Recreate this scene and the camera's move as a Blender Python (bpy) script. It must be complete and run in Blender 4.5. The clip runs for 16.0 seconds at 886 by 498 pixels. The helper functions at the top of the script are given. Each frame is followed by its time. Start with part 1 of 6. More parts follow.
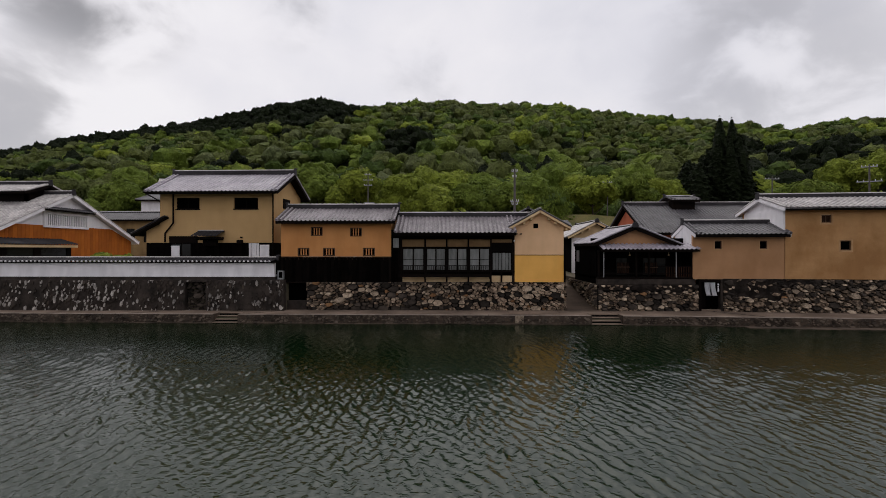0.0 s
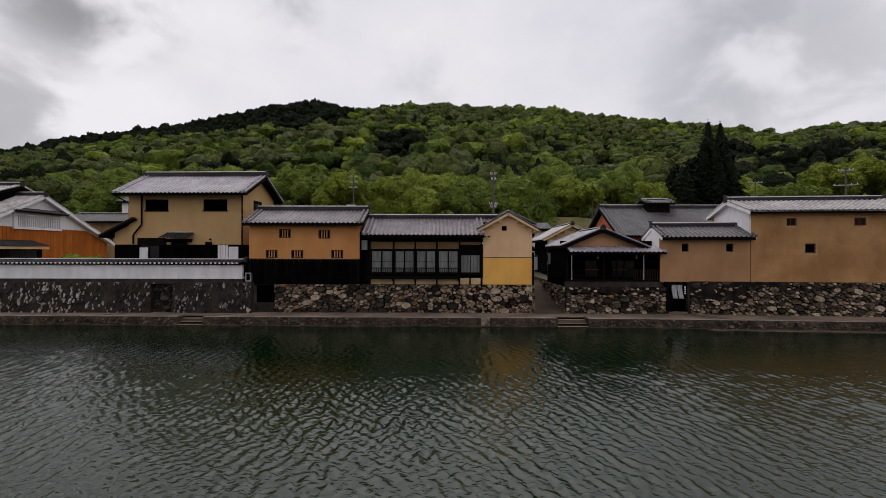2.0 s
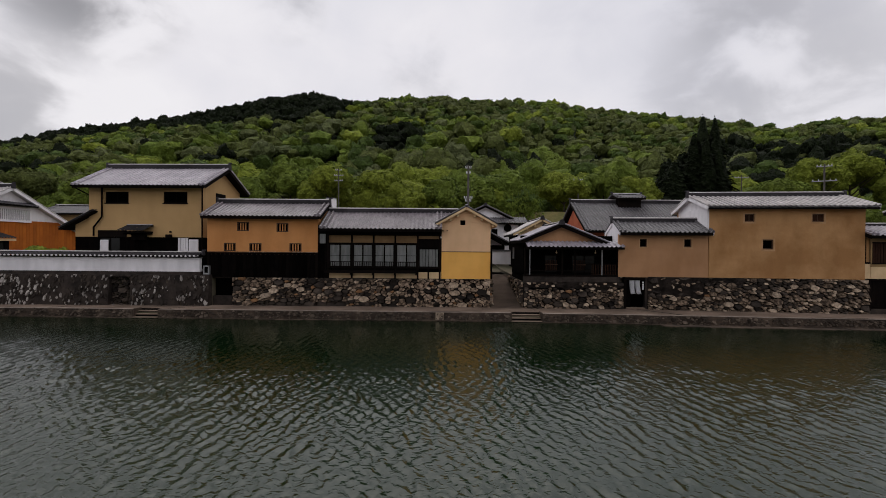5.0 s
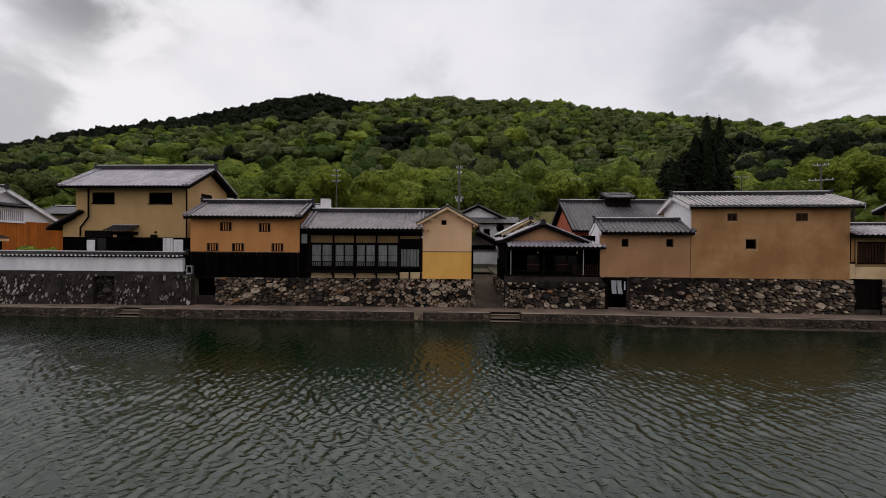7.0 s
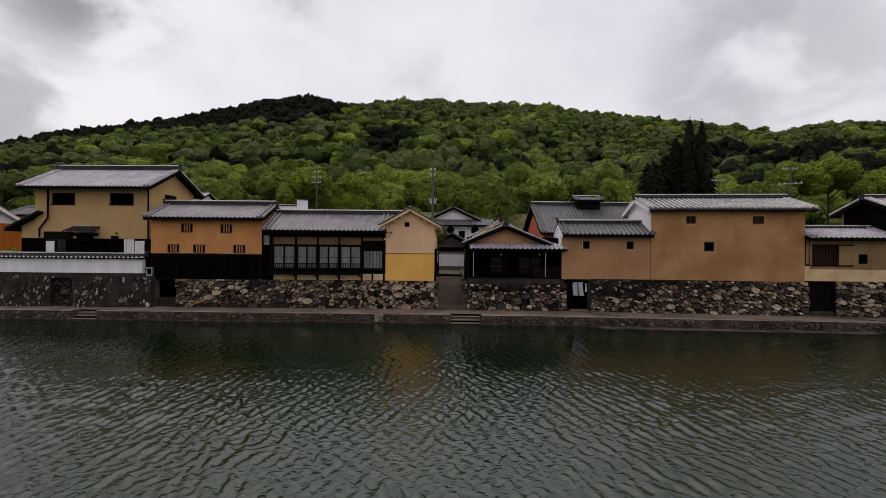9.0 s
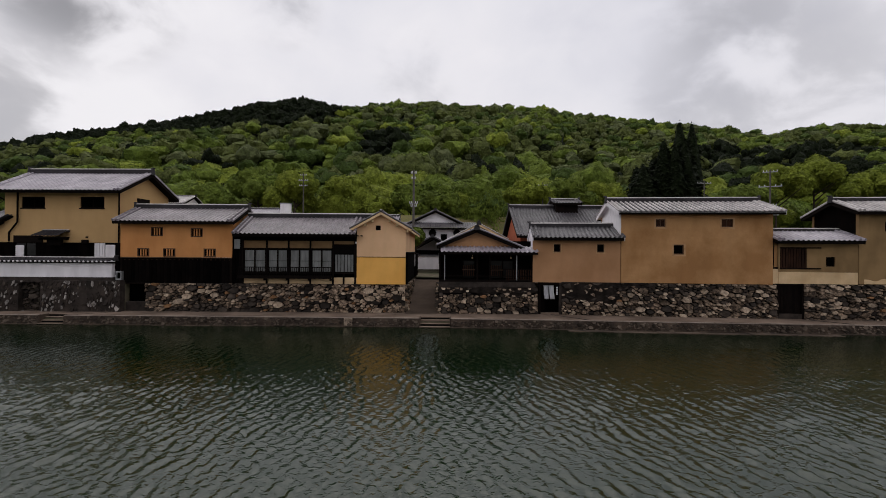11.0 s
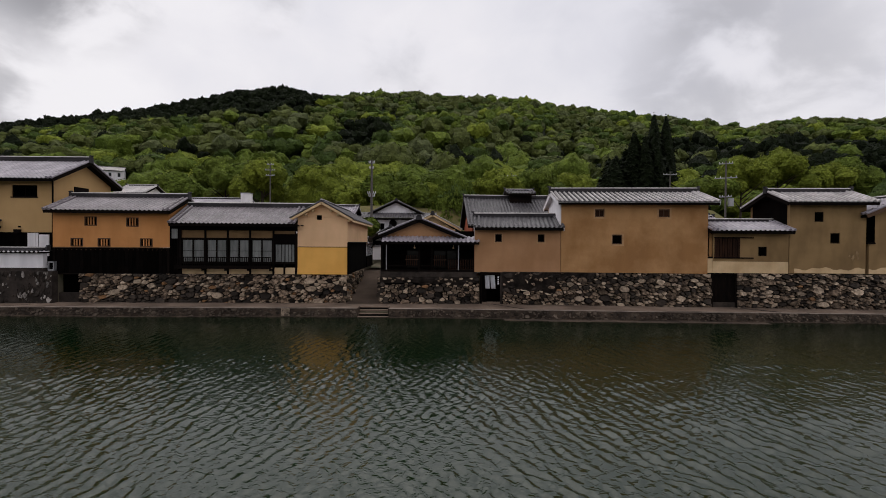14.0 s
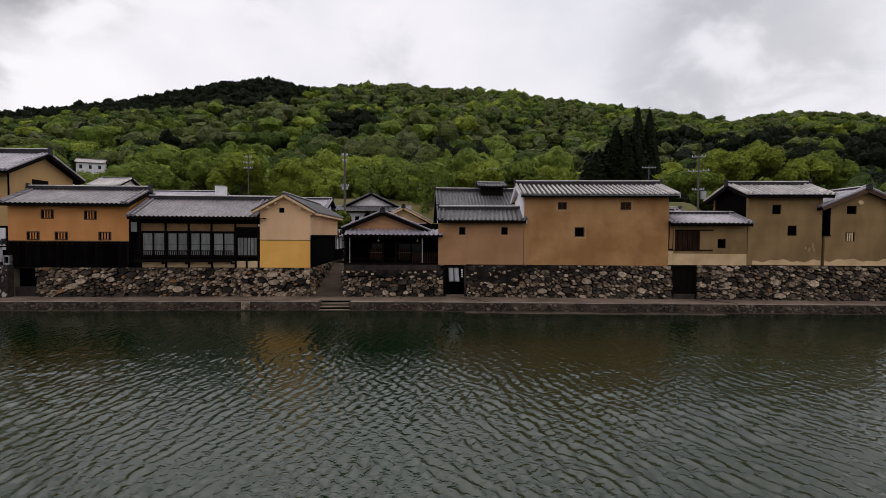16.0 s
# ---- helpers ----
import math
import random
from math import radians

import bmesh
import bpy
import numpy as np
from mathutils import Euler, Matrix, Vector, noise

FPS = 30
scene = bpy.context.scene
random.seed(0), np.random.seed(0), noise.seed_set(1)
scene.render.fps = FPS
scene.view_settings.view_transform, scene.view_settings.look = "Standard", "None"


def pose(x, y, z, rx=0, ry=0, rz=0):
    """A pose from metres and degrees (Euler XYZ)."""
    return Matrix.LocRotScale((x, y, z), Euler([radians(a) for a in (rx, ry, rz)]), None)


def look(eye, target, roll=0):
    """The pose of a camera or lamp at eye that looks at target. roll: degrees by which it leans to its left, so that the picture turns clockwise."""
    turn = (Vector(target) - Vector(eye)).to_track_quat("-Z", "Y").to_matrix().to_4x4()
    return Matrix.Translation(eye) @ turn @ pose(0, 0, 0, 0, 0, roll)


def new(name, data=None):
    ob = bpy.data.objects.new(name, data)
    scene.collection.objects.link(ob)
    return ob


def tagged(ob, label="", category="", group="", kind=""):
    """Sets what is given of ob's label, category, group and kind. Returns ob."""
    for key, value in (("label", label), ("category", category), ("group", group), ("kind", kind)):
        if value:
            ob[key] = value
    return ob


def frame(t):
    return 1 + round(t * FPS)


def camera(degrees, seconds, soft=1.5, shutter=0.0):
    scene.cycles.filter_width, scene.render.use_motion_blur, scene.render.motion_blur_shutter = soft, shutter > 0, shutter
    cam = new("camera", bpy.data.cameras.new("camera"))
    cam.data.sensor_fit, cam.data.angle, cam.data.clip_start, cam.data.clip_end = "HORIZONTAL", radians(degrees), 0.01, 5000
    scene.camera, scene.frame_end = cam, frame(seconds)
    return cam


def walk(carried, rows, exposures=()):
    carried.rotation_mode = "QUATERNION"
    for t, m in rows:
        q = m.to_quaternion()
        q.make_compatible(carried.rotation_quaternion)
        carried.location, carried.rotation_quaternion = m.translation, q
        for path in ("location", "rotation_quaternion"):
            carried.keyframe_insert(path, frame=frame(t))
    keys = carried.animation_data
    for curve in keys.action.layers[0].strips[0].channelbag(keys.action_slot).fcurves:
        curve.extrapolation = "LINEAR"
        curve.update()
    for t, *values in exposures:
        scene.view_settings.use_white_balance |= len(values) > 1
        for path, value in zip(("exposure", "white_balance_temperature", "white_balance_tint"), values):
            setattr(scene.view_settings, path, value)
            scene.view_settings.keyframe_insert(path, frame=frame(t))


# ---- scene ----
cam = camera(86.3, 16.0, soft=0.5)
PATH = [
    (0, (0.51, -0.385, 4.433), (0.479, 1.615, 4.437), 0.0),
    (0.5, (0.9, -0.329, 4.431), (0.873, 1.671, 4.437), 0.1),
    (1, (1.349, -0.351, 4.435), (1.323, 1.649, 4.44), 0.1),
    (1.5, (1.774, -0.32, 4.461), (1.747, 1.68, 4.472), 0.1),
    (2, (2.214, -0.345, 4.431), (2.202, 1.655, 4.445), 0.1),
    (2.5, (2.677, -0.331, 4.387), (2.678, 1.669, 4.399), 0.1),
    (3, (3.135, -0.363, 4.377), (3.149, 1.637, 4.383), 0.2),
    (3.5, (3.589, -0.349, 4.437), (3.602, 1.651, 4.433), 0.2),
    (4, (4.048, -0.268, 4.465), (4.054, 1.732, 4.452), 0.3),
    (6.5, (6.141, -0.249, 4.447), (6.097, 1.75, 4.437), 0.4),
    (7, (6.565, -0.23, 4.447), (6.518, 1.769, 4.436), 0.4),
    (7.5, (6.989, -0.206, 4.474), (6.963, 1.793, 4.469), 0.3),
    (8, (7.431, -0.232, 4.485), (7.423, 1.768, 4.479), 0.3),
    (8.5, (7.905, -0.224, 4.493), (7.898, 1.776, 4.486), 0.4),
    (9, (8.329, -0.221, 4.45), (8.32, 1.779, 4.448), 0.5),
    (9.2, (8.489, -0.19, 4.454), (8.477, 1.809, 4.451), 0.5),
    (11.3, (10.185, -0.198, 4.513), (10.196, 1.802, 4.523), 0.5),
    (11.5, (10.379, -0.205, 4.5), (10.394, 1.795, 4.51), 0.6),
    (12, (10.855, -0.199, 4.468), (10.88, 1.801, 4.475), 0.5),
    (12.5, (11.296, -0.218, 4.443), (11.339, 1.781, 4.447), 0.5),
    (13, (11.731, -0.212, 4.44), (11.79, 1.787, 4.434), 0.4),
    (13.5, (12.185, -0.217, 4.444), (12.257, 1.782, 4.426), 0.4),
    (14, (12.616, -0.188, 4.453), (12.685, 1.81, 4.425), 0.4),
    (14.5, (12.999, -0.166, 4.441), (13.074, 1.833, 4.407), 0.4),
    (15, (13.428, -0.211, 4.464), (13.515, 1.786, 4.418), 0.4),
    (15.5, (13.861, -0.208, 4.451), (13.961, 1.789, 4.397), 0.3),
    (16, (14.276, -0.253, 4.448), (14.386, 1.744, 4.391), 0.3),
]
walk(cam, [(t, look(eye, target, roll)) for t, eye, target, roll in PATH], exposures=((0, -0.12), (3, -0.18), (8, -0.11), (12.5, -0.14), (14.5, -0.08), (16, 0.01)))
BASE = {}


# ---- light ----
def make_world():
    w = bpy.data.worlds.new("overcast_sky")
    scene.world = w
    w.use_nodes = True
    n, l = w.node_tree.nodes, w.node_tree.links
    n.clear()
    out, bg = n.new("ShaderNodeOutputWorld"), n.new("ShaderNodeBackground")
    sky = n.new("ShaderNodeTexSky")
    sky.sky_type, sky.sun_disc = "NISHITA", False
    sky.sun_elevation, sky.sun_rotation = radians(65), radians(-6)
    co = n.new("ShaderNodeTexCoord")
    mp = n.new("ShaderNodeMapping")
    mp.inputs["Scale"].default_value = (1.15, 1.15, 1.7)
    mp.inputs["Location"].default_value = (0.35, 0.1, 0.2)
    big, fine = n.new("ShaderNodeTexNoise"), n.new("ShaderNodeTexNoise")
    big.inputs["Scale"].default_value, big.inputs["Detail"].default_value = 1.7, 3.0
    fine.inputs["Scale"].default_value, fine.inputs["Detail"].default_value = 5.2, 8.0
    fine.inputs["Distortion"].default_value = 0.25
    add = n.new("ShaderNodeMath")
    add.operation = "MULTIPLY_ADD"
    add.inputs[1].default_value = 0.62
    half = n.new("ShaderNodeMath")
    half.operation = "MULTIPLY"
    half.inputs[1].default_value = 0.38
    ramp = n.new("ShaderNodeValToRGB")
    e = ramp.color_ramp.elements
    e[0].position, e[0].color = 0.36, (0.755, 0.745, 0.805, 1)
    e[1].position, e[1].color = 0.66, (0.955, 0.93, 0.955, 1)
    a = e.new(0.45)
    a.color = (0.825, 0.81, 0.86, 1)
    b = e.new(0.55)
    b.color = (0.885, 0.862, 0.90, 1)
    # the thick cloud lets a little of the clear sky's light through
    veil = n.new("ShaderNodeMix")
    veil.data_type, veil.blend_type = "RGBA", "ADD"
    veil.inputs["Factor"].default_value = 0.005
    l.new(co.outputs["Generated"], mp.inputs["Vector"])
    l.new(mp.outputs["Vector"], big.inputs["Vector"])
    l.new(mp.outputs["Vector"], fine.inputs["Vector"])
    l.new(fine.outputs["Fac"], half.inputs[0])
    l.new(big.outputs["Fac"], add.inputs[0])
    l.new(half.outputs[0], add.inputs[2])
    l.new(add.outputs[0], ramp.inputs["Fac"])
    # the cloud is thinner, and so brighter, towards the sun
    dot, glow = n.new("ShaderNodeVectorMath"), n.new("ShaderNodeMapRange")
    dot.operation = "DOT_PRODUCT"
    dot.inputs[1].default_value = SUNWARD
    glow.inputs["From Min"].default_value, glow.inputs["From Max"].default_value = -0.6, 1.0
    glow.inputs["To Min"].default_value, glow.inputs["To Max"].default_value = 0.95, 1.12
    l.new(co.outputs["Generated"], dot.inputs[0])
    l.new(dot.outputs["Value"], glow.inputs["Value"])
    lit = n.new("ShaderNodeVectorMath")
    lit.operation = "SCALE"
    l.new(ramp.outputs["Color"], lit.inputs[0])
    l.new(glow.outputs["Result"], lit.inputs["Scale"])
    # heavier banks of cloud: (direction, cosines of rim and core, how much darker)
    last = lit.outputs["Vector"]
    for az, el, rim, dark in ((-38, 26, 11, 0.62), (-43, 12, 8, 0.36), (34, 15, 15, 0.24), (-3, 21, 6, 0.14), (-19, 26, 5, 0.26), (31, 27, 9, 0.16)):
        d = n.new("ShaderNodeVectorMath")
        d.operation = "DOT_PRODUCT"
        d.inputs[1].default_value = (math.sin(radians(az)) * math.cos(radians(el)), math.cos(radians(az)) * math.cos(radians(el)), math.sin(radians(el)))
        l.new(co.outputs["Generated"], d.inputs[0])
        q, f = n.new("ShaderNodeMapRange"), n.new("ShaderNodeMapRange")
        q.interpolation_type = f.interpolation_type = "SMOOTHERSTEP"
        q.inputs["From Min"].default_value, q.inputs["From Max"].default_value = math.cos(radians(rim)), 1.0
        q.inputs["To Min"].default_value, q.inputs["To Max"].default_value = 0.0, dark
        f.inputs["From Min"].default_value, f.inputs["From Max"].default_value = 0.62, 0.36
        l.new(d.outputs["Value"], q.inputs["Value"])
        l.new(fine.outputs["Fac"], f.inputs["Value"])
        k, v = n.new("ShaderNodeMath"), n.new("ShaderNodeMath")
        k.operation, v.operation = "MULTIPLY", "SUBTRACT"
        l.new(q.outputs["Result"], k.inputs[0])
        l.new(f.outputs["Result"], k.inputs[1])
        v.inputs[0].default_value = 1.0
        l.new(k.outputs[0], v.inputs[1])
        s = n.new("ShaderNodeVectorMath")
        s.operation = "SCALE"
        l.new(last, s.inputs[0])
        l.new(v.outputs[0], s.inputs["Scale"])
        last = s.outputs["Vector"]
    l.new(last, veil.inputs["A"])
    l.new(sky.outputs["Color"], veil.inputs["B"])
    l.new(veil.outputs["Result"], bg.inputs["Color"])
    bg.inputs["Strength"].default_value = SKY
    l.new(bg.outputs["Background"], out.inputs["Surface"])


SKY, SUN = 0.92, 1.15
SUNWARD = (-0.05, 0.42, 0.906)
make_world()
sun = new("sun", bpy.data.lights.new("sun", "SUN"))
sun.data.energy, sun.data.angle, sun.data.color = SUN, radians(68), (1.0, 0.96, 0.9)
sun.matrix_world = look(Vector(SUNWARD) * 80, (0, 0, 0))


# ---- materials ----
def mat(name, c1, c2, rough=0.8, big=0.6, small=14.0, bump=0.15, metal=0.0, per=0.0, island=0.0, streak=0.0, spec=0.2, mixpos=(0.35, 0.65), grain=0.25, stretch=(1, 1, 1), dist=0.02):
    """c1, c2: base colours at two scales of noise; per: spread by object; island: spread by piece; streak: rain streaks."""
    m = bpy.data.materials.new(name)
    m.use_nodes = True
    n, l = m.node_tree.nodes, m.node_tree.links
    bs = n["Principled BSDF"]
    co = n.new("ShaderNodeTexCoord")
    mp = n.new("ShaderNodeMapping")
    mp.inputs["Scale"].default_value = stretch
    l.new(co.outputs["Object"], mp.inputs["Vector"])
    n1, n2 = n.new("ShaderNodeTexNoise"), n.new("ShaderNodeTexNoise")
    n1.inputs["Scale"].default_value, n1.inputs["Detail"].default_value, n1.inputs["Roughness"].default_value = big, 5, 0.6
    n2.inputs["Scale"].default_value, n2.inputs["Detail"].default_value, n2.inputs["Roughness"].default_value = small, 6, 0.65
    field = mp.outputs["Vector"]
    if per:
        each, far = n.new("ShaderNodeObjectInfo"), n.new("ShaderNodeVectorMath")
        far.operation = "MULTIPLY_ADD"
        far.inputs[1].default_value = (37.0, 53.0, 71.0)
        l.new(each.outputs["Random"], far.inputs[0])
        l.new(field, far.inputs[2])
        field = far.outputs["Vector"]
    for q in (n1, n2):
        l.new(field, q.inputs["Vector"])
    r = n.new("ShaderNodeMapRange")
    r.inputs["From Min"].default_value, r.inputs["From Max"].default_value = mixpos
    l.new(n1.outputs["Fac"], r.inputs["Value"])
    mx = n.new("ShaderNodeMix")
    mx.data_type = "RGBA"
    mx.inputs["A"].default_value, mx.inputs["B"].default_value = (*c1, 1), (*c2, 1)
    l.new(r.outputs["Result"], mx.inputs["Factor"])
    hue = n.new("ShaderNodeHueSaturation")
    l.new(mx.outputs["Result"], hue.inputs["Color"])
    # value: 1 + grain * (fine - 0.5) * 2 + per-piece spread + streaks
    val = n.new("ShaderNodeMath")
    val.operation = "MULTIPLY_ADD"
    val.inputs[1].default_value, val.inputs[2].default_value = 2 * grain, 1 - grain
    l.new(n2.outputs["Fac"], val.inputs[0])
    last = val
    for amount, node, socket in ((per, "ShaderNodeObjectInfo", "Random"), (island, "ShaderNodeNewGeometry", "Random Per Island")):
        if amount:
            o = n.new(node)
            s = n.new("ShaderNodeMath")
            s.operation = "MULTIPLY_ADD"
            s.inputs[1].default_value, s.inputs[2].default_value = 2 * amount, 1 - amount
            l.new(o.outputs[socket], s.inputs[0])
            t = n.new("ShaderNodeMath")
            t.operation = "MULTIPLY"
            l.new(last.outputs[0], t.inputs[0])
            l.new(s.outputs[0], t.inputs[1])
            last = t
    if streak:
        sm = n.new("ShaderNodeMapping")
        sm.inputs["Scale"].default_value = (1.5, 1.5, 0.45)
        sn = n.new("ShaderNodeTexNoise")
        sn.inputs["Scale"].default_value, sn.inputs["Detail"].default_value = 1.0, 4
        l.new(co.outputs["Object"], sm.inputs["Vector"])
        l.new(sm.outputs["Vector"], sn.inputs["Vector"])
        s = n.new("ShaderNodeMapRange")
        s.inputs["From Min"].default_value, s.inputs["From Max"].default_value = 0.35, 0.6
        s.inputs["To Min"].default_value, s.inputs["To Max"].default_value = 1 - streak, 1.0
        l.new(sn.outputs["Fac"], s.inputs["Value"])
        t = n.new("ShaderNodeMath")
        t.operation = "MULTIPLY"
        l.new(last.outputs[0], t.inputs[0])
        l.new(s.outputs["Result"], t.inputs[1])
        last = t
    l.new(last.outputs[0], hue.inputs["Value"])
    l.new(hue.outputs["Color"], bs.inputs["Base Color"])
    bs.inputs["Roughness"].default_value, bs.inputs["Metallic"].default_value = rough, metal
    bs.inputs["Specular IOR Level"].default_value = spec
    if bump:
        b = n.new("ShaderNodeBump")
        b.inputs["Strength"].default_value, b.inputs["Distance"].default_value = bump, dist
        l.new(n2.outputs["Fac"], b.inputs["Height"])
        l.new(b.outputs["Normal"], bs.inputs["Normal"])
    return m


def glass(name, tint=(0.012, 0.013, 0.013), rough=0.12):
    m = mat(name, tint, tuple(0.7 * c for c in tint), rough, 1.0, 9.0, 0.02, spec=0.22)
    return m


M_ORANGE = mat("ochre_orange_plaster", (0.6, 0.275, 0.098), (0.52, 0.225, 0.074), 0.9, 0.5, 22, 0.12, streak=0.10, grain=0.08)
M_YELLOW = mat("yellow_plaster", (0.86, 0.47, 0.12), (0.78, 0.405, 0.095), 0.88, 0.6, 24, 0.10, streak=0.06, grain=0.06)
M_CREAM = mat("cream_plaster", (0.78, 0.50, 0.29), (0.71, 0.445, 0.25), 0.88, 0.6, 24, 0.10, streak=0.06, grain=0.06)
M_BEIGE = mat("beige_plaster", (0.52, 0.335, 0.155), (0.47, 0.3, 0.135), 0.9, 0.5, 22, 0.10, streak=0.06, grain=0.06)
M_TAN = mat("tan_mud_plaster", (0.445, 0.245, 0.126), (0.37, 0.195, 0.094), 0.92, 0.5, 18, 0.15, streak=0.10, grain=0.09)
M_BROWN = mat("brown_mud_plaster", (0.455, 0.252, 0.110), (0.33, 0.167, 0.065), 0.92, 0.42, 12, 0.2, streak=0.10, grain=0.12, mixpos=(0.40, 0.60))
M_OLIVE = mat("weathered_olive_plaster", (0.31, 0.20, 0.092), (0.23, 0.145, 0.066), 0.92, 0.5, 16, 0.2, streak=0.2, grain=0.12)
M_WHITE = mat("white_lime_plaster", (0.86, 0.83, 0.85), (0.77, 0.74, 0.76), 0.85, 0.8, 20, 0.08, streak=0.14, grain=0.05)
M_RIM = mat("worn_pale_mud_plaster", (0.50, 0.31, 0.165), (0.36, 0.20, 0.095), 0.92, 1.6, 14, 0.15, grain=0.15)
M_PALE = mat("pale_lime_plaster", (0.72, 0.53, 0.31), (0.58, 0.4, 0.22), 0.88, 0.9, 20, 0.1, streak=0.16, grain=0.08)
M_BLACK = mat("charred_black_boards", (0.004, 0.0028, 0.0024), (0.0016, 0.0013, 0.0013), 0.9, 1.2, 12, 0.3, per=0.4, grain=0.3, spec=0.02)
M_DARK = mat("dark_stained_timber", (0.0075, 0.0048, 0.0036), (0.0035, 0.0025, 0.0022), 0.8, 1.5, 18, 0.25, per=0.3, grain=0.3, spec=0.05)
M_WOOD = mat("weathered_brown_timber", (0.10, 0.055, 0.032), (0.06, 0.033, 0.02), 0.75, 1.5, 18, 0.25, per=0.3, grain=0.3)
M_LATTICE = mat("red_brown_lattice_timber", (0.040, 0.017, 0.009), (0.020, 0.009, 0.005), 0.75, 1.5, 18, 0.25, per=0.3, grain=0.3, spec=0.1)
M_BOARD = mat("red_ochre_boards", (0.42, 0.118, 0.012), (0.32, 0.082, 0.009), 0.75, 0.8, 14, 0.15, per=0.14, grain=0.12)
M_TILE = mat("grey_smoked_roof_tile", (0.34, 0.308, 0.350), (0.22, 0.20, 0.230), 0.36, 0.7, 20, 0.10, island=0.17, grain=0.2, spec=0.5)
M_TILE_B = mat("brown_grey_roof_tile", (0.225, 0.195, 0.212), (0.135, 0.117, 0.127), 0.36, 0.7, 20, 0.10, island=0.17, grain=0.2, spec=0.5)
M_TILE_D = mat("dark_smoked_roof_tile", (0.098, 0.090, 0.098), (0.058, 0.053, 0.058), 0.52, 0.7, 20, 0.10, island=0.17, grain=0.2, spec=0.5)
M_TILE_L = mat("light_weathered_tile_and_lit_cap", (0.52, 0.485, 0.475), (0.32, 0.295, 0.29), 0.42, 0.9, 14, 0.10, island=0.17, grain=0.3, spec=0.4)
M_RIDGE = mat("ridge_tile_and_pan_shade", (0.05, 0.046, 0.05), (0.026, 0.024, 0.026), 0.75, 1.0, 20, 0.08, grain=0.2, spec=0.15)
M_CONC = mat("worn_concrete", (0.215, 0.158, 0.121), (0.112, 0.081, 0.061), 0.9, 0.45, 9, 0.3, grain=0.22)
M_LIP = mat("pale_worn_concrete_edge", (0.30, 0.245, 0.205), (0.15, 0.118, 0.098), 0.9, 0.9, 10, 0.3, grain=0.3)
M_KERB = mat("stained_quay_concrete", (0.112, 0.080, 0.059), (0.032, 0.0235, 0.018), 0.88, 0.8, 7, 0.5, grain=0.4, streak=0.35)
M_MORTAR = mat("dark_earth_joint", (0.005, 0.004, 0.0035), (0.0025, 0.002, 0.002), 0.95, 2, 12, 0.4, grain=0.35)
M_STONE = mat("field_stone", (0.285, 0.208, 0.146), (0.060, 0.042, 0.030), 0.88, 5.0, 13, 1.0, per=0.5, grain=0.7, dist=0.06, spec=0.2, mixpos=(0.40, 0.60))
M_STONE_P = mat("pale_field_stone", (0.48, 0.375, 0.275), (0.22, 0.165, 0.12), 0.85, 5.0, 13, 1.0, per=0.35, grain=0.6, dist=0.06, mixpos=(0.42, 0.66))
M_STONE_O = mat("rusty_field_stone", (0.3, 0.16, 0.074), (0.155, 0.083, 0.043), 0.85, 2.5, 12, 0.5, per=0.4, grain=0.35)
M_STONE_D = mat("dark_mossy_stone", (0.06, 0.046, 0.036), (0.022, 0.0175, 0.0145), 0.88, 2.0, 10, 0.5, per=0.6, grain=0.4)
M_SLAB = mat("mortared_grey_stone_face", (0.06, 0.046, 0.038), (0.018, 0.0142, 0.0122), 0.88, 1.4, 8, 0.5, grain=0.4, streak=0.3)
M_RUBBLE = mat("quay_rubble", (0.12, 0.092, 0.07), (0.045, 0.035, 0.027), 0.88, 2.5, 10, 0.5, island=0.6, grain=0.4, spec=0.2)
M_STONE_G = mat("grey_lime_streaked_stone", (0.34, 0.31, 0.285), (0.16, 0.145, 0.132), 0.88, 5.0, 14, 0.8, per=0.5, grain=0.6, spec=0.2)
M_SMOKED = mat("smoke_stained_plaster", (0.23, 0.142, 0.068), (0.155, 0.092, 0.043), 0.9, 0.9, 16, 0.1, grain=0.12)
M_GLASS = glass("window_glass")
M_PANE = mat("curtained_window_pane", (0.19, 0.195, 0.19), (0.10, 0.105, 0.10), 0.3, 1.6, 10, 0.02, per=0.35, grain=0.15, spec=0.5, stretch=(3, 1, 0.6))
# near-black sheets in openings; the darkness of unlit rooms is painted in
M_VOID = mat("black_for_unlit_interior", (0.0016, 0.0014, 0.0012), (0.0008, 0.0008, 0.0008), 0.95, 1, 8, 0.1, spec=0.0)
M_EARTH = mat("packed_earth", (0.13, 0.105, 0.075), (0.07, 0.07, 0.04), 0.95, 0.3, 5, 0.3, grain=0.3)
M_GRASS = mat("dry_grass", (0.15, 0.118, 0.045), (0.07, 0.078, 0.024), 0.95, 0.25, 3.0, 0.8, grain=0.5, dist=0.15)
M_FOREST = mat("forest_floor", (0.014, 0.02, 0.006), (0.008, 0.013, 0.004), 0.95, 0.05, 0.8, 0.3, grain=0.4)
M_METAL = mat("galvanised_steel", (0.36, 0.36, 0.37), (0.28, 0.28, 0.29), 0.45, 2, 15, 0.05, metal=0.6)
M_POLE = mat("concrete_pole", (0.12, 0.108, 0.098), (0.075, 0.068, 0.062), 0.85, 1.5, 12, 0.1)
M_CLOTH = mat("white_cotton", (0.74, 0.74, 0.76), (0.62, 0.62, 0.65), 0.9, 2, 20, 0.1, grain=0.05)
M_RED = mat("red_ochre_plaster", (0.42, 0.12, 0.06), (0.34, 0.09, 0.045), 0.9, 0.7, 18, 0.1, streak=0.1, grain=0.08)
M_BARK = mat("bark", (0.06, 0.045, 0.033), (0.03, 0.024, 0.018), 0.95, 2, 9, 0.5, grain=0.35)


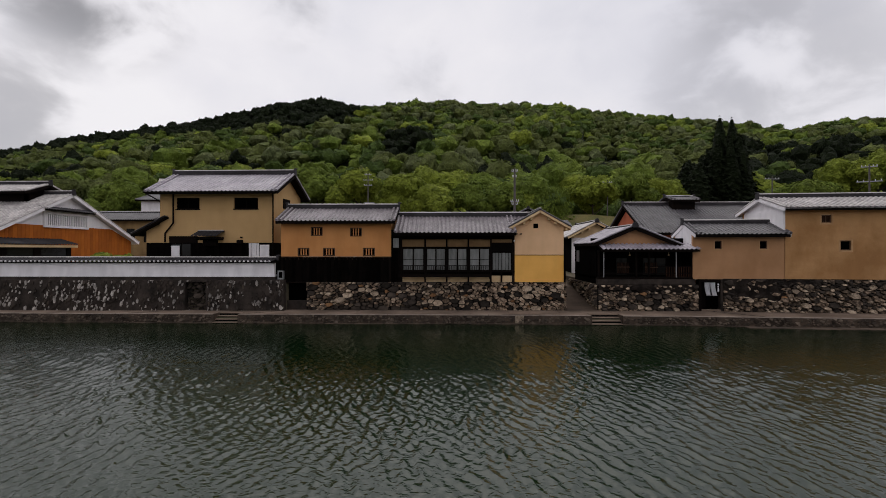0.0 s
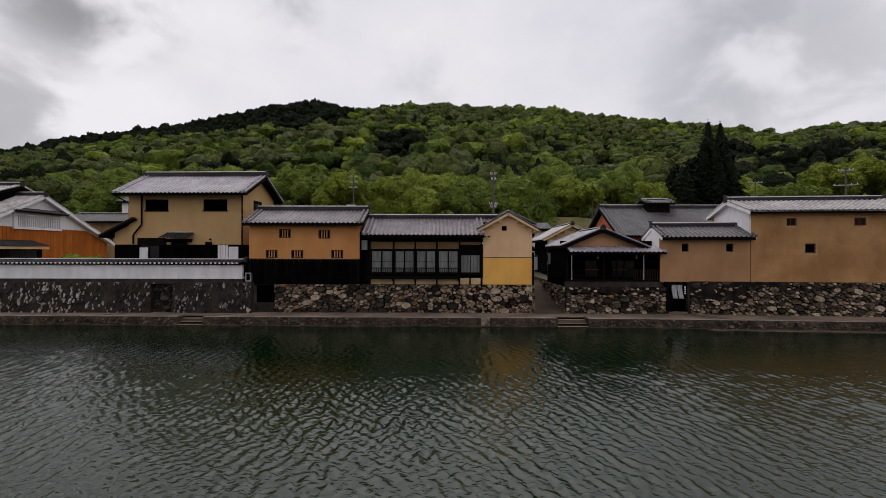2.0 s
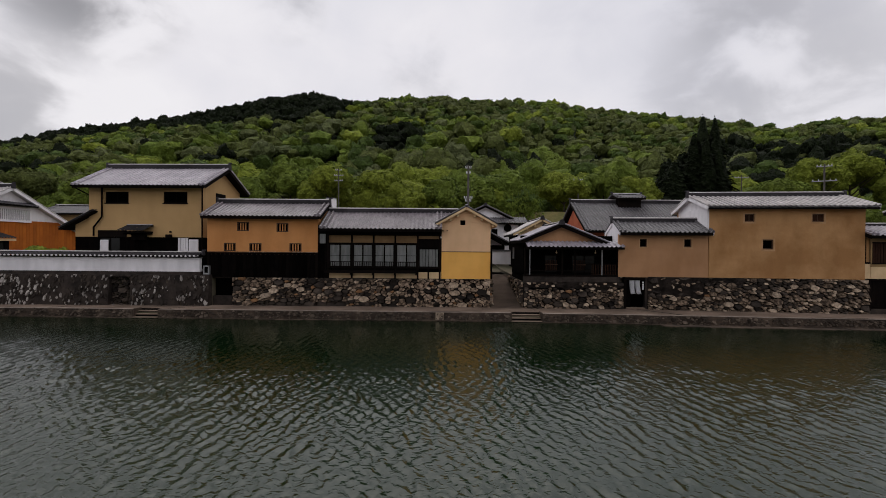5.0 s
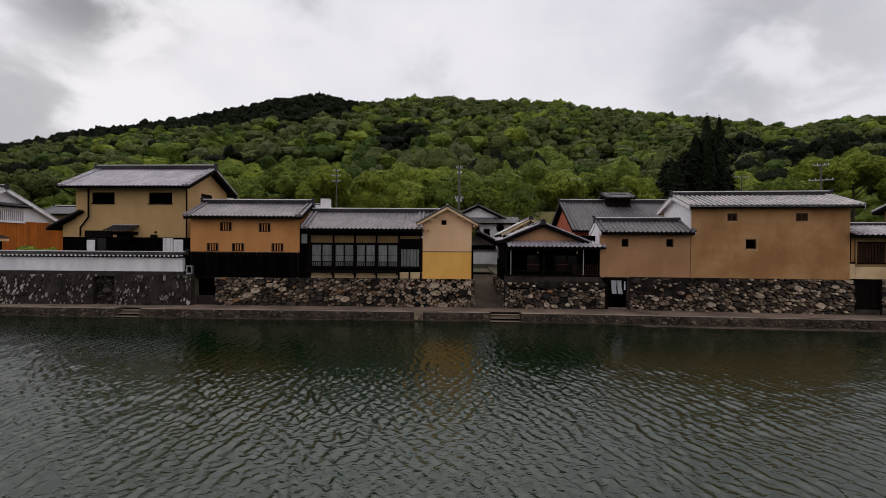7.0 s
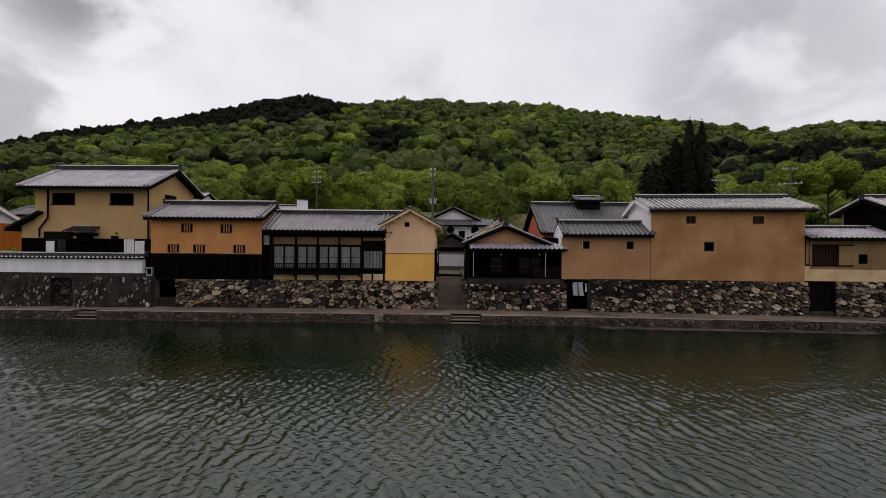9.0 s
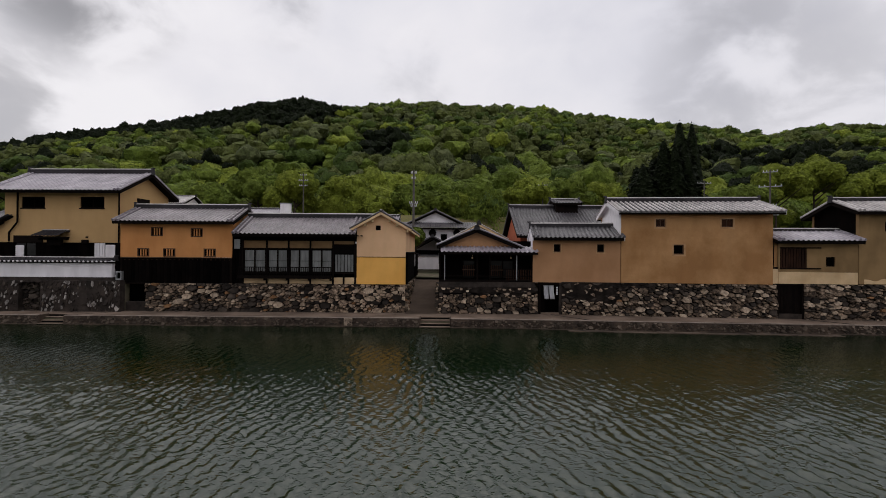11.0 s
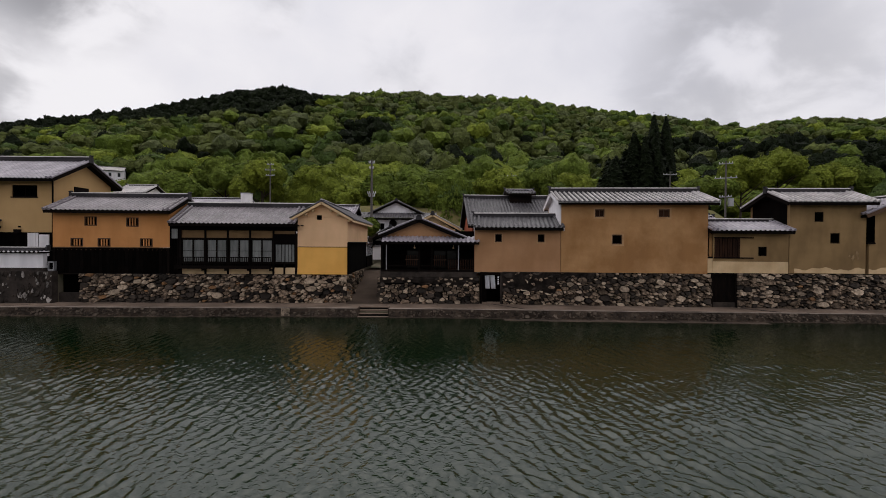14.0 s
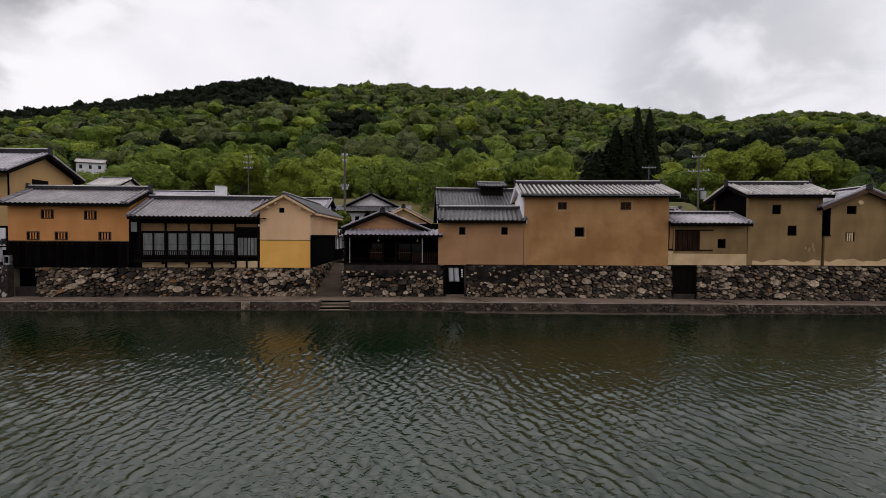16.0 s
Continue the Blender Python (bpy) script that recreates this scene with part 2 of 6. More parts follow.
def leaf(name, c1, c2):
    return mat(name, c1, c2, 0.75, 0.06, 0.6, 1.0, island=0.28, grain=1.0, spec=0.05, dist=1.5)


LEAF = [
    leaf("fresh_green_leaves", (0.1407, 0.1820, 0.0310), (0.0987, 0.1400, 0.0243)),
    leaf("yellow_green_leaves", (0.2020, 0.2400, 0.0330), (0.1500, 0.1890, 0.0270)),
    leaf("mid_green_leaves", (0.0672, 0.0980, 0.0233), (0.0473, 0.0740, 0.0175)),
    leaf("grey_green_leaves", (0.1260, 0.1420, 0.0601), (0.0903, 0.1080, 0.0456)),
    leaf("olive_leaves", (0.1030, 0.1200, 0.0350), (0.0760, 0.0920, 0.0270)),
    leaf("dark_conifer_needles", (0.0131, 0.0185, 0.0078), (0.0074, 0.0115, 0.0044)),
]


def water_material():
    m = bpy.data.materials.new("green_river_water")
    m.use_nodes = True
    n, l = m.node_tree.nodes, m.node_tree.links
    bs = n["Principled BSDF"]
    co = n.new("ShaderNodeTexCoord")
    sep = n.new("ShaderNodeSeparateXYZ")
    l.new(co.outputs["Object"], sep.inputs["Vector"])
    # base green painted darker towards the quay, as shade, and lighter near this bank
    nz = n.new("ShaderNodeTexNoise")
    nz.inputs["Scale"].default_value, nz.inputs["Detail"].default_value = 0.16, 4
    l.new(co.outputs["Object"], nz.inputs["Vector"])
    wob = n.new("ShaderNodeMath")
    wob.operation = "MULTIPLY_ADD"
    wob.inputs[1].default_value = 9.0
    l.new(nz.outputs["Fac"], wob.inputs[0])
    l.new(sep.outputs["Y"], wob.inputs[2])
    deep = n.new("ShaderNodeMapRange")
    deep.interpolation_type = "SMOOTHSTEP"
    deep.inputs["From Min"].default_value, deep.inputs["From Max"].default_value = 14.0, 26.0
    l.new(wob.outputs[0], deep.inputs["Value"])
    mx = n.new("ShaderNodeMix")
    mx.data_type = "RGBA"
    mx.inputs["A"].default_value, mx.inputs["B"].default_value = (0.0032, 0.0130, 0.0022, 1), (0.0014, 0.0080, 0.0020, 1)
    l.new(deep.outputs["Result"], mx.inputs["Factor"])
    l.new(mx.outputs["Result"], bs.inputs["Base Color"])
    bs.inputs["Roughness"].default_value, bs.inputs["IOR"].default_value = 0.02, 1.40
    # unseen cat's-paws blur what the water towards the quay mirrors
    soft = n.new("ShaderNodeMapRange")
    soft.inputs["To Min"].default_value, soft.inputs["To Max"].default_value = 0.012, 0.11
    l.new(deep.outputs["Result"], soft.inputs["Value"])
    l.new(soft.outputs["Result"], bs.inputs["Roughness"])
    # fine chop on the modelled ripples, at two sizes
    last = None
    for sc, weight in ((6.5, 0.65), (13.0, 0.35)):
        f = n.new("ShaderNodeTexNoise")
        f.inputs["Scale"].default_value, f.inputs["Detail"].default_value, f.inputs["Roughness"].default_value = sc, 1.0, 0.5
        f.inputs["Distortion"].default_value = 0.6
        l.new(co.outputs["Object"], f.inputs["Vector"])
        k = n.new("ShaderNodeMath")
        k.operation = "MULTIPLY_ADD"
        k.inputs[1].default_value = weight
        l.new(f.outputs["Fac"], k.inputs[0])
        if last:
            l.new(last.outputs[0], k.inputs[2])
        else:
            k.inputs[2].default_value = 0.0
        last = k
    # calm in the lee of the quay, ruffled in the open reaches up and down the river
    lim = n.new("ShaderNodeMapRange")
    lim.interpolation_type = "SMOOTHSTEP"
    lim.inputs["From Min"].default_value, lim.inputs["From Max"].default_value = -8.0, -18.0
    lim.inputs["To Min"].default_value, lim.inputs["To Max"].default_value = 0.0, 5.5
    l.new(sep.outputs["X"], lim.inputs["Value"])
    low = n.new("ShaderNodeMapRange")
    low.interpolation_type = "SMOOTHSTEP"
    low.inputs["From Min"].default_value, low.inputs["From Max"].default_value = 14.0, 24.0
    low.inputs["To Min"].default_value, low.inputs["To Max"].default_value = 0.0, 5.5
    l.new(sep.outputs["X"], low.inputs["Value"])
    both = n.new("ShaderNodeMath")
    l.new(lim.outputs["Result"], both.inputs[0])
    l.new(low.outputs["Result"], both.inputs[1])
    off = n.new("ShaderNodeMath")
    off.operation = "SUBTRACT"
    l.new(wob.outputs[0], off.inputs[0])
    l.new(both.outputs[0], off.inputs[1])
    lee = n.new("ShaderNodeMapRange")
    lee.interpolation_type = "SMOOTHSTEP"
    lee.inputs["From Min"].default_value, lee.inputs["From Max"].default_value = 25.5, 18.5
    lee.inputs["To Min"].default_value, lee.inputs["To Max"].default_value = 0.55, 1.0
    l.new(off.outputs[0], lee.inputs["Value"])
    hgt = n.new("ShaderNodeMath")
    hgt.operation = "MULTIPLY"
    l.new(last.outputs[0], hgt.inputs[0])
    l.new(lee.outputs["Result"], hgt.inputs[1])
    b = n.new("ShaderNodeBump")
    b.inputs["Strength"].default_value, b.inputs["Distance"].default_value = 1.0, 0.020
    l.new(hgt.outputs[0], b.inputs["Height"])
    l.new(b.outputs["Normal"], bs.inputs["Normal"])
    return m


M_WATER = water_material()


# ---- building blocks ----
def thing(name, m, label, category, group="", kind=""):
    """An Empty at a thing's base; BASE keeps the height that its parts' z is counted from."""
    ob = new(name)
    ob.matrix_world = m
    ob.empty_display_size = 0.2
    BASE[ob.name] = m.translation.z
    return tagged(ob, label, category, group, kind)


def mesh_of(bm, name, smooth=False):
    me = bpy.data.meshes.new(name)
    bm.to_mesh(me)
    bm.free()
    if smooth:
        me.shade_smooth()
    return me


def root_of(ob):
    while ob.parent:
        ob = ob.parent
    return ob


def part(name, bm, material, parent, label="", smooth=False, kind=""):
    """One mesh under a thing or part; z in bm is counted from the world's zero."""
    me = mesh_of(bm, name, smooth)
    base = BASE.get(root_of(parent).name, 0.0)
    if base:
        me.transform(Matrix.Translation((0, 0, -base)))
    me.materials.append(material)
    ob = new(name, me)
    ob.parent = parent
    return tagged(ob, label, kind=kind)


def solo(name, bm, material, label, category, m=None, group="", kind="", smooth=False):
    ob = new(name, mesh_of(bm, name, smooth))
    ob.data.materials.append(material)
    if m is not None:
        ob.matrix_world = m
    return tagged(ob, label, category, group, kind)


def BM():
    return bmesh.new()


def box(bm, x0, x1, y0, y1, z0, z1, bevel=0.0, m=None):
    vs = [bm.verts.new((x, y, z)) for z in (z0, z1) for y in (y0, y1) for x in (x0, x1)]
    fs = [(0, 2, 3, 1), (4, 5, 7, 6), (0, 1, 5, 4), (2, 6, 7, 3), (0, 4, 6, 2), (1, 3, 7, 5)]
    faces = [bm.faces.new([vs[i] for i in f]) for f in fs]
    if bevel:
        edges = list({e for f in faces for e in f.edges})
        res = bmesh.ops.bevel(bm, geom=edges, offset=bevel, segments=1, affect="EDGES")
        vs = list({v for f in res["faces"] for v in f.verts} | {v for v in vs if v.is_valid})
    if m is not None:
        bmesh.ops.transform(bm, matrix=m, verts=vs)
    return bm


def cbox(x0, x1, y0, y1, z0, z1, bevel=0.0):
    return box(BM(), x0, x1, y0, y1, z0, z1, bevel)


def rod(bm, p, q, r, r2=None, seg=8):
    p, q = Vector(p), Vector(q)
    d = q - p
    m = Matrix.Translation((p + q) / 2) @ d.to_track_quat("Z", "Y").to_matrix().to_4x4()
    bmesh.ops.create_cone(bm, cap_ends=True, segments=seg, radius1=r, radius2=r if r2 is None else r2, depth=d.length, matrix=m)
    return bm


def prism(bm, poly, y0, y1):
    """A polygon in x and z, drawn out from y0 to y1; corners counter-clockwise as seen from the front (-y)."""
    a = [bm.verts.new((x, y0, z)) for x, z in poly]
    b = [bm.verts.new((x, y1, z)) for x, z in poly]
    bm.faces.new(a)
    bm.faces.new(b[::-1])
    k = len(poly)
    for i in range(k):
        j = (i + 1) % k
        bm.faces.new((a[j], a[i], b[i], b[j]))
    return bm


def wall(bm, x0, x1, z0, z1, y0, y1, holes=()):
    """A wall with openings right through it."""
    xs = sorted({x0, x1, *[min(max(h[i], x0), x1) for h in holes for i in (0, 1)]})
    zs = sorted({z0, z1, *[min(max(h[i], z0), z1) for h in holes for i in (2, 3)]})
    full = {}
    for i in range(len(xs) - 1):
        for j in range(len(zs) - 1):
            cx, cz = (xs[i] + xs[i + 1]) / 2, (zs[j] + zs[j + 1]) / 2
            full[i, j] = not any(h[0] < cx < h[1] and h[2] < cz < h[3] for h in holes)
    vs = {}

    def v(i, j, k):
        if (i, j, k) not in vs:
            vs[i, j, k] = bm.verts.new((xs[i], (y0, y1)[k], zs[j]))
        return vs[i, j, k]

    for (i, j), f in full.items():
        if not f:
            continue
        bm.faces.new((v(i, j, 0), v(i + 1, j, 0), v(i + 1, j + 1, 0), v(i, j + 1, 0)))
        bm.faces.new((v(i, j, 1), v(i, j + 1, 1), v(i + 1, j + 1, 1), v(i + 1, j, 1)))
        for di, dj, a, b in ((-1, 0, (0, 0), (0, 1)), (1, 0, (1, 1), (1, 0)), (0, -1, (1, 0), (0, 0)), (0, 1, (0, 1), (1, 1))):
            if not full.get((i + di, j + dj), False):
                p, q = (i + a[0], j + a[1]), (i + b[0], j + b[1])
                bm.faces.new((v(*p, 0), v(*q, 0), v(*q, 1), v(*p, 1)))
    return bm


TURN90 = Matrix.Rotation(radians(90), 4, "Z")
WAVE = ((0.0, 0.052), (0.15, 0.010), (0.42, 0.0), (0.64, 0.034), (0.82, 0.078), (1.0, 0.052))
BARREL = ((0.0, 0.0), (0.60, 0.0), (0.62, 0.045), (0.70, 0.072), (0.86, 0.072), (0.97, 0.045), (1.0, 0.0))


def tiles(name, parent, m, origin, along, up, material, w=0.27, e=0.235, shape=WAVE, lift=0.05, label="", pan_shade=None):
    """Overlapping roof tiles on one slope: origin at the eave, along the eave, up the slope; each tile has a rim and a lip."""
    along, up = Vector(along), Vector(up)
    cols, rows = max(1, round(along.length / w)), max(1, round(up.length / e))
    da, du = along / cols, up / rows
    nrm = along.cross(up).normalized()
    k = len(shape)
    prof = np.array(shape)
    P = prof[:, 0:1] * np.array(da)[None, :]
    H = prof[:, 1:2] * np.array(nrm)[None, :]
    n, u = np.array(nrm), np.array(du)
    step = 0.004 if shape is BARREL else 0.014
    low, high = P + H - 0.12 * u + step * n, P + H + u
    lip = P + H - 0.12 * u - 0.4 * step * n
    one = np.concatenate((lip, low, high)) + lift * n
    rng = np.random.RandomState(len(name) + cols * 7 + rows)
    org = np.array(origin)
    verts = np.empty((rows * cols, 3 * k, 3))
    i = 0
    for r in range(rows):
        for c in range(cols):
            verts[i] = one + org + np.array(da) * c + u * r + n * rng.uniform(-0.003, 0.003)
            i += 1
    quads = [(a, a + 1, a + 1 + k, a + k) for s in (0, 1) for a in range(s * k, s * k + k - 1)]
    q = np.array(quads)[None, :, :] + (np.arange(rows * cols) * 3 * k)[:, None, None]
    me = bpy.data.meshes.new(name)
    V = verts.reshape(-1, 3)
    me.from_pydata(V.tolist(), [], q.reshape(-1, 4).tolist())
    me.transform(m)
    base = BASE.get(root_of(parent).name, 0.0)
    if base:
        me.transform(Matrix.Translation((0, 0, -base)))
    me.materials.append(material)
    # pan faces take the dark ridge colour: dirt and shade between barrels painted in
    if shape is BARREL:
        me.materials.append(pan_shade or M_RIDGE)
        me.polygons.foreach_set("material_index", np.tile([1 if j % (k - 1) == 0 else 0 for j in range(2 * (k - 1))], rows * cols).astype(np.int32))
    ob = new(name, me)
    ob.parent = parent
    return tagged(ob, label, kind="stuff")


def ridge(parent, m, r0, r1, s, z, h=0.26, w=0.24, ends=True, material=None):
    """A ridge of layered flat tiles under a round cap, with an ornament tile at each end."""
    material = material or M_RIDGE
    bm = BM()
    a = w * 0.62
    side = [(a, 0), (a, h * 0.30), (a - 0.03, h * 0.30), (a - 0.03, h * 0.36), (a - 0.015, h * 0.36), (a - 0.015, h * 0.64), (a - 0.045, h * 0.64), (a - 0.045, h * 0.70), (a - 0.03, h * 0.70), (a - 0.03, h)]
    poly = [(s + x, z + q) for x, q in side] + [(s - x, z + q) for x, q in side[::-1]]
    v0, v1 = [bm.verts.new((r0, *q)) for q in poly], [bm.verts.new((r1, *q)) for q in poly]
    bm.faces.new(v0[::-1])
    bm.faces.new(v1)
    for i in range(len(poly)):
        k = (i + 1) % len(poly)
        bm.faces.new((v0[i], v0[k], v1[k], v1[i]))
    bmesh.ops.recalc_face_normals(bm, faces=bm.faces)
    bm.transform(m)
    rg = part("ridge", bm, material, parent)
    bm = BM()
    seg = max(1, round((r1 - r0) / 0.3))
    rings = []
    for i in range(seg):
        for t, q in ((0.0, 0.37), (0.85, 0.34), (0.9, 0.31), (1.0, 0.31)):
            x = r0 + (r1 - r0) * (i + t) / seg
            rings.append([bm.verts.new((x, s + w * q * math.cos(b * math.pi / 6), z + h - 0.01 + w * q * math.sin(b * math.pi / 6))) for b in range(7)])
    for u, v in zip(rings, rings[1:]):
        for b in range(6):
            bm.faces.new((u[b], v[b], v[b + 1], u[b + 1]))
    for u in (rings[0], rings[-1]):
        bm.faces.new(u)
    bmesh.ops.recalc_face_normals(bm, faces=bm.faces)
    bm.transform(m)
    # light tile colour on the cap paints in the sky's brightness along the top
    part("skylit_ridge_cap", bm, M_TILE_L, rg)
    if ends:
        for r, d in ((r0, -1), (r1, 1)):
            bm = BM()
            k = h + 0.16
            prism(bm, [(-w * 0.8, -0.08), (w * 0.8, -0.08), (w * 0.68, k * 0.6), (w * 0.3, k), (-w * 0.3, k), (-w * 0.68, k * 0.6)], -0.05, 0.05)
            rod(bm, (0, -0.02, k * 0.85), (0, -0.16, k * 0.9), 0.05, 0.04, 8)
            bm.transform(m @ Matrix.Translation((r + 0.05 * d, s, z)) @ Matrix.Rotation(radians(90 * d), 4, "Z"))
            part("ridge_end_tile", bm, material, parent)


def gable_roof(parent, r0, r1, front, top, back, material, m=Matrix.Identity(4), shape=WAVE, w=0.27, e=0.235, board=None, h=0.26, ends=True, eave=None, soffit=None, verge=0.085, drop=0.17):
    """A roof over (r0..r1): front, top and back are (s, z) of the eaves and the ridge. m turns it where the ridge runs inwards."""
    board, soffit = board or M_DARK, soffit or M_DARK
    for (s, z), side in ((front, 1), (back, -1)):
        up = Vector((0, top[0] - s, top[1] - z))
        n = Vector((1, 0, 0)).cross(up).normalized() if side == 1 else Vector((-1, 0, 0)).cross(up).normalized()
        bm = BM()
        a, b = Vector((0, s, z)), Vector((0, *top))
        c, d = a - n * 0.07, b - n * 0.07
        pts = [(p.y, p.z) for p in (a, b, d, c)]
        v0 = [bm.verts.new((r0, *p)) for p in pts]
        v1 = [bm.verts.new((r1, *p)) for p in pts]
        bm.faces.new(v0)
        bm.faces.new(v1[::-1])
        for i in range(4):
            bm.faces.new((v0[(i + 1) % 4], v0[i], v1[i], v1[(i + 1) % 4]))
        bmesh.ops.recalc_face_normals(bm, faces=bm.faces)
        bm.transform(m)
        part("roof_deck", bm, soffit, parent)
        og = (r0, s, z) if side == 1 else (r1, s, z)
        al = (r1 - r0, 0, 0) if side == 1 else (r0 - r1, 0, 0)
        # broad tiles on a slope that is turned away
        broad = 2 if side == -1 and m == Matrix.Identity(4) else 1
        tiles("roof_tiles", parent, m, og, al, up, material, w * broad, e * broad, shape)
        # eave board
        bm = cbox(r0, r1, s - 0.02, s + 0.02, z - 0.13, z - 0.005)
        bm.transform(m)
        part("eave_board", bm, eave or M_DARK, parent)
        for r, o in ((r0, -1), (r1, 1)):
            bm = BM()
            A, B = a + n * 0.05, b + n * 0.05
            C, D = b - n * drop, a - n * drop * 0.9
            x0, x1 = sorted((r, r + 0.05 * o))
            v0 = [bm.verts.new((x0, p.y, p.z)) for p in (A, B, C, D)]
            v1 = [bm.verts.new((x1, p.y, p.z)) for p in (A, B, C, D)]
            bm.faces.new(v0)
            bm.faces.new(v1[::-1])
            for i in range(4):
                bm.faces.new((v0[(i + 1) % 4], v0[i], v1[i], v1[(i + 1) % 4]))
            bmesh.ops.recalc_face_normals(bm, faces=bm.faces)
            bm.transform(m)
            part("bargeboard", bm, board, parent)
            bm = BM()
            k = max(1, round((B - A).length / 0.3))
            for i in range(k):
                p, q = A.lerp(B, i / k), A.lerp(B, (i + 1) / k)
                for rr in (r, r - 0.27 * o):
                    rod(bm, (rr, p.y + n.y * 0.075, p.z + n.z * 0.075), (rr, q.y + n.y * 0.062, q.z + n.z * 0.062), verge, verge * 0.86, 8)
            bm.transform(m)
            part("verge_tiles", bm, material, parent, kind="stuff")
    ridge(parent, m, r0 - 0.02, r1 + 0.02, top[0], top[1] + 0.05, h=h, ends=ends)


def shell(parent, w, d, z0, z1, material, holes=(), th=0.22, gable=None, right=None, left=None, back=True, v=0.0):
    """Four walls of a house in its own frame: front at y = v. gable: (ridge y, ridge z) where the side walls rise to a ridge."""
    part("wall", wall(BM(), 0, w, z0, z1, v, v + th, holes), material, parent)
    if back:
        part("wall", wall(BM(), 0, w, z0, z1, d - th, d), material, parent)
    for x, mt in ((0, left), (w, right)):
        bm = BM()
        poly = [(v + th, z0), (d - th, z0), (d - th, z1)] + ([(gable[0], gable[1])] if gable else []) + [(v + th, z1)]
        x0, x1 = (x, x + th) if x == 0 else (x - th, x)
        a = [bm.verts.new((x0, p, q)) for p, q in poly]
        b = [bm.verts.new((x1, p, q)) for p, q in poly]
        bm.faces.new(a[::-1])
        bm.faces.new(b)
        for i in range(len(poly)):
            j = (i + 1) % len(poly)
            bm.faces.new((a[i], a[j], b[j], b[i]))
        part("wall", bm, mt or material, parent)


def window(parent, x0, x1, z0, z1, y=0.0, bars=0, frame=None, pane=None, t=0.05, deep=0.09, split=1, label="", horiz=0):
    """A window set into an opening: frame, sill, panes and bars, under one part."""
    frame, pane = frame or M_DARK, pane or M_GLASS
    w = part("window", wall(BM(), x0, x1, z0, z1, y + deep - 0.03, y + deep + 0.03, [(x0 + t, x1 - t, z0 + t, z1 - t)]), frame, parent, label)
    k = (x1 - x0 - 2 * t) / split
    for i in range(split):
        a = x0 + t + k * i
        part("pane", cbox(a + 0.004, a + k - 0.004, y + deep, y + deep + 0.015, z0 + t + 0.004, z1 - t - 0.004), pane, w)
        if i:
            part("mullion", cbox(a - 0.02, a + 0.02, y + deep - 0.025, y + deep - 0.004, z0 + t, z1 - t), frame, w)
    for i in range(bars):
        c = x0 + t + (x1 - x0 - 2 * t) * (i + 0.5) / bars
        part("bar", cbox(c - 0.03, c + 0.03, y + 0.0, y + 0.05, z0, z1, 0.006), frame, w)
    for i in range(horiz):
        c = z0 + (z1 - z0) * (i + 1) / (horiz + 1)
        part("bar", cbox(x0 + t, x1 - t, y + deep - 0.02, y + deep - 0.003, c - 0.012, c + 0.012), frame, w)
    return w


def boards(parent, x0, x1, z0, z1, y, material, pitch=0.24, name="board", th=0.025, seed=1):
    """Upright boards with gaps, each its own piece; alike ones share a mesh."""
    rng = random.Random(seed)
    k = max(1, round((x1 - x0) / pitch))
    p = (x1 - x0) / k
    me = mesh_of(cbox(0.004, p - 0.004, -th, 0, 0, z1 - z0, 0.004), name)
    me.materials.append(material)
    base = BASE.get(root_of(parent).name, 0.0)
    for i in range(k):
        ob = new(name, me)
        ob.parent = parent
        ob.matrix_basis = pose(x0 + p * i, y - rng.uniform(0, 0.006), z0 - base)


# ---- ground, river, quay ----
def along(points, x):
    return float(np.interp(x, [p[0] for p in points], [p[1] for p in points]))


QUAY = ((-70, 27.9), (-26, 27.65), (-13, 27.4), (7, 27.15), (13.5, 26.85), (22, 26.2), (30, 25.65), (39, 25.1), (75, 22.6))
FACE = ((-70, 28.95), (-9.9, 28.95), (-9.85, 29.5), (7.7, 29.5), (9.5, 29.3), (15.6, 29.22), (75, 23.5))
WATER, WALK, YARD = 0.1, 0.64, 2.4
F2 = pose(15.6, 29.25, 0, 0, 0, -5.5)


def f2(u, v=0.0, z=0.0):
    return F2 @ Matrix.Translation((u, v, z))


# ridge line of the hill: direction (x / y) and height per metre of distance
CREST = ((-1.6, 0.185), (-0.97, 0.218), (-0.79, 0.250), (-0.55, 0.276), (-0.37, 0.312), (-0.29, 0.312), (-0.20, 0.298), (-0.08, 0.312), (0.06, 0.310),
         (0.23, 0.307), (0.41, 0.287), (0.56, 0.270), (0.69, 0.257), (0.80, 0.275), (0.90, 0.280), (1.1, 0.268), (1.6, 0.22))


def hill(x, y):
    """Height of the ground behind the houses."""
    if y < 70:
        return YARD + max(0.0, y - 45) * 0.05
    a = (x - 7) / y
    far = 470 + 30 * math.sin(a * 5)
    crest = along(CREST, a) - (8.6 - 4.5 * math.exp(-((a + 0.22) / 0.26) ** 2)) / far
    k = min(1.0, (y - 70) / (far - 70))
    rise = 0.12 * k + 0.88 * k ** 0.72
    z = 3.7 + crest * y * rise * (0.92 + 0.08 * k)
    spur = noise.noise(Vector((x * 0.011, y * 0.006, 3.1))) * 17 + noise.noise(Vector((x * 0.03, y * 0.02, 7.7))) * 6
    z += spur * math.sin(math.pi * k) ** 1.0 * 0.9
    if y > far:
        z -= (y - far) * 0.10 + max(0.0, y - far - 80) * 0.25
        z = max(z, 12.0)
    return z


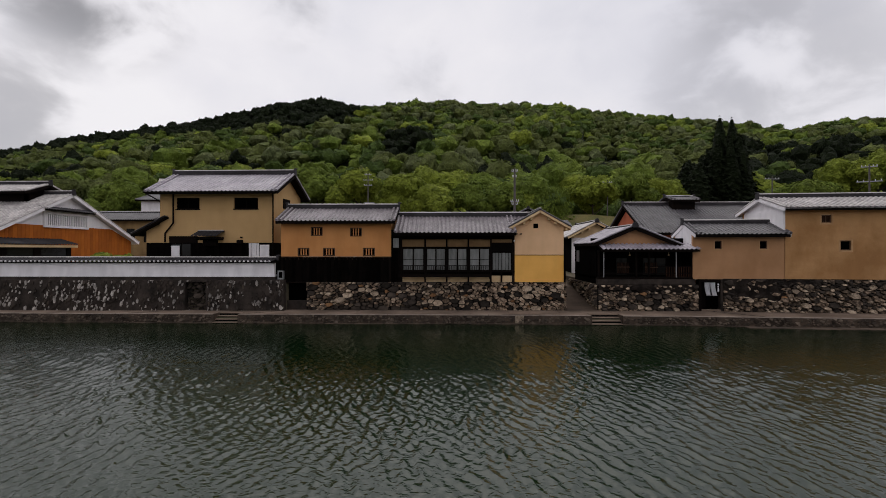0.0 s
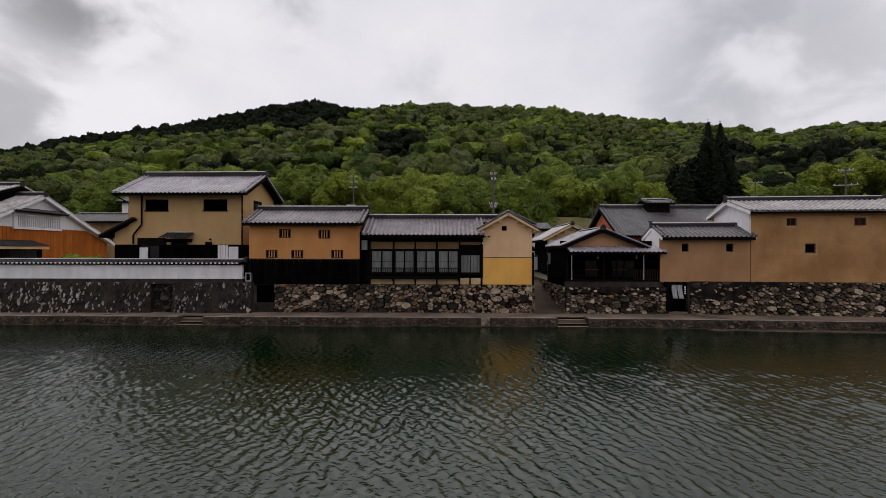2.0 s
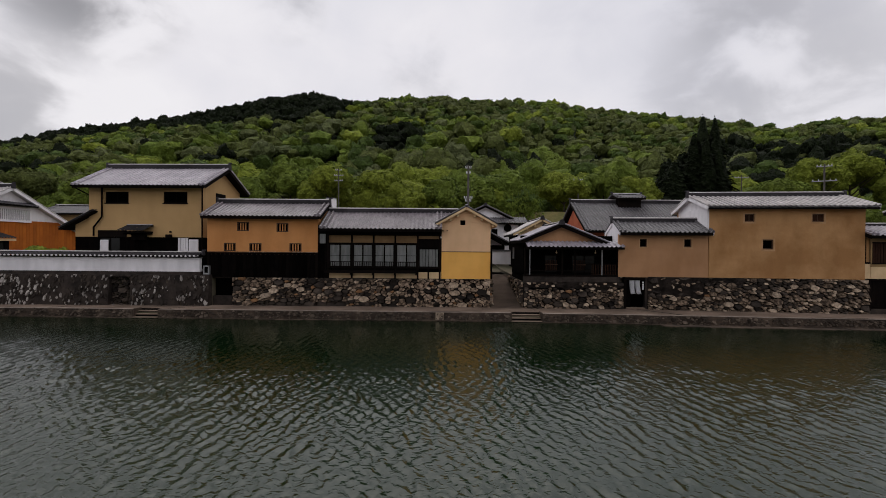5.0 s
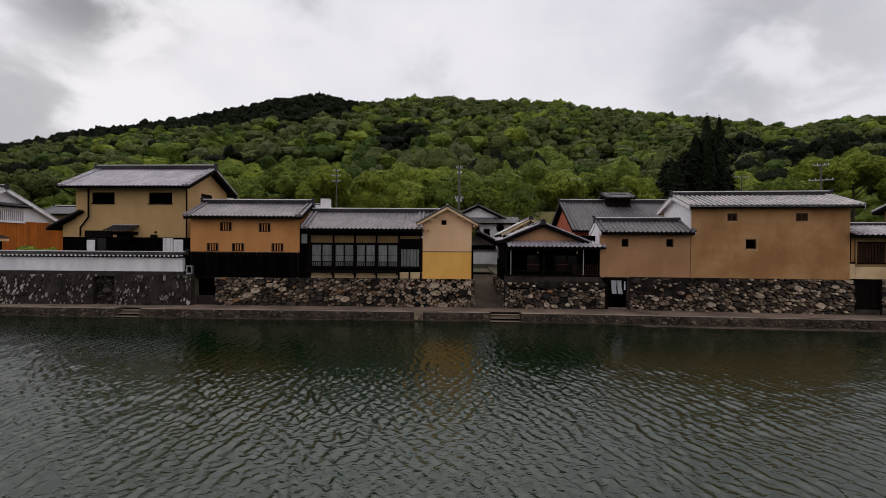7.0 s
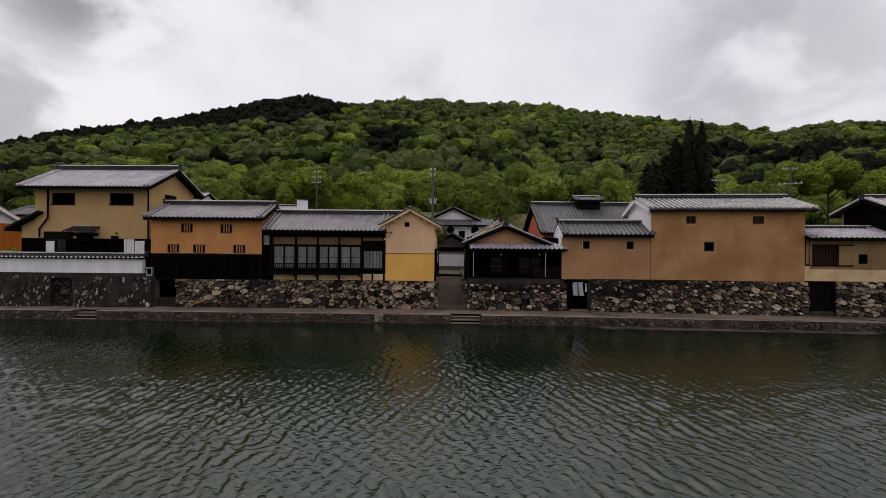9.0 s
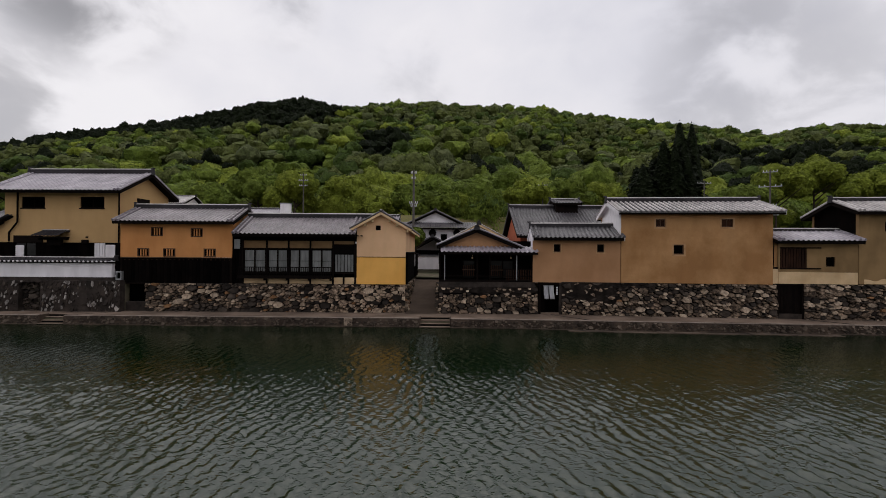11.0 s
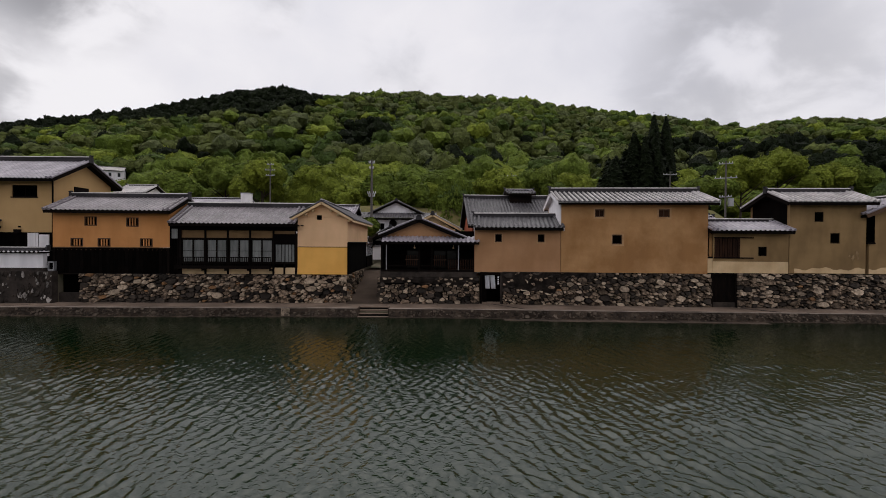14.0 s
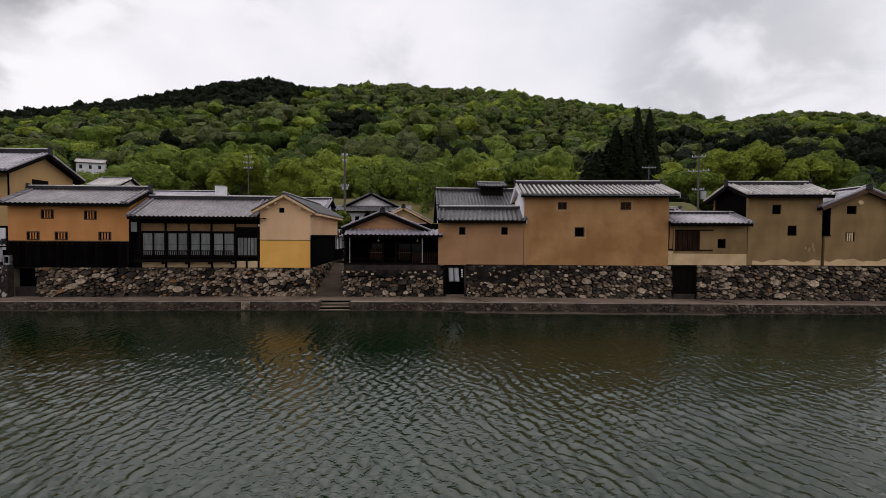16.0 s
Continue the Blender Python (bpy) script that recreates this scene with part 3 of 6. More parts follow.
def ground():
    xs = sorted({*[-2000, -1200, -800], *range(-600, -90, 30), *range(-90, 110, 5), *range(110, 640, 30), 800, 1200, 2000, 7.6, 7.66, 9.7, 9.76, -9.9, -9.85, 9.5, 15.6})
    rows = [("y", -2000, 14), ("y", -400, 7), ("y", -60, 2.95), ("y", 2.2, 2.9), ("y", 2.6, -1.4), ("y", 14, -1.6), ("q", 0.3, -1.3), ("q", 0.34, 0.4),
            ("f", 0.50, 0.4), ("f", 0.52, YARD - 0.02), ("f", 4.0, YARD - 0.02), ("y", 40, YARD), ("y", 52, None)]
    rows += [("y", y, None) for y in (60, 70, 78, 88, 100, 114, 130, 148, 168, 190, 215, 240, 270, 300, 330, 360, 390, 420, 450, 480, 510, 560, 640, 800, 1200, 2000)]
    bm = BM()
    grid = []
    for kind, y, z in rows:
        line = []
        for x in xs:
            yy = y + (along(QUAY, x) if kind == "q" else along(FACE, x) if kind == "f" else 0)
            zz = hill(x, yy) if z is None else z
            if 7.63 < x < 9.73 and 28 < yy < 46 and zz > 0.5:
                zz = min(zz, ramp(yy) - 0.06)
            line.append(bm.verts.new((x, yy, zz)))
        grid.append(line)
    for i in range(len(rows) - 1):
        for j in range(len(xs) - 1):
            f = bm.faces.new((grid[i][j], grid[i][j + 1], grid[i + 1][j + 1], grid[i + 1][j]))
            f.material_index = 1 if rows[i][2] is None and rows[i][1] >= 70 else 0
    ob = solo("ground", bm, M_EARTH, "earth ground rising into a wooded hillside", "ground", kind="structure", smooth=False)
    ob.data.materials.append(M_FOREST)


def ramp(y):
    return WALK + 0.01 + (2.2 - WALK) * min(1.0, max(0.0, (y - 29.4) / 8.5))


ground()


MAIN, CROSS = 0.0172, 0.0112


def river():
    """The river's skin: short wind ripples from all sides, finer near this bank, calm under the quay."""
    nx, ny = 800, 280
    y0, y1 = 6.5, 27.9
    v = np.linspace(0, 1, ny - 18)
    rows = np.concatenate((np.linspace(2.45, y0, 19)[:-1], y0 * (y1 / y0) ** (0.62 * v + 0.38 * v * v)))
    u, Y = np.meshgrid(np.linspace(0, 1, nx), rows)
    x0, x1 = -0.99 * np.maximum(Y, y0) - 2.0, 16.0 + 0.99 * np.maximum(Y, y0)
    X = x0 + (x1 - x0) * u
    rng = np.random.RandomState(4)
    Z, SX, SY = np.zeros_like(X), np.zeros_like(X), np.zeros_like(X)
    # a long train that runs along the river, short cross chop between its crests
    for i in range(64):
        main = i % 8 < 5
        a = radians(rng.normal(8, 24)) if main else radians(rng.uniform(-65, 75))
        lam = 0.165 + 0.26 * rng.rand() ** 1.5 if main else 0.14 + 0.18 * rng.rand()
        k = 2 * math.pi / lam
        bend = 0.8 * np.sin(X * rng.uniform(0.4, 1.4) + Y * rng.uniform(-0.6, 0.6) + rng.uniform(0, 6)) + 0.8 * np.sin(Y * rng.uniform(0.3, 1.1) + X * rng.uniform(-0.6, 0.6) + rng.uniform(0, 6))
        env = np.clip(0.35 + 0.75 * np.sin(X * rng.uniform(-3.0, 3.0) + Y * rng.uniform(-2.6, 2.6) + rng.uniform(0, 6)), 0, 1.2)
        ph = k * (X * math.cos(a) + Y * math.sin(a)) + bend + rng.uniform(0, 6.28)
        amp = env * (MAIN if main else CROSS) * lam * np.minimum(1.0, (lam / 0.15 / (1 + 0.04 * Y)) ** 2)
        Z += amp * np.sin(ph)
        # crests lean and sharpen
        SX += 0.25 * amp * math.cos(a) * np.cos(ph)
        SY += 0.25 * amp * math.sin(a) * np.cos(ph)
    gust = 0.85 + 0.28 * np.sin(X * 0.23 + 0.8 * np.sin(Y * 0.4)) * np.sin(Y * 0.33 + X * 0.12)
    reach = 22.0 + 6.0 / (1 + np.exp((X + 11.0) / 2.0)) + 8.0 / (1 + np.exp((18.5 - X) / 2.0)) + 2.2 * np.exp(-((X - 9.0) / 2.2) ** 2) + 0.9 * np.sin(X * 0.5) + 0.5 * np.sin(X * 1.3 + 1)
    edge = np.clip((reach - Y) / 7.5, 0.55, 1.0) * np.clip((Y - 2.0) / 9.0, 0.1, 1.0) * gust
    X, Y, Z = X + SX * edge, Y + SY * edge, Z * edge + WATER
    V = np.stack((X, Y, Z), -1).reshape(-1, 3)
    i = np.arange(nx * ny).reshape(ny, nx)
    Q = np.stack((i[:-1, :-1], i[:-1, 1:], i[1:, 1:], i[1:, :-1]), -1).reshape(-1, 4)
    me = bpy.data.meshes.new("water")
    me.vertices.add(len(V))
    me.vertices.foreach_set("co", V.ravel())
    me.loops.add(Q.size)
    me.loops.foreach_set("vertex_index", Q.ravel().astype(np.int32))
    me.polygons.add(len(Q))
    me.polygons.foreach_set("loop_start", (np.arange(len(Q)) * 4).astype(np.int32))
    me.update()
    me.validate()
    me.shade_smooth()
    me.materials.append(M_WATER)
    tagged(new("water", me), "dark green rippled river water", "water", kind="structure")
    bm = BM()
    for a, b, c, d in ((-2000, 2000, 2.4, 28.2),):
        bm.faces.new([bm.verts.new(p) for p in ((a, c, WATER - 0.05), (b, c, WATER - 0.05), (b, d, WATER - 0.05), (a, d, WATER - 0.05))])
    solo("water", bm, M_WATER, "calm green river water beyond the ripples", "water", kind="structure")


river()


def strip(name, x0, x1, inner, outer, z0, z1, material, label, step=3.0, parent=None, jitter=0.0, seed=3):
    """Slabs along a bent line between two curves, butted end to end, each its own piece."""
    rng = random.Random(seed)
    k = max(1, round((x1 - x0) / step))
    for i in range(k):
        a, b = x0 + (x1 - x0) * i / k + 0.006, x0 + (x1 - x0) * (i + 1) / k - 0.006
        bm = BM()
        j = rng.uniform(-jitter, jitter)
        zs = (z0, z1 + j)
        vs = [bm.verts.new((x, f(x) + (j if f is outer else 0), z)) for z in zs for f in (outer, inner) for x in (a, b)]
        for f in [(0, 2, 3, 1), (4, 5, 7, 6), (0, 1, 5, 4), (2, 6, 7, 3), (0, 4, 6, 2), (1, 3, 7, 5)]:
            bm.faces.new([vs[t] for t in f])
        bmesh.ops.bevel(bm, geom=list(bm.edges), offset=0.02, segments=1, affect="EDGES")
        part(name, bm, material, parent, label)


# ---- stone walls ----
def cells(w, h, size, rng, squash=1.0, spread=0.40):
    """Irregular polygons of mixed size that fill a w x h field (a power diagram of discs thrown at random)."""
    H = h / squash
    pts = []
    A = np.empty((4000, 3))
    for k in range(int(w * H / (size * size) * 45)):
        r = size * 0.5 * math.exp(rng.gauss(0, spread))
        r = min(max(r, size * 0.22), size * 0.85)
        x, z = rng.uniform(0, w), rng.uniform(0, H)
        q = A[:len(pts)]
        if len(pts) < 4000 and not ((q[:, 0] - x) ** 2 + (q[:, 1] - z) ** 2 < (0.86 * (q[:, 2] + r)) ** 2).any():
            A[len(pts)] = (x, z, r)
            pts.append((x, z, r))
    out = []
    P = np.array(pts)
    for px, pz, pr in pts:
        lo, hi = max(0, px - 3 * size), min(w, px + 3 * size)
        poly = [(lo, 0), (hi, 0), (hi, H), (lo, H)]
        near = np.argsort((P[:, 0] - px) ** 2 + (P[:, 1] - pz) ** 2)[1:26]
        for j in near:
            qx, qz, qr = pts[j]
            nx, nz = qx - px, qz - pz
            d2 = nx * nx + nz * nz
            k = 0.5 + (pr * pr - qr * qr) / (2 * d2)
            mx, mz = px + nx * k, pz + nz * k
            res = []
            for a, b in zip(poly, poly[1:] + poly[:1]):
                da, db = (a[0] - mx) * nx + (a[1] - mz) * nz, (b[0] - mx) * nx + (b[1] - mz) * nz
                if da <= 0:
                    res.append(a)
                if da * db < 0:
                    t = da / (da - db)
                    res.append((a[0] + (b[0] - a[0]) * t, a[1] + (b[1] - a[1]) * t))
            poly = res
            if len(poly) < 3:
                break
        if len(poly) >= 3:
            out.append([(x, z * squash) for x, z in poly])
    return out


def stone_mesh(poly, rng, gap, deep, name="stone"):
    """One rough, broken-faced stone in the x z plane that stands out towards -y."""
    n = len(poly)
    cx, cz = sum(p[0] for p in poly) / n, sum(p[1] for p in poly) / n
    ring = []
    for i in range(n):
        a, b = poly[i], poly[(i + 1) % n]
        if math.hypot(a[0] - b[0], a[1] - b[1]) < 0.05:
            ring.append(((a[0] + b[0]) / 2, (a[1] + b[1]) / 2))
            continue
        for t in (rng.uniform(0.01, 0.07), rng.uniform(0.93, 0.99)):
            ring.append((a[0] + (b[0] - a[0]) * t, a[1] + (b[1] - a[1]) * t))
    size = min(max(p[0] for p in ring) - min(p[0] for p in ring), max(p[1] for p in ring) - min(p[1] for p in ring))
    if size < 0.06:
        return None
    shrink = max(0.3, 1 - 2 * gap * rng.uniform(0.3, 2.4) / size)
    ring = [((x - cx) * shrink * q, (z - cz) * shrink * q) for x, z in ring for q in (1 + rng.uniform(-0.15, 0.06),)]
    bm = BM()
    rings = []
    d = deep * rng.uniform(0.25, 1.25)
    tx, tz = rng.uniform(-0.3, 0.3), rng.uniform(-0.1, 0.55)
    ox, oz = rng.uniform(-0.10, 0.10) * size, rng.uniform(-0.12, 0.06) * size
    for scale, y in ((1.0, 0.08), (0.985, -0.72 * d), (0.86, -d)):
        s = 1 if scale < 0.9 else 0
        rings.append([bm.verts.new((x * scale + ox * s, y + (0 if y > 0 else x * tx + z * tz + rng.uniform(-0.022, 0.022)), z * scale + oz * s)) for x, z in ring])
    k = len(ring)
    for a, b in zip(rings, rings[1:]):
        for i in range(k):
            j = (i + 1) % k
            bm.faces.new((a[i], a[j], b[j], b[i]))
    top = bm.verts.new((ox + rng.uniform(-0.16, 0.16) * size, -d * rng.uniform(0.92, 1.08), oz + rng.uniform(-0.16, 0.16) * size))
    for i in range(k):
        bm.faces.new((rings[-1][i], rings[-1][(i + 1) % k], top))
    me = bpy.data.meshes.new(name)
    bm.to_mesh(me)
    bm.free()
    return me, cx, cz


def stone_wall(name, m, w, z0, z1, size, label, seed, mix, holes=(), gap=0.014, deep=0.17, squash=0.60, batter=0.05, thick=0.5, backing=None, limit=300, skip=0.0, near=0.0, dark=(), patch=(), sunk=0.06, pick=None, spread=0.40):
    rng = random.Random(seed)
    bm = wall(BM(), 0, w, z0, z1, 0, thick, holes)
    for v in bm.verts:
        v.co.y += batter * (v.co.z - z0) + sunk if v.co.y < 0.01 else 0
    ob = solo(name, bm, backing or M_MORTAR, label, "wall", m, kind="structure")
    # stretches where old mortar hides all but the proudest stones
    for a, b, c, d in patch:
        bm = BM()
        g = [[bm.verts.new((a + (b - a) * i / 16, -0.075 + batter * (c + (d - c) * k / 5 - z0) + rng.uniform(-0.022, 0.022), c + (d - c) * k / 5 + (rng.uniform(-0.16, 0.16) if k == 0 and c > z0 + 0.1 else 0))) for i in range(17)] for k in range(6)]
        for k in range(5):
            for i in range(16):
                bm.faces.new((g[k][i], g[k][i + 1], g[k + 1][i + 1], g[k + 1][i]))
        bmesh.ops.solidify(bm, geom=list(bm.faces), thickness=0.12)
        part("mortar", bm, M_SLAB, ob, "dark old mortar over the stones")
    polys = cells(w, z1 - z0, size, rng, squash, spread)
    stones = []
    for poly in polys:
        cx, cz = sum(p[0] for p in poly) / len(poly), sum(p[1] for p in poly) / len(poly) + z0
        if any(h[0] - 0.08 < cx < h[1] + 0.08 and h[2] < cz < h[3] for h in holes):
            continue
        lo, hi = min(p[0] for p in poly), max(p[0] for p in poly)
        if any(h[0] < hi - 0.05 and h[1] > lo + 0.05 and h[2] < cz < h[3] for h in holes):
            hh = [h for h in holes if h[0] < hi - 0.05 and h[1] > lo + 0.05 and h[2] < cz < h[3]][0]
            poly = [(min(p[0], hh[0]) if cx < hh[0] else max(p[0], hh[1]), p[1]) for p in poly]
        if rng.random() < (0.55 if any(q[0] < cx < q[1] and q[2] < cz < q[3] for q in patch) else skip(cx, cz) if callable(skip) else skip):
            continue
        made = stone_mesh(poly, rng, gap, deep)
        if not made:
            continue
        me, sx, sz = made
        stuff = rng.choices([q[0] for q in mix], [q[1] for q in mix])[0]
        if any(q[0] < sx < q[1] and q[2] < sz + z0 < q[3] and rng.random() < q[4] for q in dark):
            stuff = M_STONE_D
        me.materials.append(stuff)
        stones.append((abs(sx - near), me, pose(sx, batter * sz, sz + z0)))
    stones.sort(key=lambda s: s[0])
    for _, me, at in stones[:limit]:
        s = new("stone", me)
        s.parent = ob
        s.matrix_basis = at
    # the farther ones, joined by material
    rest = {}
    for _, me, at in stones[limit:]:
        bm = rest.setdefault(me.materials[0].name, BM())
        me.transform(at)
        bm.from_mesh(me)
        bpy.data.meshes.remove(me)
    for k, bm in rest.items():
        part("stones", bm, bpy.data.materials[k], ob, kind="stuff")
    return ob


FIELD = ((M_STONE, 6), (M_STONE_P, 2.0), (M_STONE_O, 0.6), (M_STONE_D, 3.4))
GREYS = ((M_STONE, 5.5), (M_STONE_P, 3.0), (M_STONE_D, 3.6), (M_STONE_O, 0.1))
MORT = ((M_SLAB, 3), (M_STONE_D, 4), (M_STONE_G, 4))


def steps_notch():
    return ((-13.55, -12.05), (8.66, 10.46))


def quay():
    pav = thing("pavement", pose(0, 0, 0), "worn concrete quayside path along the river", "pavement", kind="structure")
    q, f = (lambda x: along(QUAY, x) + 0.26), (lambda x: along(FACE, x) + 0.42)
    strip("slab", -70, 75, f, lambda x: along(QUAY, x) + 0.95, 0.40, WALK, M_CONC, "", 3.1, pav, 0.004)
    cuts = [-70, -13.55, -12.05, 8.66, 10.46, 75]
    for a, b in zip(cuts[::2], cuts[1::2]):
        strip("slab", a, b, lambda x: along(QUAY, x) + 0.945, lambda x: along(QUAY, x) + 0.24, 0.40, WALK - 0.002, M_CONC, "", 3.4, pav, 0.004, 5)
    kerb = thing("kerb", pose(0, 0, 0), "rough stained concrete and rubble quay edge above the water", "kerb", kind="structure")
    for a, b in zip(cuts[::2], cuts[1::2]):
        strip("kerb_block", a, b, lambda x: along(QUAY, x) + 0.235, lambda x: along(QUAY, x), -0.9, WALK - 0.004, M_KERB, "", 2.6, kerb, 0.014, 9)
        strip("kerb_edge", a, b, lambda x: along(QUAY, x) + 0.13, lambda x: along(QUAY, x) - 0.012, WALK - 0.045, WALK + 0.010, M_LIP, "pale worn edge of the quay", 2.9, kerb, 0.008, 14)
        strip("footing", a, b, lambda x: along(QUAY, x) + 0.2, lambda x: along(QUAY, x) - 0.07, -0.9, WATER + 0.06, M_KERB, "", 1.7, kerb, 0.03, 12)
    rng = random.Random(31)
    bm = BM()
    for a, b in zip(cuts[::2], cuts[1::2]):
        a, b = max(a, -34), min(b, 50)
        for poly in cells(b - a, 0.50, 0.19, rng, 0.7):
            if rng.random() < 0.25:
                continue
            made = stone_mesh(poly, rng, 0.012, 0.055)
            if not made:
                continue
            me, cx, cz = made
            if cz > 0.44:
                bpy.data.meshes.remove(me)
                continue
            x = a + cx
            k = len(bm.verts)
            bm.from_mesh(me)
            bm.verts.ensure_lookup_table()
            for v in bm.verts[k:]:
                v.co += Vector((x, along(QUAY, x + v.co.x) - 0.004, WATER + 0.02 + cz))
            bpy.data.meshes.remove(me)
    part("rubble", bm, M_RUBBLE, kerb, "small rubble set into the quay face", kind="stuff")
    for a, b in steps_notch():
        st = thing("steps", pose(a, along(QUAY, (a + b) / 2), 0), "short flight of concrete steps down to the water", "steps", kind="structure")
        for i in range(4):
            top = 0.17 + 0.155 * i - (0.004 if i == 3 else 0)
            part("riser", cbox(0.01, b - a - 0.01, -0.08 + 0.27 * i, 0.95, -0.9, top - 0.05), M_MORTAR, st)
            part("tread", cbox(0.01, b - a - 0.01, -0.12 + 0.27 * i, 0.95, top - 0.048, top, 0.01), M_CONC, st)
        for x in (-0.0, b - a):
            part("cheek", cbox(x - 0.05, x + 0.05, 0.02, 0.95, -0.9, WALK - 0.008, 0.01), M_KERB, st)
    # a pale block in the kerb, a wet ledge at the water's edge, drain slots across the path
    part("pale_block", cbox(4.28, 4.78, along(QUAY, 4.5) - 0.045, along(QUAY, 4.5) + 0.1, 0.14, 0.60, 0.03), M_STONE_P, kerb, "pale patched block")
    strip("wet_ledge", 17, 31.5, lambda x: along(QUAY, x) - 0.11, lambda x: along(QUAY, x) - 0.62, -0.4, WATER + 0.028, M_KERB, "wet brown ledge", 2.4, kerb, 0.012, 15)
    for x0, x1 in ((16.7, 18.3), (-10.2, -11.6), (-17.0, -18.8), (31.2, 32.6)):
        bm = BM()
        y0, y1 = along(FACE, x0) - 0.1, along(QUAY, x1) + 0.3
        vs = [bm.verts.new(q) for q in ((x1 - 0.09, y1, WALK + 0.007), (x1 + 0.09, y1, WALK + 0.007), (x0 + 0.06, y0, WALK + 0.007), (x0 - 0.06, y0, WALK + 0.007))]
        bm.faces.new(vs)
        bmesh.ops.recalc_face_normals(bm, faces=bm.faces)
        r = bmesh.ops.extrude_face_region(bm, geom=list(bm.faces))
        bmesh.ops.translate(bm, verts=[v for v in r["geom"] if isinstance(v, bmesh.types.BMVert)], vec=(0, 0, -0.05))
        bmesh.ops.recalc_face_normals(bm, faces=bm.faces)
        part("drain_slot", bm, M_MORTAR, pav, "dark drain slot across the path")
    # alley ramp
    bm = BM()
    ys = [29.0 + i * 1.0 for i in range(30)]
    L = [bm.verts.new((7.70, y, ramp(y))) for y in ys]
    R = [bm.verts.new((9.74 if y > 30 else 9.74, y, ramp(y) + 0.0)) for y in ys]
    for i in range(len(ys) - 1):
        bm.faces.new((L[i], R[i], R[i + 1], L[i + 1]))
    bmesh.ops.solidify(bm, geom=list(bm.faces), thickness=0.05)
    solo("road", bm, M_CONC, "sloping concrete alley between two houses", "alley", kind="structure")


quay()


# ---- wooded hillside ----
def tri_mesh(name, chunks, mats):
    """chunks: (triangles, material number)."""
    V = np.concatenate([c[0].reshape(-1, 3) for c in chunks])
    idx = np.concatenate([np.full(len(c[0]), c[1]) for c in chunks]).astype(np.int32)
    n = len(V) // 3
    me = bpy.data.meshes.new(name)
    me.vertices.add(len(V))
    me.vertices.foreach_set("co", V.ravel())
    me.loops.add(len(V))
    me.loops.foreach_set("vertex_index", np.arange(len(V), dtype=np.int32))
    me.polygons.add(n)
    me.polygons.foreach_set("loop_start", (np.arange(n) * 3).astype(np.int32))
    me.polygons.foreach_set("material_index", idx)
    me.update()
    for m in mats:
        me.materials.append(m)
    return me


def sphere(sub):
    bm = BM()
    bmesh.ops.create_icosphere(bm, subdivisions=sub, radius=1.0)
    V, F = np.array([tuple(v.co) for v in bm.verts]), np.array([[v.index for v in f.verts] for f in bm.faces])
    bm.free()
    return V, F


BALL = {k: sphere(k) for k in (2, 3, 4)}


def dome(rng, sub, lumps, flat=0.84, low=-0.62):
    """The closed body of a broad crown one metre in radius: billows with creases between them."""
    D, F = BALL[sub]
    c = rng.normal(size=(lumps, 3))
    c[:, 2] = np.abs(c[:, 2]) * 0.9 - 0.18
    c /= np.linalg.norm(c, axis=1, keepdims=True)
    wide, tall = rng.uniform(0.32, 0.70, lumps), rng.uniform(0.18, 0.52, lumps)
    ang = np.arccos(np.clip(D @ c.T, -1, 1))
    r = 0.60 + (tall * np.sqrt(np.clip(1 - (ang / wide) ** 2, 0, 1))).max(1) + rng.normal(0, 0.03, len(D))
    P = D * r[:, None] * np.array((1, 1, flat))
    T = P[F]
    return T[T[:, :, 2].mean(1) > low * flat]


def sprays(rng, body, n, size):
    """Leaf sprays over a crown's body, facing outwards, with ragged edges and gaps."""
    e1, e2 = body[:, 1] - body[:, 0], body[:, 2] - body[:, 0]
    nr = np.cross(e1, e2)
    area = np.linalg.norm(nr, axis=1)
    pick = rng.choice(len(body), n, p=area / area.sum())
    u, v = rng.rand(n, 1), rng.rand(n, 1)
    u, v = np.where(u + v > 1, 1 - u, u), np.where(u + v > 1, 1 - v, v)
    nrm = nr[pick] / (area[pick][:, None] + 1e-9)
    p = body[pick, 0] + u * e1[pick] + v * e2[pick] + nrm * size * rng.uniform(0.1, 1.3, (n, 1))
    nrm = nrm * 0.9 + np.array((0, 0, 0.25)) + rng.normal(size=(n, 3)) * 0.30
    nrm /= np.linalg.norm(nrm, axis=1, keepdims=True)
    t = np.cross(nrm, rng.normal(size=(n, 3)))
    t /= np.linalg.norm(t, axis=1, keepdims=True) + 1e-9
    b = np.cross(nrm, t)
    s = size * rng.uniform(0.5, 1.4, (n, 1))
    return np.stack((p + t * s, p - t * s * 0.6 + b * s * 0.9, p - t * s * 0.5 - b * s * 0.85), 1)


# kinds of crown by distance: subdivision, billows, sprays, size of a spray
LOTS = {"near": (3, 30, 1500, 0.046), "mid": (3, 20, 700, 0.056), "far": (2, 13, 420, 0.075), "ridge": (2, 11, 150, 0.100)}


def crown_library(rng):
    lib = {}
    for lot, (sub, lumps, n, size) in LOTS.items():
        lib[lot] = []
        for i in range(14):
            body = dome(rng, sub, lumps)
            lib[lot].append(np.concatenate((body, sprays(rng, body, n, size))))
    return lib


CROWNS = crown_library(np.random.RandomState(5))


def spun(rng):
    ang = rng.uniform(0, 6.283)
    return np.array(((math.cos(ang), math.sin(ang), 0), (-math.sin(ang), math.cos(ang), 0), (0, 0, 1)))


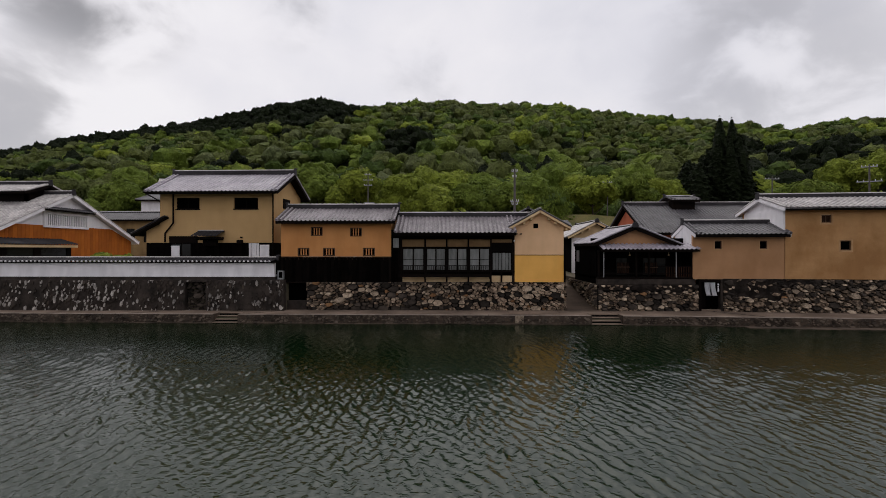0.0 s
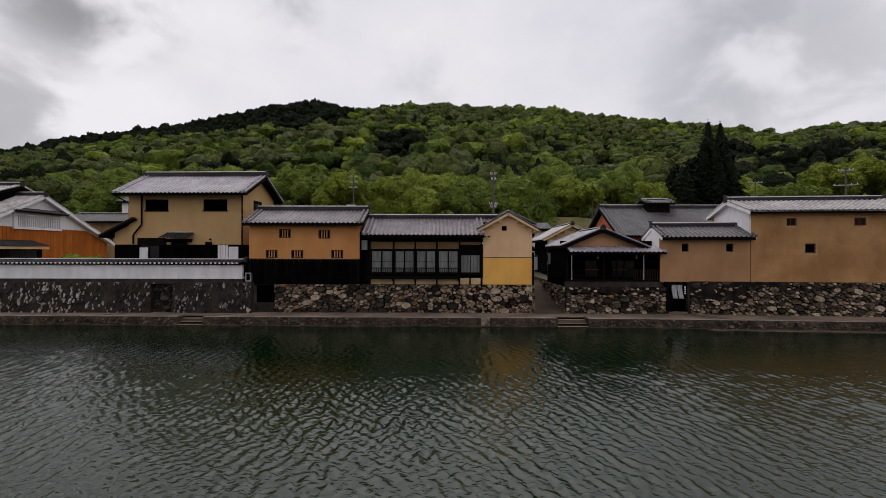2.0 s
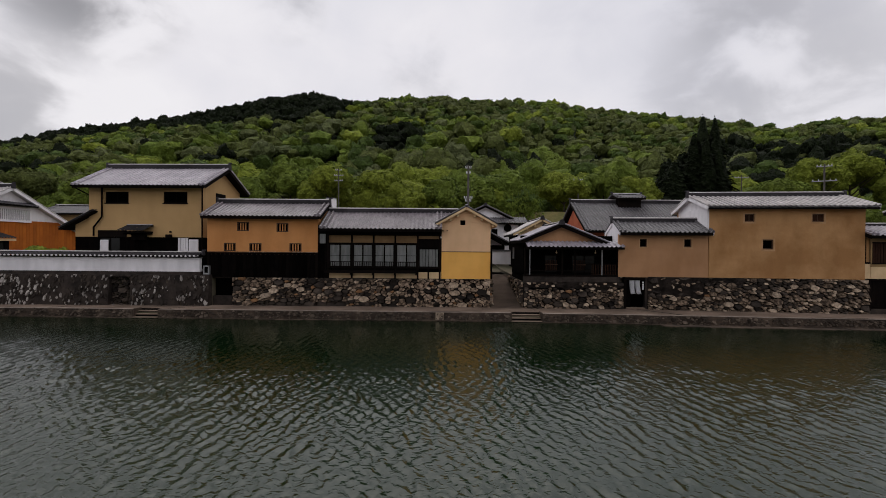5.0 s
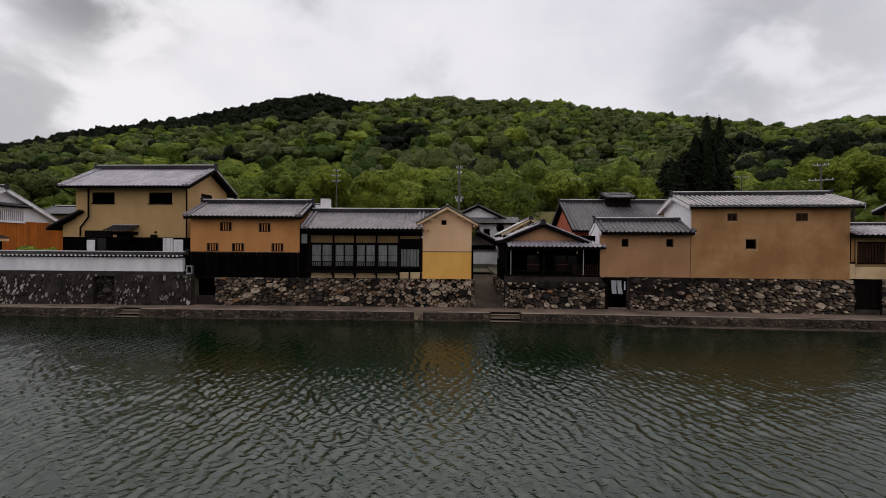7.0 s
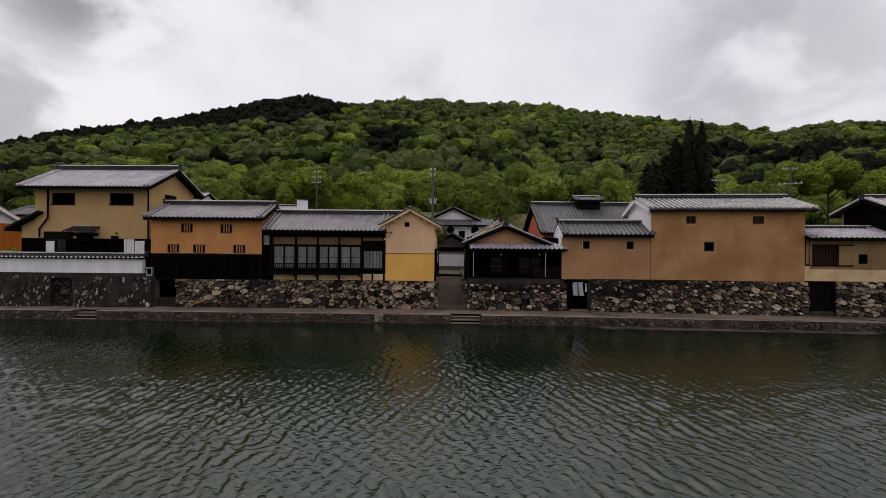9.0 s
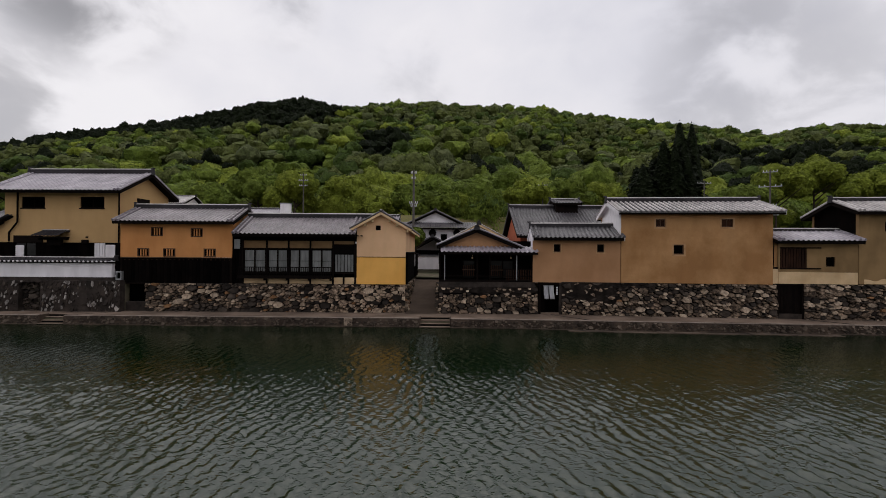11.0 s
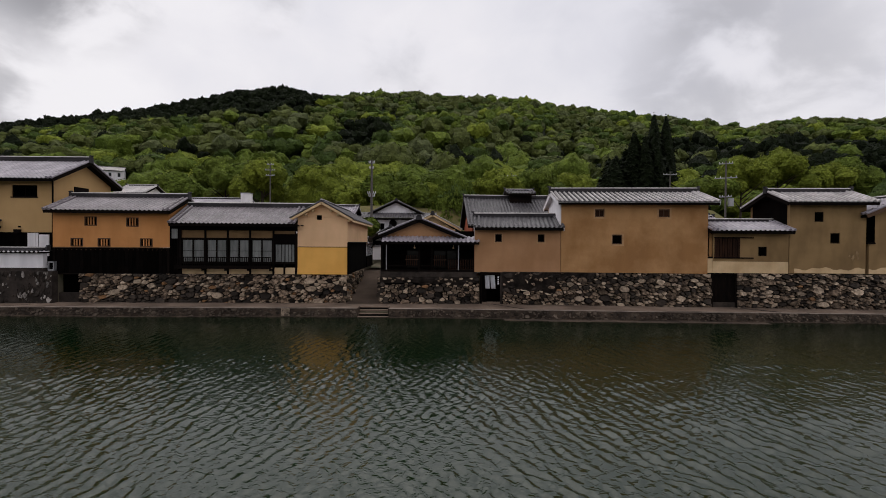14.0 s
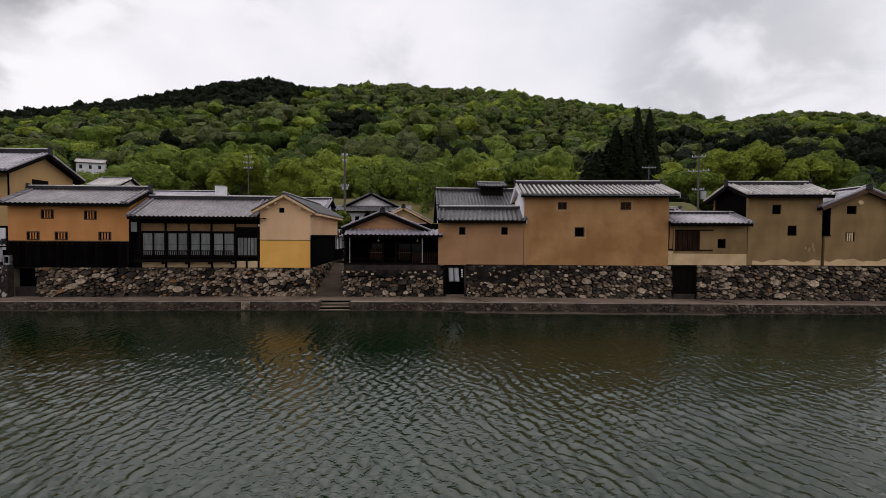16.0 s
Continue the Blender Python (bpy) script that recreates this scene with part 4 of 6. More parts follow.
def on_slope(ex, ey, ez, az, tan):
    """Where a line of sight from above meets the hillside, for a house that stands high on it."""
    y = 80.0
    while y < 300 and hill(ex + az * (y - ey), y) - ez < tan * (y - ey):
        y += 0.5
    return ex + az * (y - ey), y


HOUSE = on_slope(14.3, -0.25, 4.45, -0.675, 0.118)


def forest():
    rng = np.random.RandomState(11)
    chunks = []
    y = 94.0
    while y < 505:
        gap = 6.3 + y * 0.0110 if y < 132 else 6.9 + y * 0.0110 if y < 330 else 9.6 if y < 430 else 7.8
        x = -0.98 * y - 14 + rng.uniform(0, gap)
        while x < 1.02 * y + 24:
            px, py = x + rng.uniform(-2.2, 2.2), y + rng.uniform(-2.4, 2.4)
            x += gap * rng.uniform(0.72, 1.28)
            a = (px - 7) / py
            if abs(px - HOUSE[0]) < 9 and abs(py - HOUSE[1]) < 9:
                continue
            z = hill(px, py)
            # nothing tall stands in front of the house on the slope
            if py < HOUSE[1] and abs(px - HOUSE[0] - (HOUSE[1] - py) * 0.64) < 11 and (z + 6.0) / py > 0.112:
                continue
            # the cedar grove
            if (0.37 if py < 130 else 0.425) < a < 0.585 and py < 168:
                continue
            patch = noise.noise(Vector((px * 0.024, py * 0.020, 0.5)))
            dark = noise.noise(Vector((px * 0.017 + 9, py * 0.015, 2.5)))
            r = rng.uniform(0.60, 1.30) * (4.7 + py * 0.0075 if py < 330 else 5.8)
            lot = "near" if py < 128 else "mid" if py < 168 else "far" if py < 270 else "ridge"
            w = patch + rng.normal(0, 0.3) + (0.24 if py < 150 else -0.22 if py > 250 else 0) - (0.14 if a > 0.3 and py > 160 else 0)
            kind = 1 if w > 0.40 else 0 if w > -0.02 else 2 if w > -0.25 else 3 if w > -0.38 else 4
            if py < 132 and kind > 1:
                kind = 0 if kind == 3 else 2
            tall = rng.uniform(0.85, 1.2)
            r *= 0.86 if py < 132 else 1.0
            # dark conifers along the upstream crest
            band = np.interp(a, (-1.1, -0.6, -0.36, -0.26, -0.2), (0.016, 0.02, 0.05, 0.045, 0.0))
            pines = py > 250 and (z + 6 - 4.4) / py > along(CREST, a) - band
            if pines or py < 370 and dark > 0.34 or (a > 0.57 and 125 < py < 440 and (z + 0.6) / py < 0.222 and rng.rand() < 0.8) or (a > 0.2 and 150 < py < 370 and rng.rand() < 0.06) or py < 370 and rng.rand() < 0.02:
                kind, tall = 5, rng.uniform(1.05, 1.55) if pines else rng.uniform(1.1, 1.7)
                r *= 0.72
            for j in range(3 if pines else 1):
                qx, qy = (px, py) if j == 0 else (px + rng.uniform(-6, 6), py + rng.uniform(-6, 6))
                at = np.array((qx, qy, (z if j == 0 else hill(qx, qy)) + r * tall * (rng.uniform(0.35, 1.3) if py < 380 else rng.uniform(0.45, 0.7)) + 0.6))
                chunks.append((CROWNS[lot][rng.randint(14)] @ spun(rng) * (r * np.array((1, 1, tall))) + at, kind))
        y += gap * 0.84
    me = tri_mesh("woodland", chunks, LEAF)
    tagged(new("woodland", me), "dense spring woodland of mixed green crowns on the hillside", "trees", kind="stuff")
    return len(me.polygons)


def trunk(rng, h, r, limbs=5):
    bm = BM()
    last, rad = Vector((0, 0, -0.3)), r
    for i in range(4):
        nxt = Vector((rng.normal(0, 0.12), rng.normal(0, 0.12), h * (i + 1) / 4))
        rod(bm, last, nxt, rad, rad * 0.72, 8)
        last, rad = nxt, rad * 0.72
    for i in range(limbs):
        a, z = rng.uniform(0, 6.28), h * rng.uniform(0.45, 0.9)
        e = Vector((math.cos(a), math.sin(a), 0.8)) * h * rng.uniform(0.25, 0.42)
        rod(bm, (0, 0, z), Vector((0, 0, z)) + e, r * 0.38, r * 0.12, 6)
    return bm


def tree(x, y, h, r, kind, seed, label, name="tree", droop=False):
    """One tree: tapered trunk with limbs, crown of leaf sprays over billows."""
    rng = np.random.RandomState(seed)
    z = hill(x, y)
    t = new(name)
    t.matrix_world = pose(x, y, z)
    tagged(t, label, "tree")
    tr = new("trunk", mesh_of(trunk(rng, h * 0.62, 0.16 + h * 0.012), "trunk"))
    tr.data.materials.append(M_BARK)
    tr.parent = t
    up = np.array((0, 0, h - r * 0.95))
    if droop:
        chunks = []
        for i in range(42):
            a, q = rng.uniform(0, 6.28), r * rng.uniform(0.25, 1.0)
            n = 60
            k = rng.uniform(0, 1, n)
            top = h - (q / r) ** 2 * r * 0.9 - rng.uniform(0, 1.0)
            p = np.stack((q * math.cos(a) + rng.normal(0, 0.28, n), q * math.sin(a) + rng.normal(0, 0.28, n), top - k * h * 0.42), 1)
            s = rng.uniform(0.16, 0.34, (n, 1))
            t1 = rng.normal(size=(n, 3)) * 0.5
            chunks.append((np.stack((p + t1 * s, p + np.array((0, 0, -1.6)) * s, p - t1 * s), 1), kind))
        # inner body in darker green, painting in shade behind the hanging sprays
        chunks.append((dome(rng, 2, 12) * r * 0.72 + up, 2))
    else:
        # a main head and side limbs' heads of unequal size
        chunks = []
        for i in range(6):
            q = 0.74 if i == 0 else rng.uniform(0.34, 0.56)
            ang, out = i * 2.4 + rng.uniform(0, 0.8), 0 if i == 0 else rng.uniform(0.48, 0.72)
            at = up + r * np.array((out * math.cos(ang), out * math.sin(ang), 0.12 if i == 0 else rng.uniform(-0.42, 0.25)))
            body = dome(rng, 3 if i == 0 else 2, 16, 0.95, -0.7)
            chunks.append((np.concatenate((body, sprays(rng, body, 1700 if i == 0 else 600, 0.26 / (q * r)))) * (q * r) + at, kind))
    cr = new("crown", tri_mesh("crown", chunks, LEAF))
    cr.parent = t
    return t


def cedar(x, y, h, r, seed):
    rng = np.random.RandomState(seed)
    z = hill(x, y)
    t = new("cedar")
    t.matrix_world = pose(x, y, z)
    tagged(t, "tall dark cedar with a pointed crown", "tree", "cedars on the slope")
    tr = new("trunk", mesh_of(trunk(rng, h * 0.9, 0.4, 0), "trunk"))
    tr.data.materials.append(M_BARK)
    tr.parent = t
    # drooping sprays on a ragged cone, over a closed inside
    n = 1300
    k = 1 - rng.uniform(0, 1, n) ** 0.6
    a = rng.uniform(0, 6.283, n)
    tier = (k * 13 + 0.35 * np.sin(a * 3 + seed)) % 1.0
    q = (r * (1 - k) ** 0.75 + 0.12) * (1.08 - 0.38 * tier) * rng.uniform(0.82, 1.08, n)
    p = np.stack((q * np.cos(a), q * np.sin(a), h * (0.06 + 0.94 * k)), 1)
    out = np.stack((np.cos(a), np.sin(a), np.full(n, -0.55)), 1)
    side = np.stack((-np.sin(a), np.cos(a), np.zeros(n)), 1) + rng.normal(size=(n, 3)) * 0.25
    s = rng.uniform(0.35, 0.8, (n, 1)) * (1.15 - 0.6 * k[:, None])
    chunks = [(np.stack((p + out * s, p - out * s * 0.7 + side * s * 0.8, p - out * s * 0.7 - side * s * 0.8), 1), 5)]
    m = 9
    ang = np.arange(m) * 6.283 / m
    for lo, hi in ((0.05, 0.3), (0.3, 0.55), (0.55, 0.8), (0.8, 0.97)):
        A = [np.array((0.78 * r * (1 - f) ** 0.75 * math.cos(g), 0.78 * r * (1 - f) ** 0.75 * math.sin(g), h * (0.06 + 0.94 * f))) for f in (lo, hi) for g in ang]
        chunks.append((np.array([t3 for c in range(m) for t3 in ((A[c], A[(c + 1) % m], A[m + c]), (A[(c + 1) % m], A[m + (c + 1) % m], A[m + c]))]), 5))
    cr = new("crown", tri_mesh("crown", chunks, LEAF))
    cr.parent = t


def near_trees():
    rng = np.random.RandomState(8)
    spots = ((-70, 72, 11, 5.0, 2), (-61, 70, 12, 5.0, 4), (-53, 74, 11, 5.0, 0), (-46, 70, 6.0, 3.4, 4), (-38, 72, 6.0, 3.4, 2), (-29, 74, 11, 4.8, 0), (-22, 78, 13, 5.0, 0),
             (-14.5, 73, 12.5, 5.2, 1), (-8, 80, 11.5, 4.6, 1), (-2.5, 72, 9.0, 4.4, 1), (3.5, 77, 10, 4.6, 0), (8.5, 70, 9.5, 4.4, 0), (22.5, 71, 10.5, 4.4, 1), (29.5, 74, 11.5, 4.8, 0),
             (36, 78, 10.5, 4.6, 1), (57, 74, 12.0, 4.8, 0), (64, 76, 15.5, 5.4, 1), (71, 77, 15.0, 5.0, 1), (78, 75, 14.0, 5.2, 1), (85, 80, 15.5, 5.2, 0))
    words = ("fresh green broadleaf tree at the foot of the hill", "bright yellow-green broadleaf tree in spring leaf", "mid green broadleaf tree at the foot of the hill",
             "grey-green tree at the foot of the hill", "olive green broadleaf tree at the foot of the hill")
    for i, (x, y, h, r, k) in enumerate(spots):
        tree(x * 1.12, y + 11, h * rng.uniform(1.0, 1.15) + 0.5, r, k, 100 + i, words[k])
    tree(17.0, 76, 10.5, 3.8, 0, 140, "fresh green weeping tree behind the houses", droop=True)
    for x, y, h, r in ((85.5, 150, 33.5, 6.6), (89.9, 151, 33, 6.2)):
        cedar(x, y, h, r, int(x * 3))
    for i in range(44):
        y = 101 + 11 * (i // 8) + rng.uniform(-2.5, 2.5)
        x = 7 + y * (0.448 + 0.0148 * (i % 8) + rng.uniform(-0.012, 0.012))
        cedar(x, y, rng.uniform(13, 19) + (3 if 2 < i % 8 < 7 else 0), rng.uniform(4.6, 6.4), 200 + i)


near_trees()
print("woodland triangles", forest())


def bank():
    """A grassy embankment at the hill's foot."""
    xs = np.arange(-44, 72.1, 2.0)
    prof = ((64.0, 3.2), (69.0, 5.6), (73.5, 8.2), (77.0, 10.0), (79.0, 10.3), (88.0, 9.6), (96.0, 4.0))
    bm = BM()
    rows = []
    for y, z in prof:
        rows.append([bm.verts.new((x, y + 1.4 * noise.noise(Vector((x * 0.09, y, 1))), z * min(1.0, (x + 46) / 14, (74 - x) / 14) + (0.7 * noise.noise(Vector((x * 0.13, y * 0.3, 5))) if z > 5 else -0.6))) for x in xs])
    for a, b in zip(rows, rows[1:]):
        for i in range(len(xs) - 1):
            bm.faces.new((a[i], a[i + 1], b[i + 1], b[i]))
    solo("ground_bank", bm, M_GRASS, "dry grassy embankment at the foot of the hill", "ground", kind="structure", smooth=True)


bank()


# ---- houses, from upstream to downstream ----
def sub(name, m, label, category, group=""):
    return thing(name, m, label, category, group)


def surround(t, x0, x1, z0, z1, k=0.09, y=0.0):
    """A rim of paler, hand-worn plaster round an opening."""
    part("plaster_surround", wall(BM(), x0 - k, x1 + k, z0 - k * 1.2, z1 + k * 0.7, y - 0.006, y - 0.002, [(x0, x1, z0, z1)]), M_RIM, t)


def storehouse_red():
    """Storehouse with red ochre boards: ridge along the river, gable end facing downstream."""
    X, y0, y1, zr = -31.05, 31.0, 46.0, 8.95
    t = sub("storehouse", pose(X, y0, YARD), "white plastered storehouse with red ochre boarding and tiled roof", "house")
    d, rv = y1 - y0, 7.1
    # gable wall in the plane x = 0, thickness to -x; drawn as a prism and turned
    T = Matrix(((0, 1, 0, 0), (1, 0, 0, 0), (0, 0, 1, 0), (0, 0, 0, 1)))
    bm = prism(BM(), [(0.2, 5.7), (d - 0.2, 5.2), (rv, zr - 0.15)], 0, 0.25)
    bm.transform(T)
    bm.transform(Matrix.Translation((-0.25, 0, 0)))
    bmesh.ops.recalc_face_normals(bm, faces=bm.faces)
    part("gable_wall", bm, M_WHITE, t, "white lime plaster gable")
    bm = prism(BM(), [(0.2, YARD), (d - 0.2, YARD), (d - 0.2, 5.2), (0.2, 5.7)], 0, 0.25)
    bm.transform(T)
    bm.transform(Matrix.Translation((-0.25, 0, 0)))
    bmesh.ops.recalc_face_normals(bm, faces=bm.faces)
    part("wall", bm, M_WHITE, t)
    # upright boards on the gable end, cut along the sloping top
    k = 44
    for i in range(k):
        a, b = 0.2 + (d - 0.4) * i / k, 0.2 + (d - 0.4) * (i + 1) / k
        top = lambda v: min(6.35, 5.25 + (d - 0.2 - v) * 0.40, 5.4 + v * 0.48)
        bm = prism(BM(), [(a + 0.01, YARD), (b - 0.01, YARD), (b - 0.01, top(b)), (a + 0.01, top(a))], 0.0, 0.035)
        bm.transform(T)
        bmesh.ops.recalc_face_normals(bm, faces=bm.faces)
        part("board", bm, M_BOARD, t)
    part("wall", cbox(-14, -0.25, 0.2, 0.45, YARD, 5.6), M_WHITE, t)
    part("wall", cbox(-14, -0.25, d - 0.45, d - 0.2, YARD, 5.0), M_WHITE, t)
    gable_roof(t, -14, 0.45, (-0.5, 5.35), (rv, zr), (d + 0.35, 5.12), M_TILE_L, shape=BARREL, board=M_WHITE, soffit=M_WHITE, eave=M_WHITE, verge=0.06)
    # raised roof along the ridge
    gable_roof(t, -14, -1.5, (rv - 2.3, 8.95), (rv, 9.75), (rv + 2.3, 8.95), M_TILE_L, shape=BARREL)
    part("raised_wall", cbox(-14, -1.9, rv - 1.7, rv - 1.5, 8.2, 9.0), M_DARK, t)
    part("raised_wall", cbox(-14, -1.9, rv + 1.5, rv + 1.7, 8.2, 9.0), M_DARK, t)
    bm = prism(BM(), [(rv - 1.7, 8.2), (rv + 1.7, 8.2), (rv + 1.7, 9.0), (rv, 9.6), (rv - 1.7, 9.0)], 0, 0.2)
    bm.transform(T)
    bm.transform(Matrix.Translation((-2.1, 0, 0)))
    bmesh.ops.recalc_face_normals(bm, faces=bm.faces)
    part("raised_wall", bm, M_DARK, t)
    # barred vent with a white frame and a small roof on the gable; it faces downstream
    G = Matrix.Rotation(radians(90), 4, "Z")
    f = part("vent_frame", xf(wall(BM(), 4.7, 9.2, 6.2, 7.45, -0.16, 0, [(4.9, 9.0, 6.38, 7.25)]), G), M_WHITE, t, "white plaster window surround")
    # black sheet behind the bars paints the dark inside
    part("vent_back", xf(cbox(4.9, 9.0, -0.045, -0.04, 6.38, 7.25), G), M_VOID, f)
    for i in range(22):
        u = 4.98 + i * 0.184
        part("bar", xf(cbox(u, u + 0.09, -0.12, -0.05, 6.38, 7.25), G), M_WHITE, f)
    bm = prism(BM(), [(4.35, 7.6), (9.4, 7.6), (9.4, 7.67), (4.35, 7.67)], -0.62, 0.0)
    for v in bm.verts:
        v.co.z += (v.co.y + 0.3) * 0.35
    part("vent_roof", xf(bm, G), M_DARK, t)
    tiles("vent_roof_tiles", t, G, (4.3, -0.62, 7.55), (5.15, 0, 0), (0, 0.62, 0.22), M_TILE_D)
    # lean-to at the front of the gable end
    tiles("lean_to_tiles", t, G, (-0.6, -1.5, 4.80), (6.9, 0, 0), (0, 1.45, 0.42), M_RIDGE)
    part("lean_to_roof", xf(cbox(-0.6, 6.3, -1.45, 0, 4.68, 4.79), G), M_DARK, t)
    part("lean_to_beam", xf(cbox(-0.6, 6.3, -1.5, -1.45, 4.62, 4.80), G), M_PALE, t)
    part("lean_to_wall", xf(wall(BM(), 0.0, 6.0, YARD, 4.68, -1.2, -1.1, [(0.5, 2.6, 3.3, 4.55), (3.2, 5.6, 3.3, 4.55)]), G), M_DARK, t)
    for a, b in ((0.5, 2.6), (3.2, 5.6)):
        part("lean_to_window", xf(cbox(a, b, -1.14, -1.12, 3.3, 4.55), G), M_GLASS, t)


def xf(bm, m):
    bm.transform(m)
    return bm


def house_two_storey():
    t = sub("house", pose(-19.08, 31.22, YARD, 0, 0, -1.5), "two-storey beige plastered house with dark lower boards and tiled roof", "house")
    w, d = 7.75, 5.3
    W = [(1.13, 2.72, 7.20, 7.94), (5.10, 6.72, 7.20, 7.94)]
    shell(t, w, d, 4.92, 8.55, M_BEIGE, W, gable=(2.45, 9.7))
    for a in W:
        window(t, *a, split=2, pane=M_VOID, label="dark sliding window")
        part("window_sill", cbox(a[0] - 0.05, a[1] + 0.05, -0.05, 0.02, a[2] - 0.07, a[2] - 0.004), M_DARK, t)
    # window on the gable side
    part("side_window", cbox(w + 0.003, w + 0.05, 1.7, 3.0, 7.35, 8.05), M_DARK, t)
    # lower storey in dark boards
    part("wall", wall(BM(), 0, w, YARD, 4.915, 0.02, 0.24, [(0.72, 2.12, 3.2, 4.915)]), M_BLACK, t)
    part("wall", cbox(w - 0.2, w, 0.24, d, YARD, 4.915), M_BLACK, t)
    part("wall", cbox(0, 0.2, 0.24, d, YARD, 4.915), M_BLACK, t)
    boards(t, 2.2, w, YARD, 4.9, 0.018, M_BLACK, 0.3, seed=4)
    boards(t, 0.0, 0.68, YARD, 4.9, 0.018, M_BLACK, 0.3, seed=5)
    part("door_hood", cbox(0.66, 2.6, -0.06, -0.002, 4.9, 5.36), M_DARK, t)
    window(t, 0.72, 2.12, 3.2, 4.90, split=2, pane=M_GLASS, label="sliding window with a slatted shutter")
    sh = part("shutter", cbox(0.80, 1.36, -0.03, 0.0, 3.5, 4.72), M_WHITE, t, "pale slatted shutter")
    for i in range(9):
        part("slat", cbox(0.80, 1.36, -0.05, -0.031, 3.52 + i * 0.133, 3.60 + i * 0.133), M_WHITE, sh)
    # hood roof over the bay
    part("hood", cbox(2.76, 4.40, -0.85, 0.0, 5.18, 5.29), M_DARK, t)
    for x in (2.8, 3.14, 3.48, 3.82, 4.16, 4.3):
        part("bracket", cbox(x, x + 0.06, -0.6, -0.002, 5.08, 5.178), M_DARK, t)
    part("hood_body", cbox(3.1, 4.0, -0.28, -0.002, 4.72, 5.08), M_DARK, t)
    tiles("hood_tiles", t, Matrix.Identity(4), (2.70, -0.95, 5.28), (1.76, 0, 0), (0, 0.95, 0.36), M_RIDGE, e=0.2)
    ridge(t, Matrix.Identity(4), 2.72, 4.44, -0.1, 5.62, h=0.10, w=0.2, ends=False)
    # pale shutters at the right, a meter box
    for a, b, mm in ((6.13, 6.28, M_WHITE), (6.31, 6.46, M_WHITE), (6.49, 6.64, M_WHITE), (6.67, 6.80, M_WHITE)):
        part("slat", cbox(a, b, -0.06, -0.012, 4.0, 4.88), mm, t)
    part("panel", cbox(6.86, 7.5, -0.06, -0.012, 3.4, 4.78), M_WHITE, t, "white panel")
    part("meter_box", cbox(5.35, 5.72, -0.22, -0.012, 4.85, 5.1, 0.02), M_DARK, t)
    part("lamp", cbox(5.55, 5.68, -0.12, -0.002, 5.22, 5.32, 0.02), M_DARK, t)
    # main roof
    gable_roof(t, -0.47, w + 0.55, (-0.82, 8.23), (2.45, 9.80), (5.7, 8.3), M_TILE, h=0.3)
    # rain pipes
    bm = BM()
    for p, q in (((0.98, -0.12, 8.3), (0.98, -0.12, 6.25)), ((0.98, -0.12, 6.25), (0.42, -0.12, 5.55)), ((0.42, -0.12, 5.55), (0.42, -0.12, 4.95))):
        rod(bm, p, q, 0.055)
    part("rain_pipe", bm, M_DARK, t)
    bm = BM()
    rod(bm, (w + 0.03, -0.1, 8.3), (w + 0.03, -0.1, 4.0), 0.05)
    part("rain_pipe", bm, M_DARK, t)
    bm = BM()
    rod(bm, (-0.8, -0.62, 8.3), (-0.02, 0.1, 7.7), 0.04)
    rod(bm, (-0.02, 0.08, 7.7), (-0.02, 0.08, 6.6), 0.04)
    part("rain_pipe", bm, M_DARK, t)
    # low wing upstream
    part("wing_wall", cbox(-1.05, -0.004, 0.15, 5.5, 4.92, 5.75), M_BEIGE, t)
    part("wing_wall", prism(BM(), [(-1.05, 5.75), (-0.004, 5.75), (-0.004, 6.45)], 0.15, 0.4), M_BEIGE, t)
    part("wing_wall", cbox(-1.05, -0.004, 0.15, 5.5, YARD, 4.915), M_BLACK, t)
    G = TURN90.inverted()
    tiles("wing_tiles", t, G, (-5.6, -1.75, 5.45), (6.0, 0, 0), (0, 2.35, 1.2), M_TILE_D)
    bm = BM()
    P = [(-1.75, 5.36), (0.6, 6.56), (0.6, 6.64), (-1.75, 5.46)]
    prism(bm, P, -0.4, 5.6)
    part("wing_roof", bm, M_DARK, t)


def lattice_window(t, x0, x1, z0, z1):
    w = window(t, x0, x1, z0, z1, pane=M_VOID, t=0.035, label="small window with plastered upright bars")
    for i in range(3):
        c = x0 + (x1 - x0) * (i + 1) / 4
        part("bar", cbox(c - 0.032, c + 0.032, -0.012, 0.05, z0, z1, 0.006), M_ORANGE, w)
    for q in (cbox(x0 - 0.05, x1 + 0.05, -0.022, 0.06, z1 - 0.005, z1 + 0.05), cbox(x0 - 0.05, x1 + 0.05, -0.022, 0.06, z0 - 0.05, z0 + 0.005), cbox(x0 - 0.05, x0, -0.02, 0.06, z0 + 0.006, z1 - 0.006), cbox(x1, x1 + 0.05, -0.02, 0.06, z0 + 0.006, z1 - 0.006)):
        part("casing", q, M_WOOD, w, "weathered wooden casing")
    return w


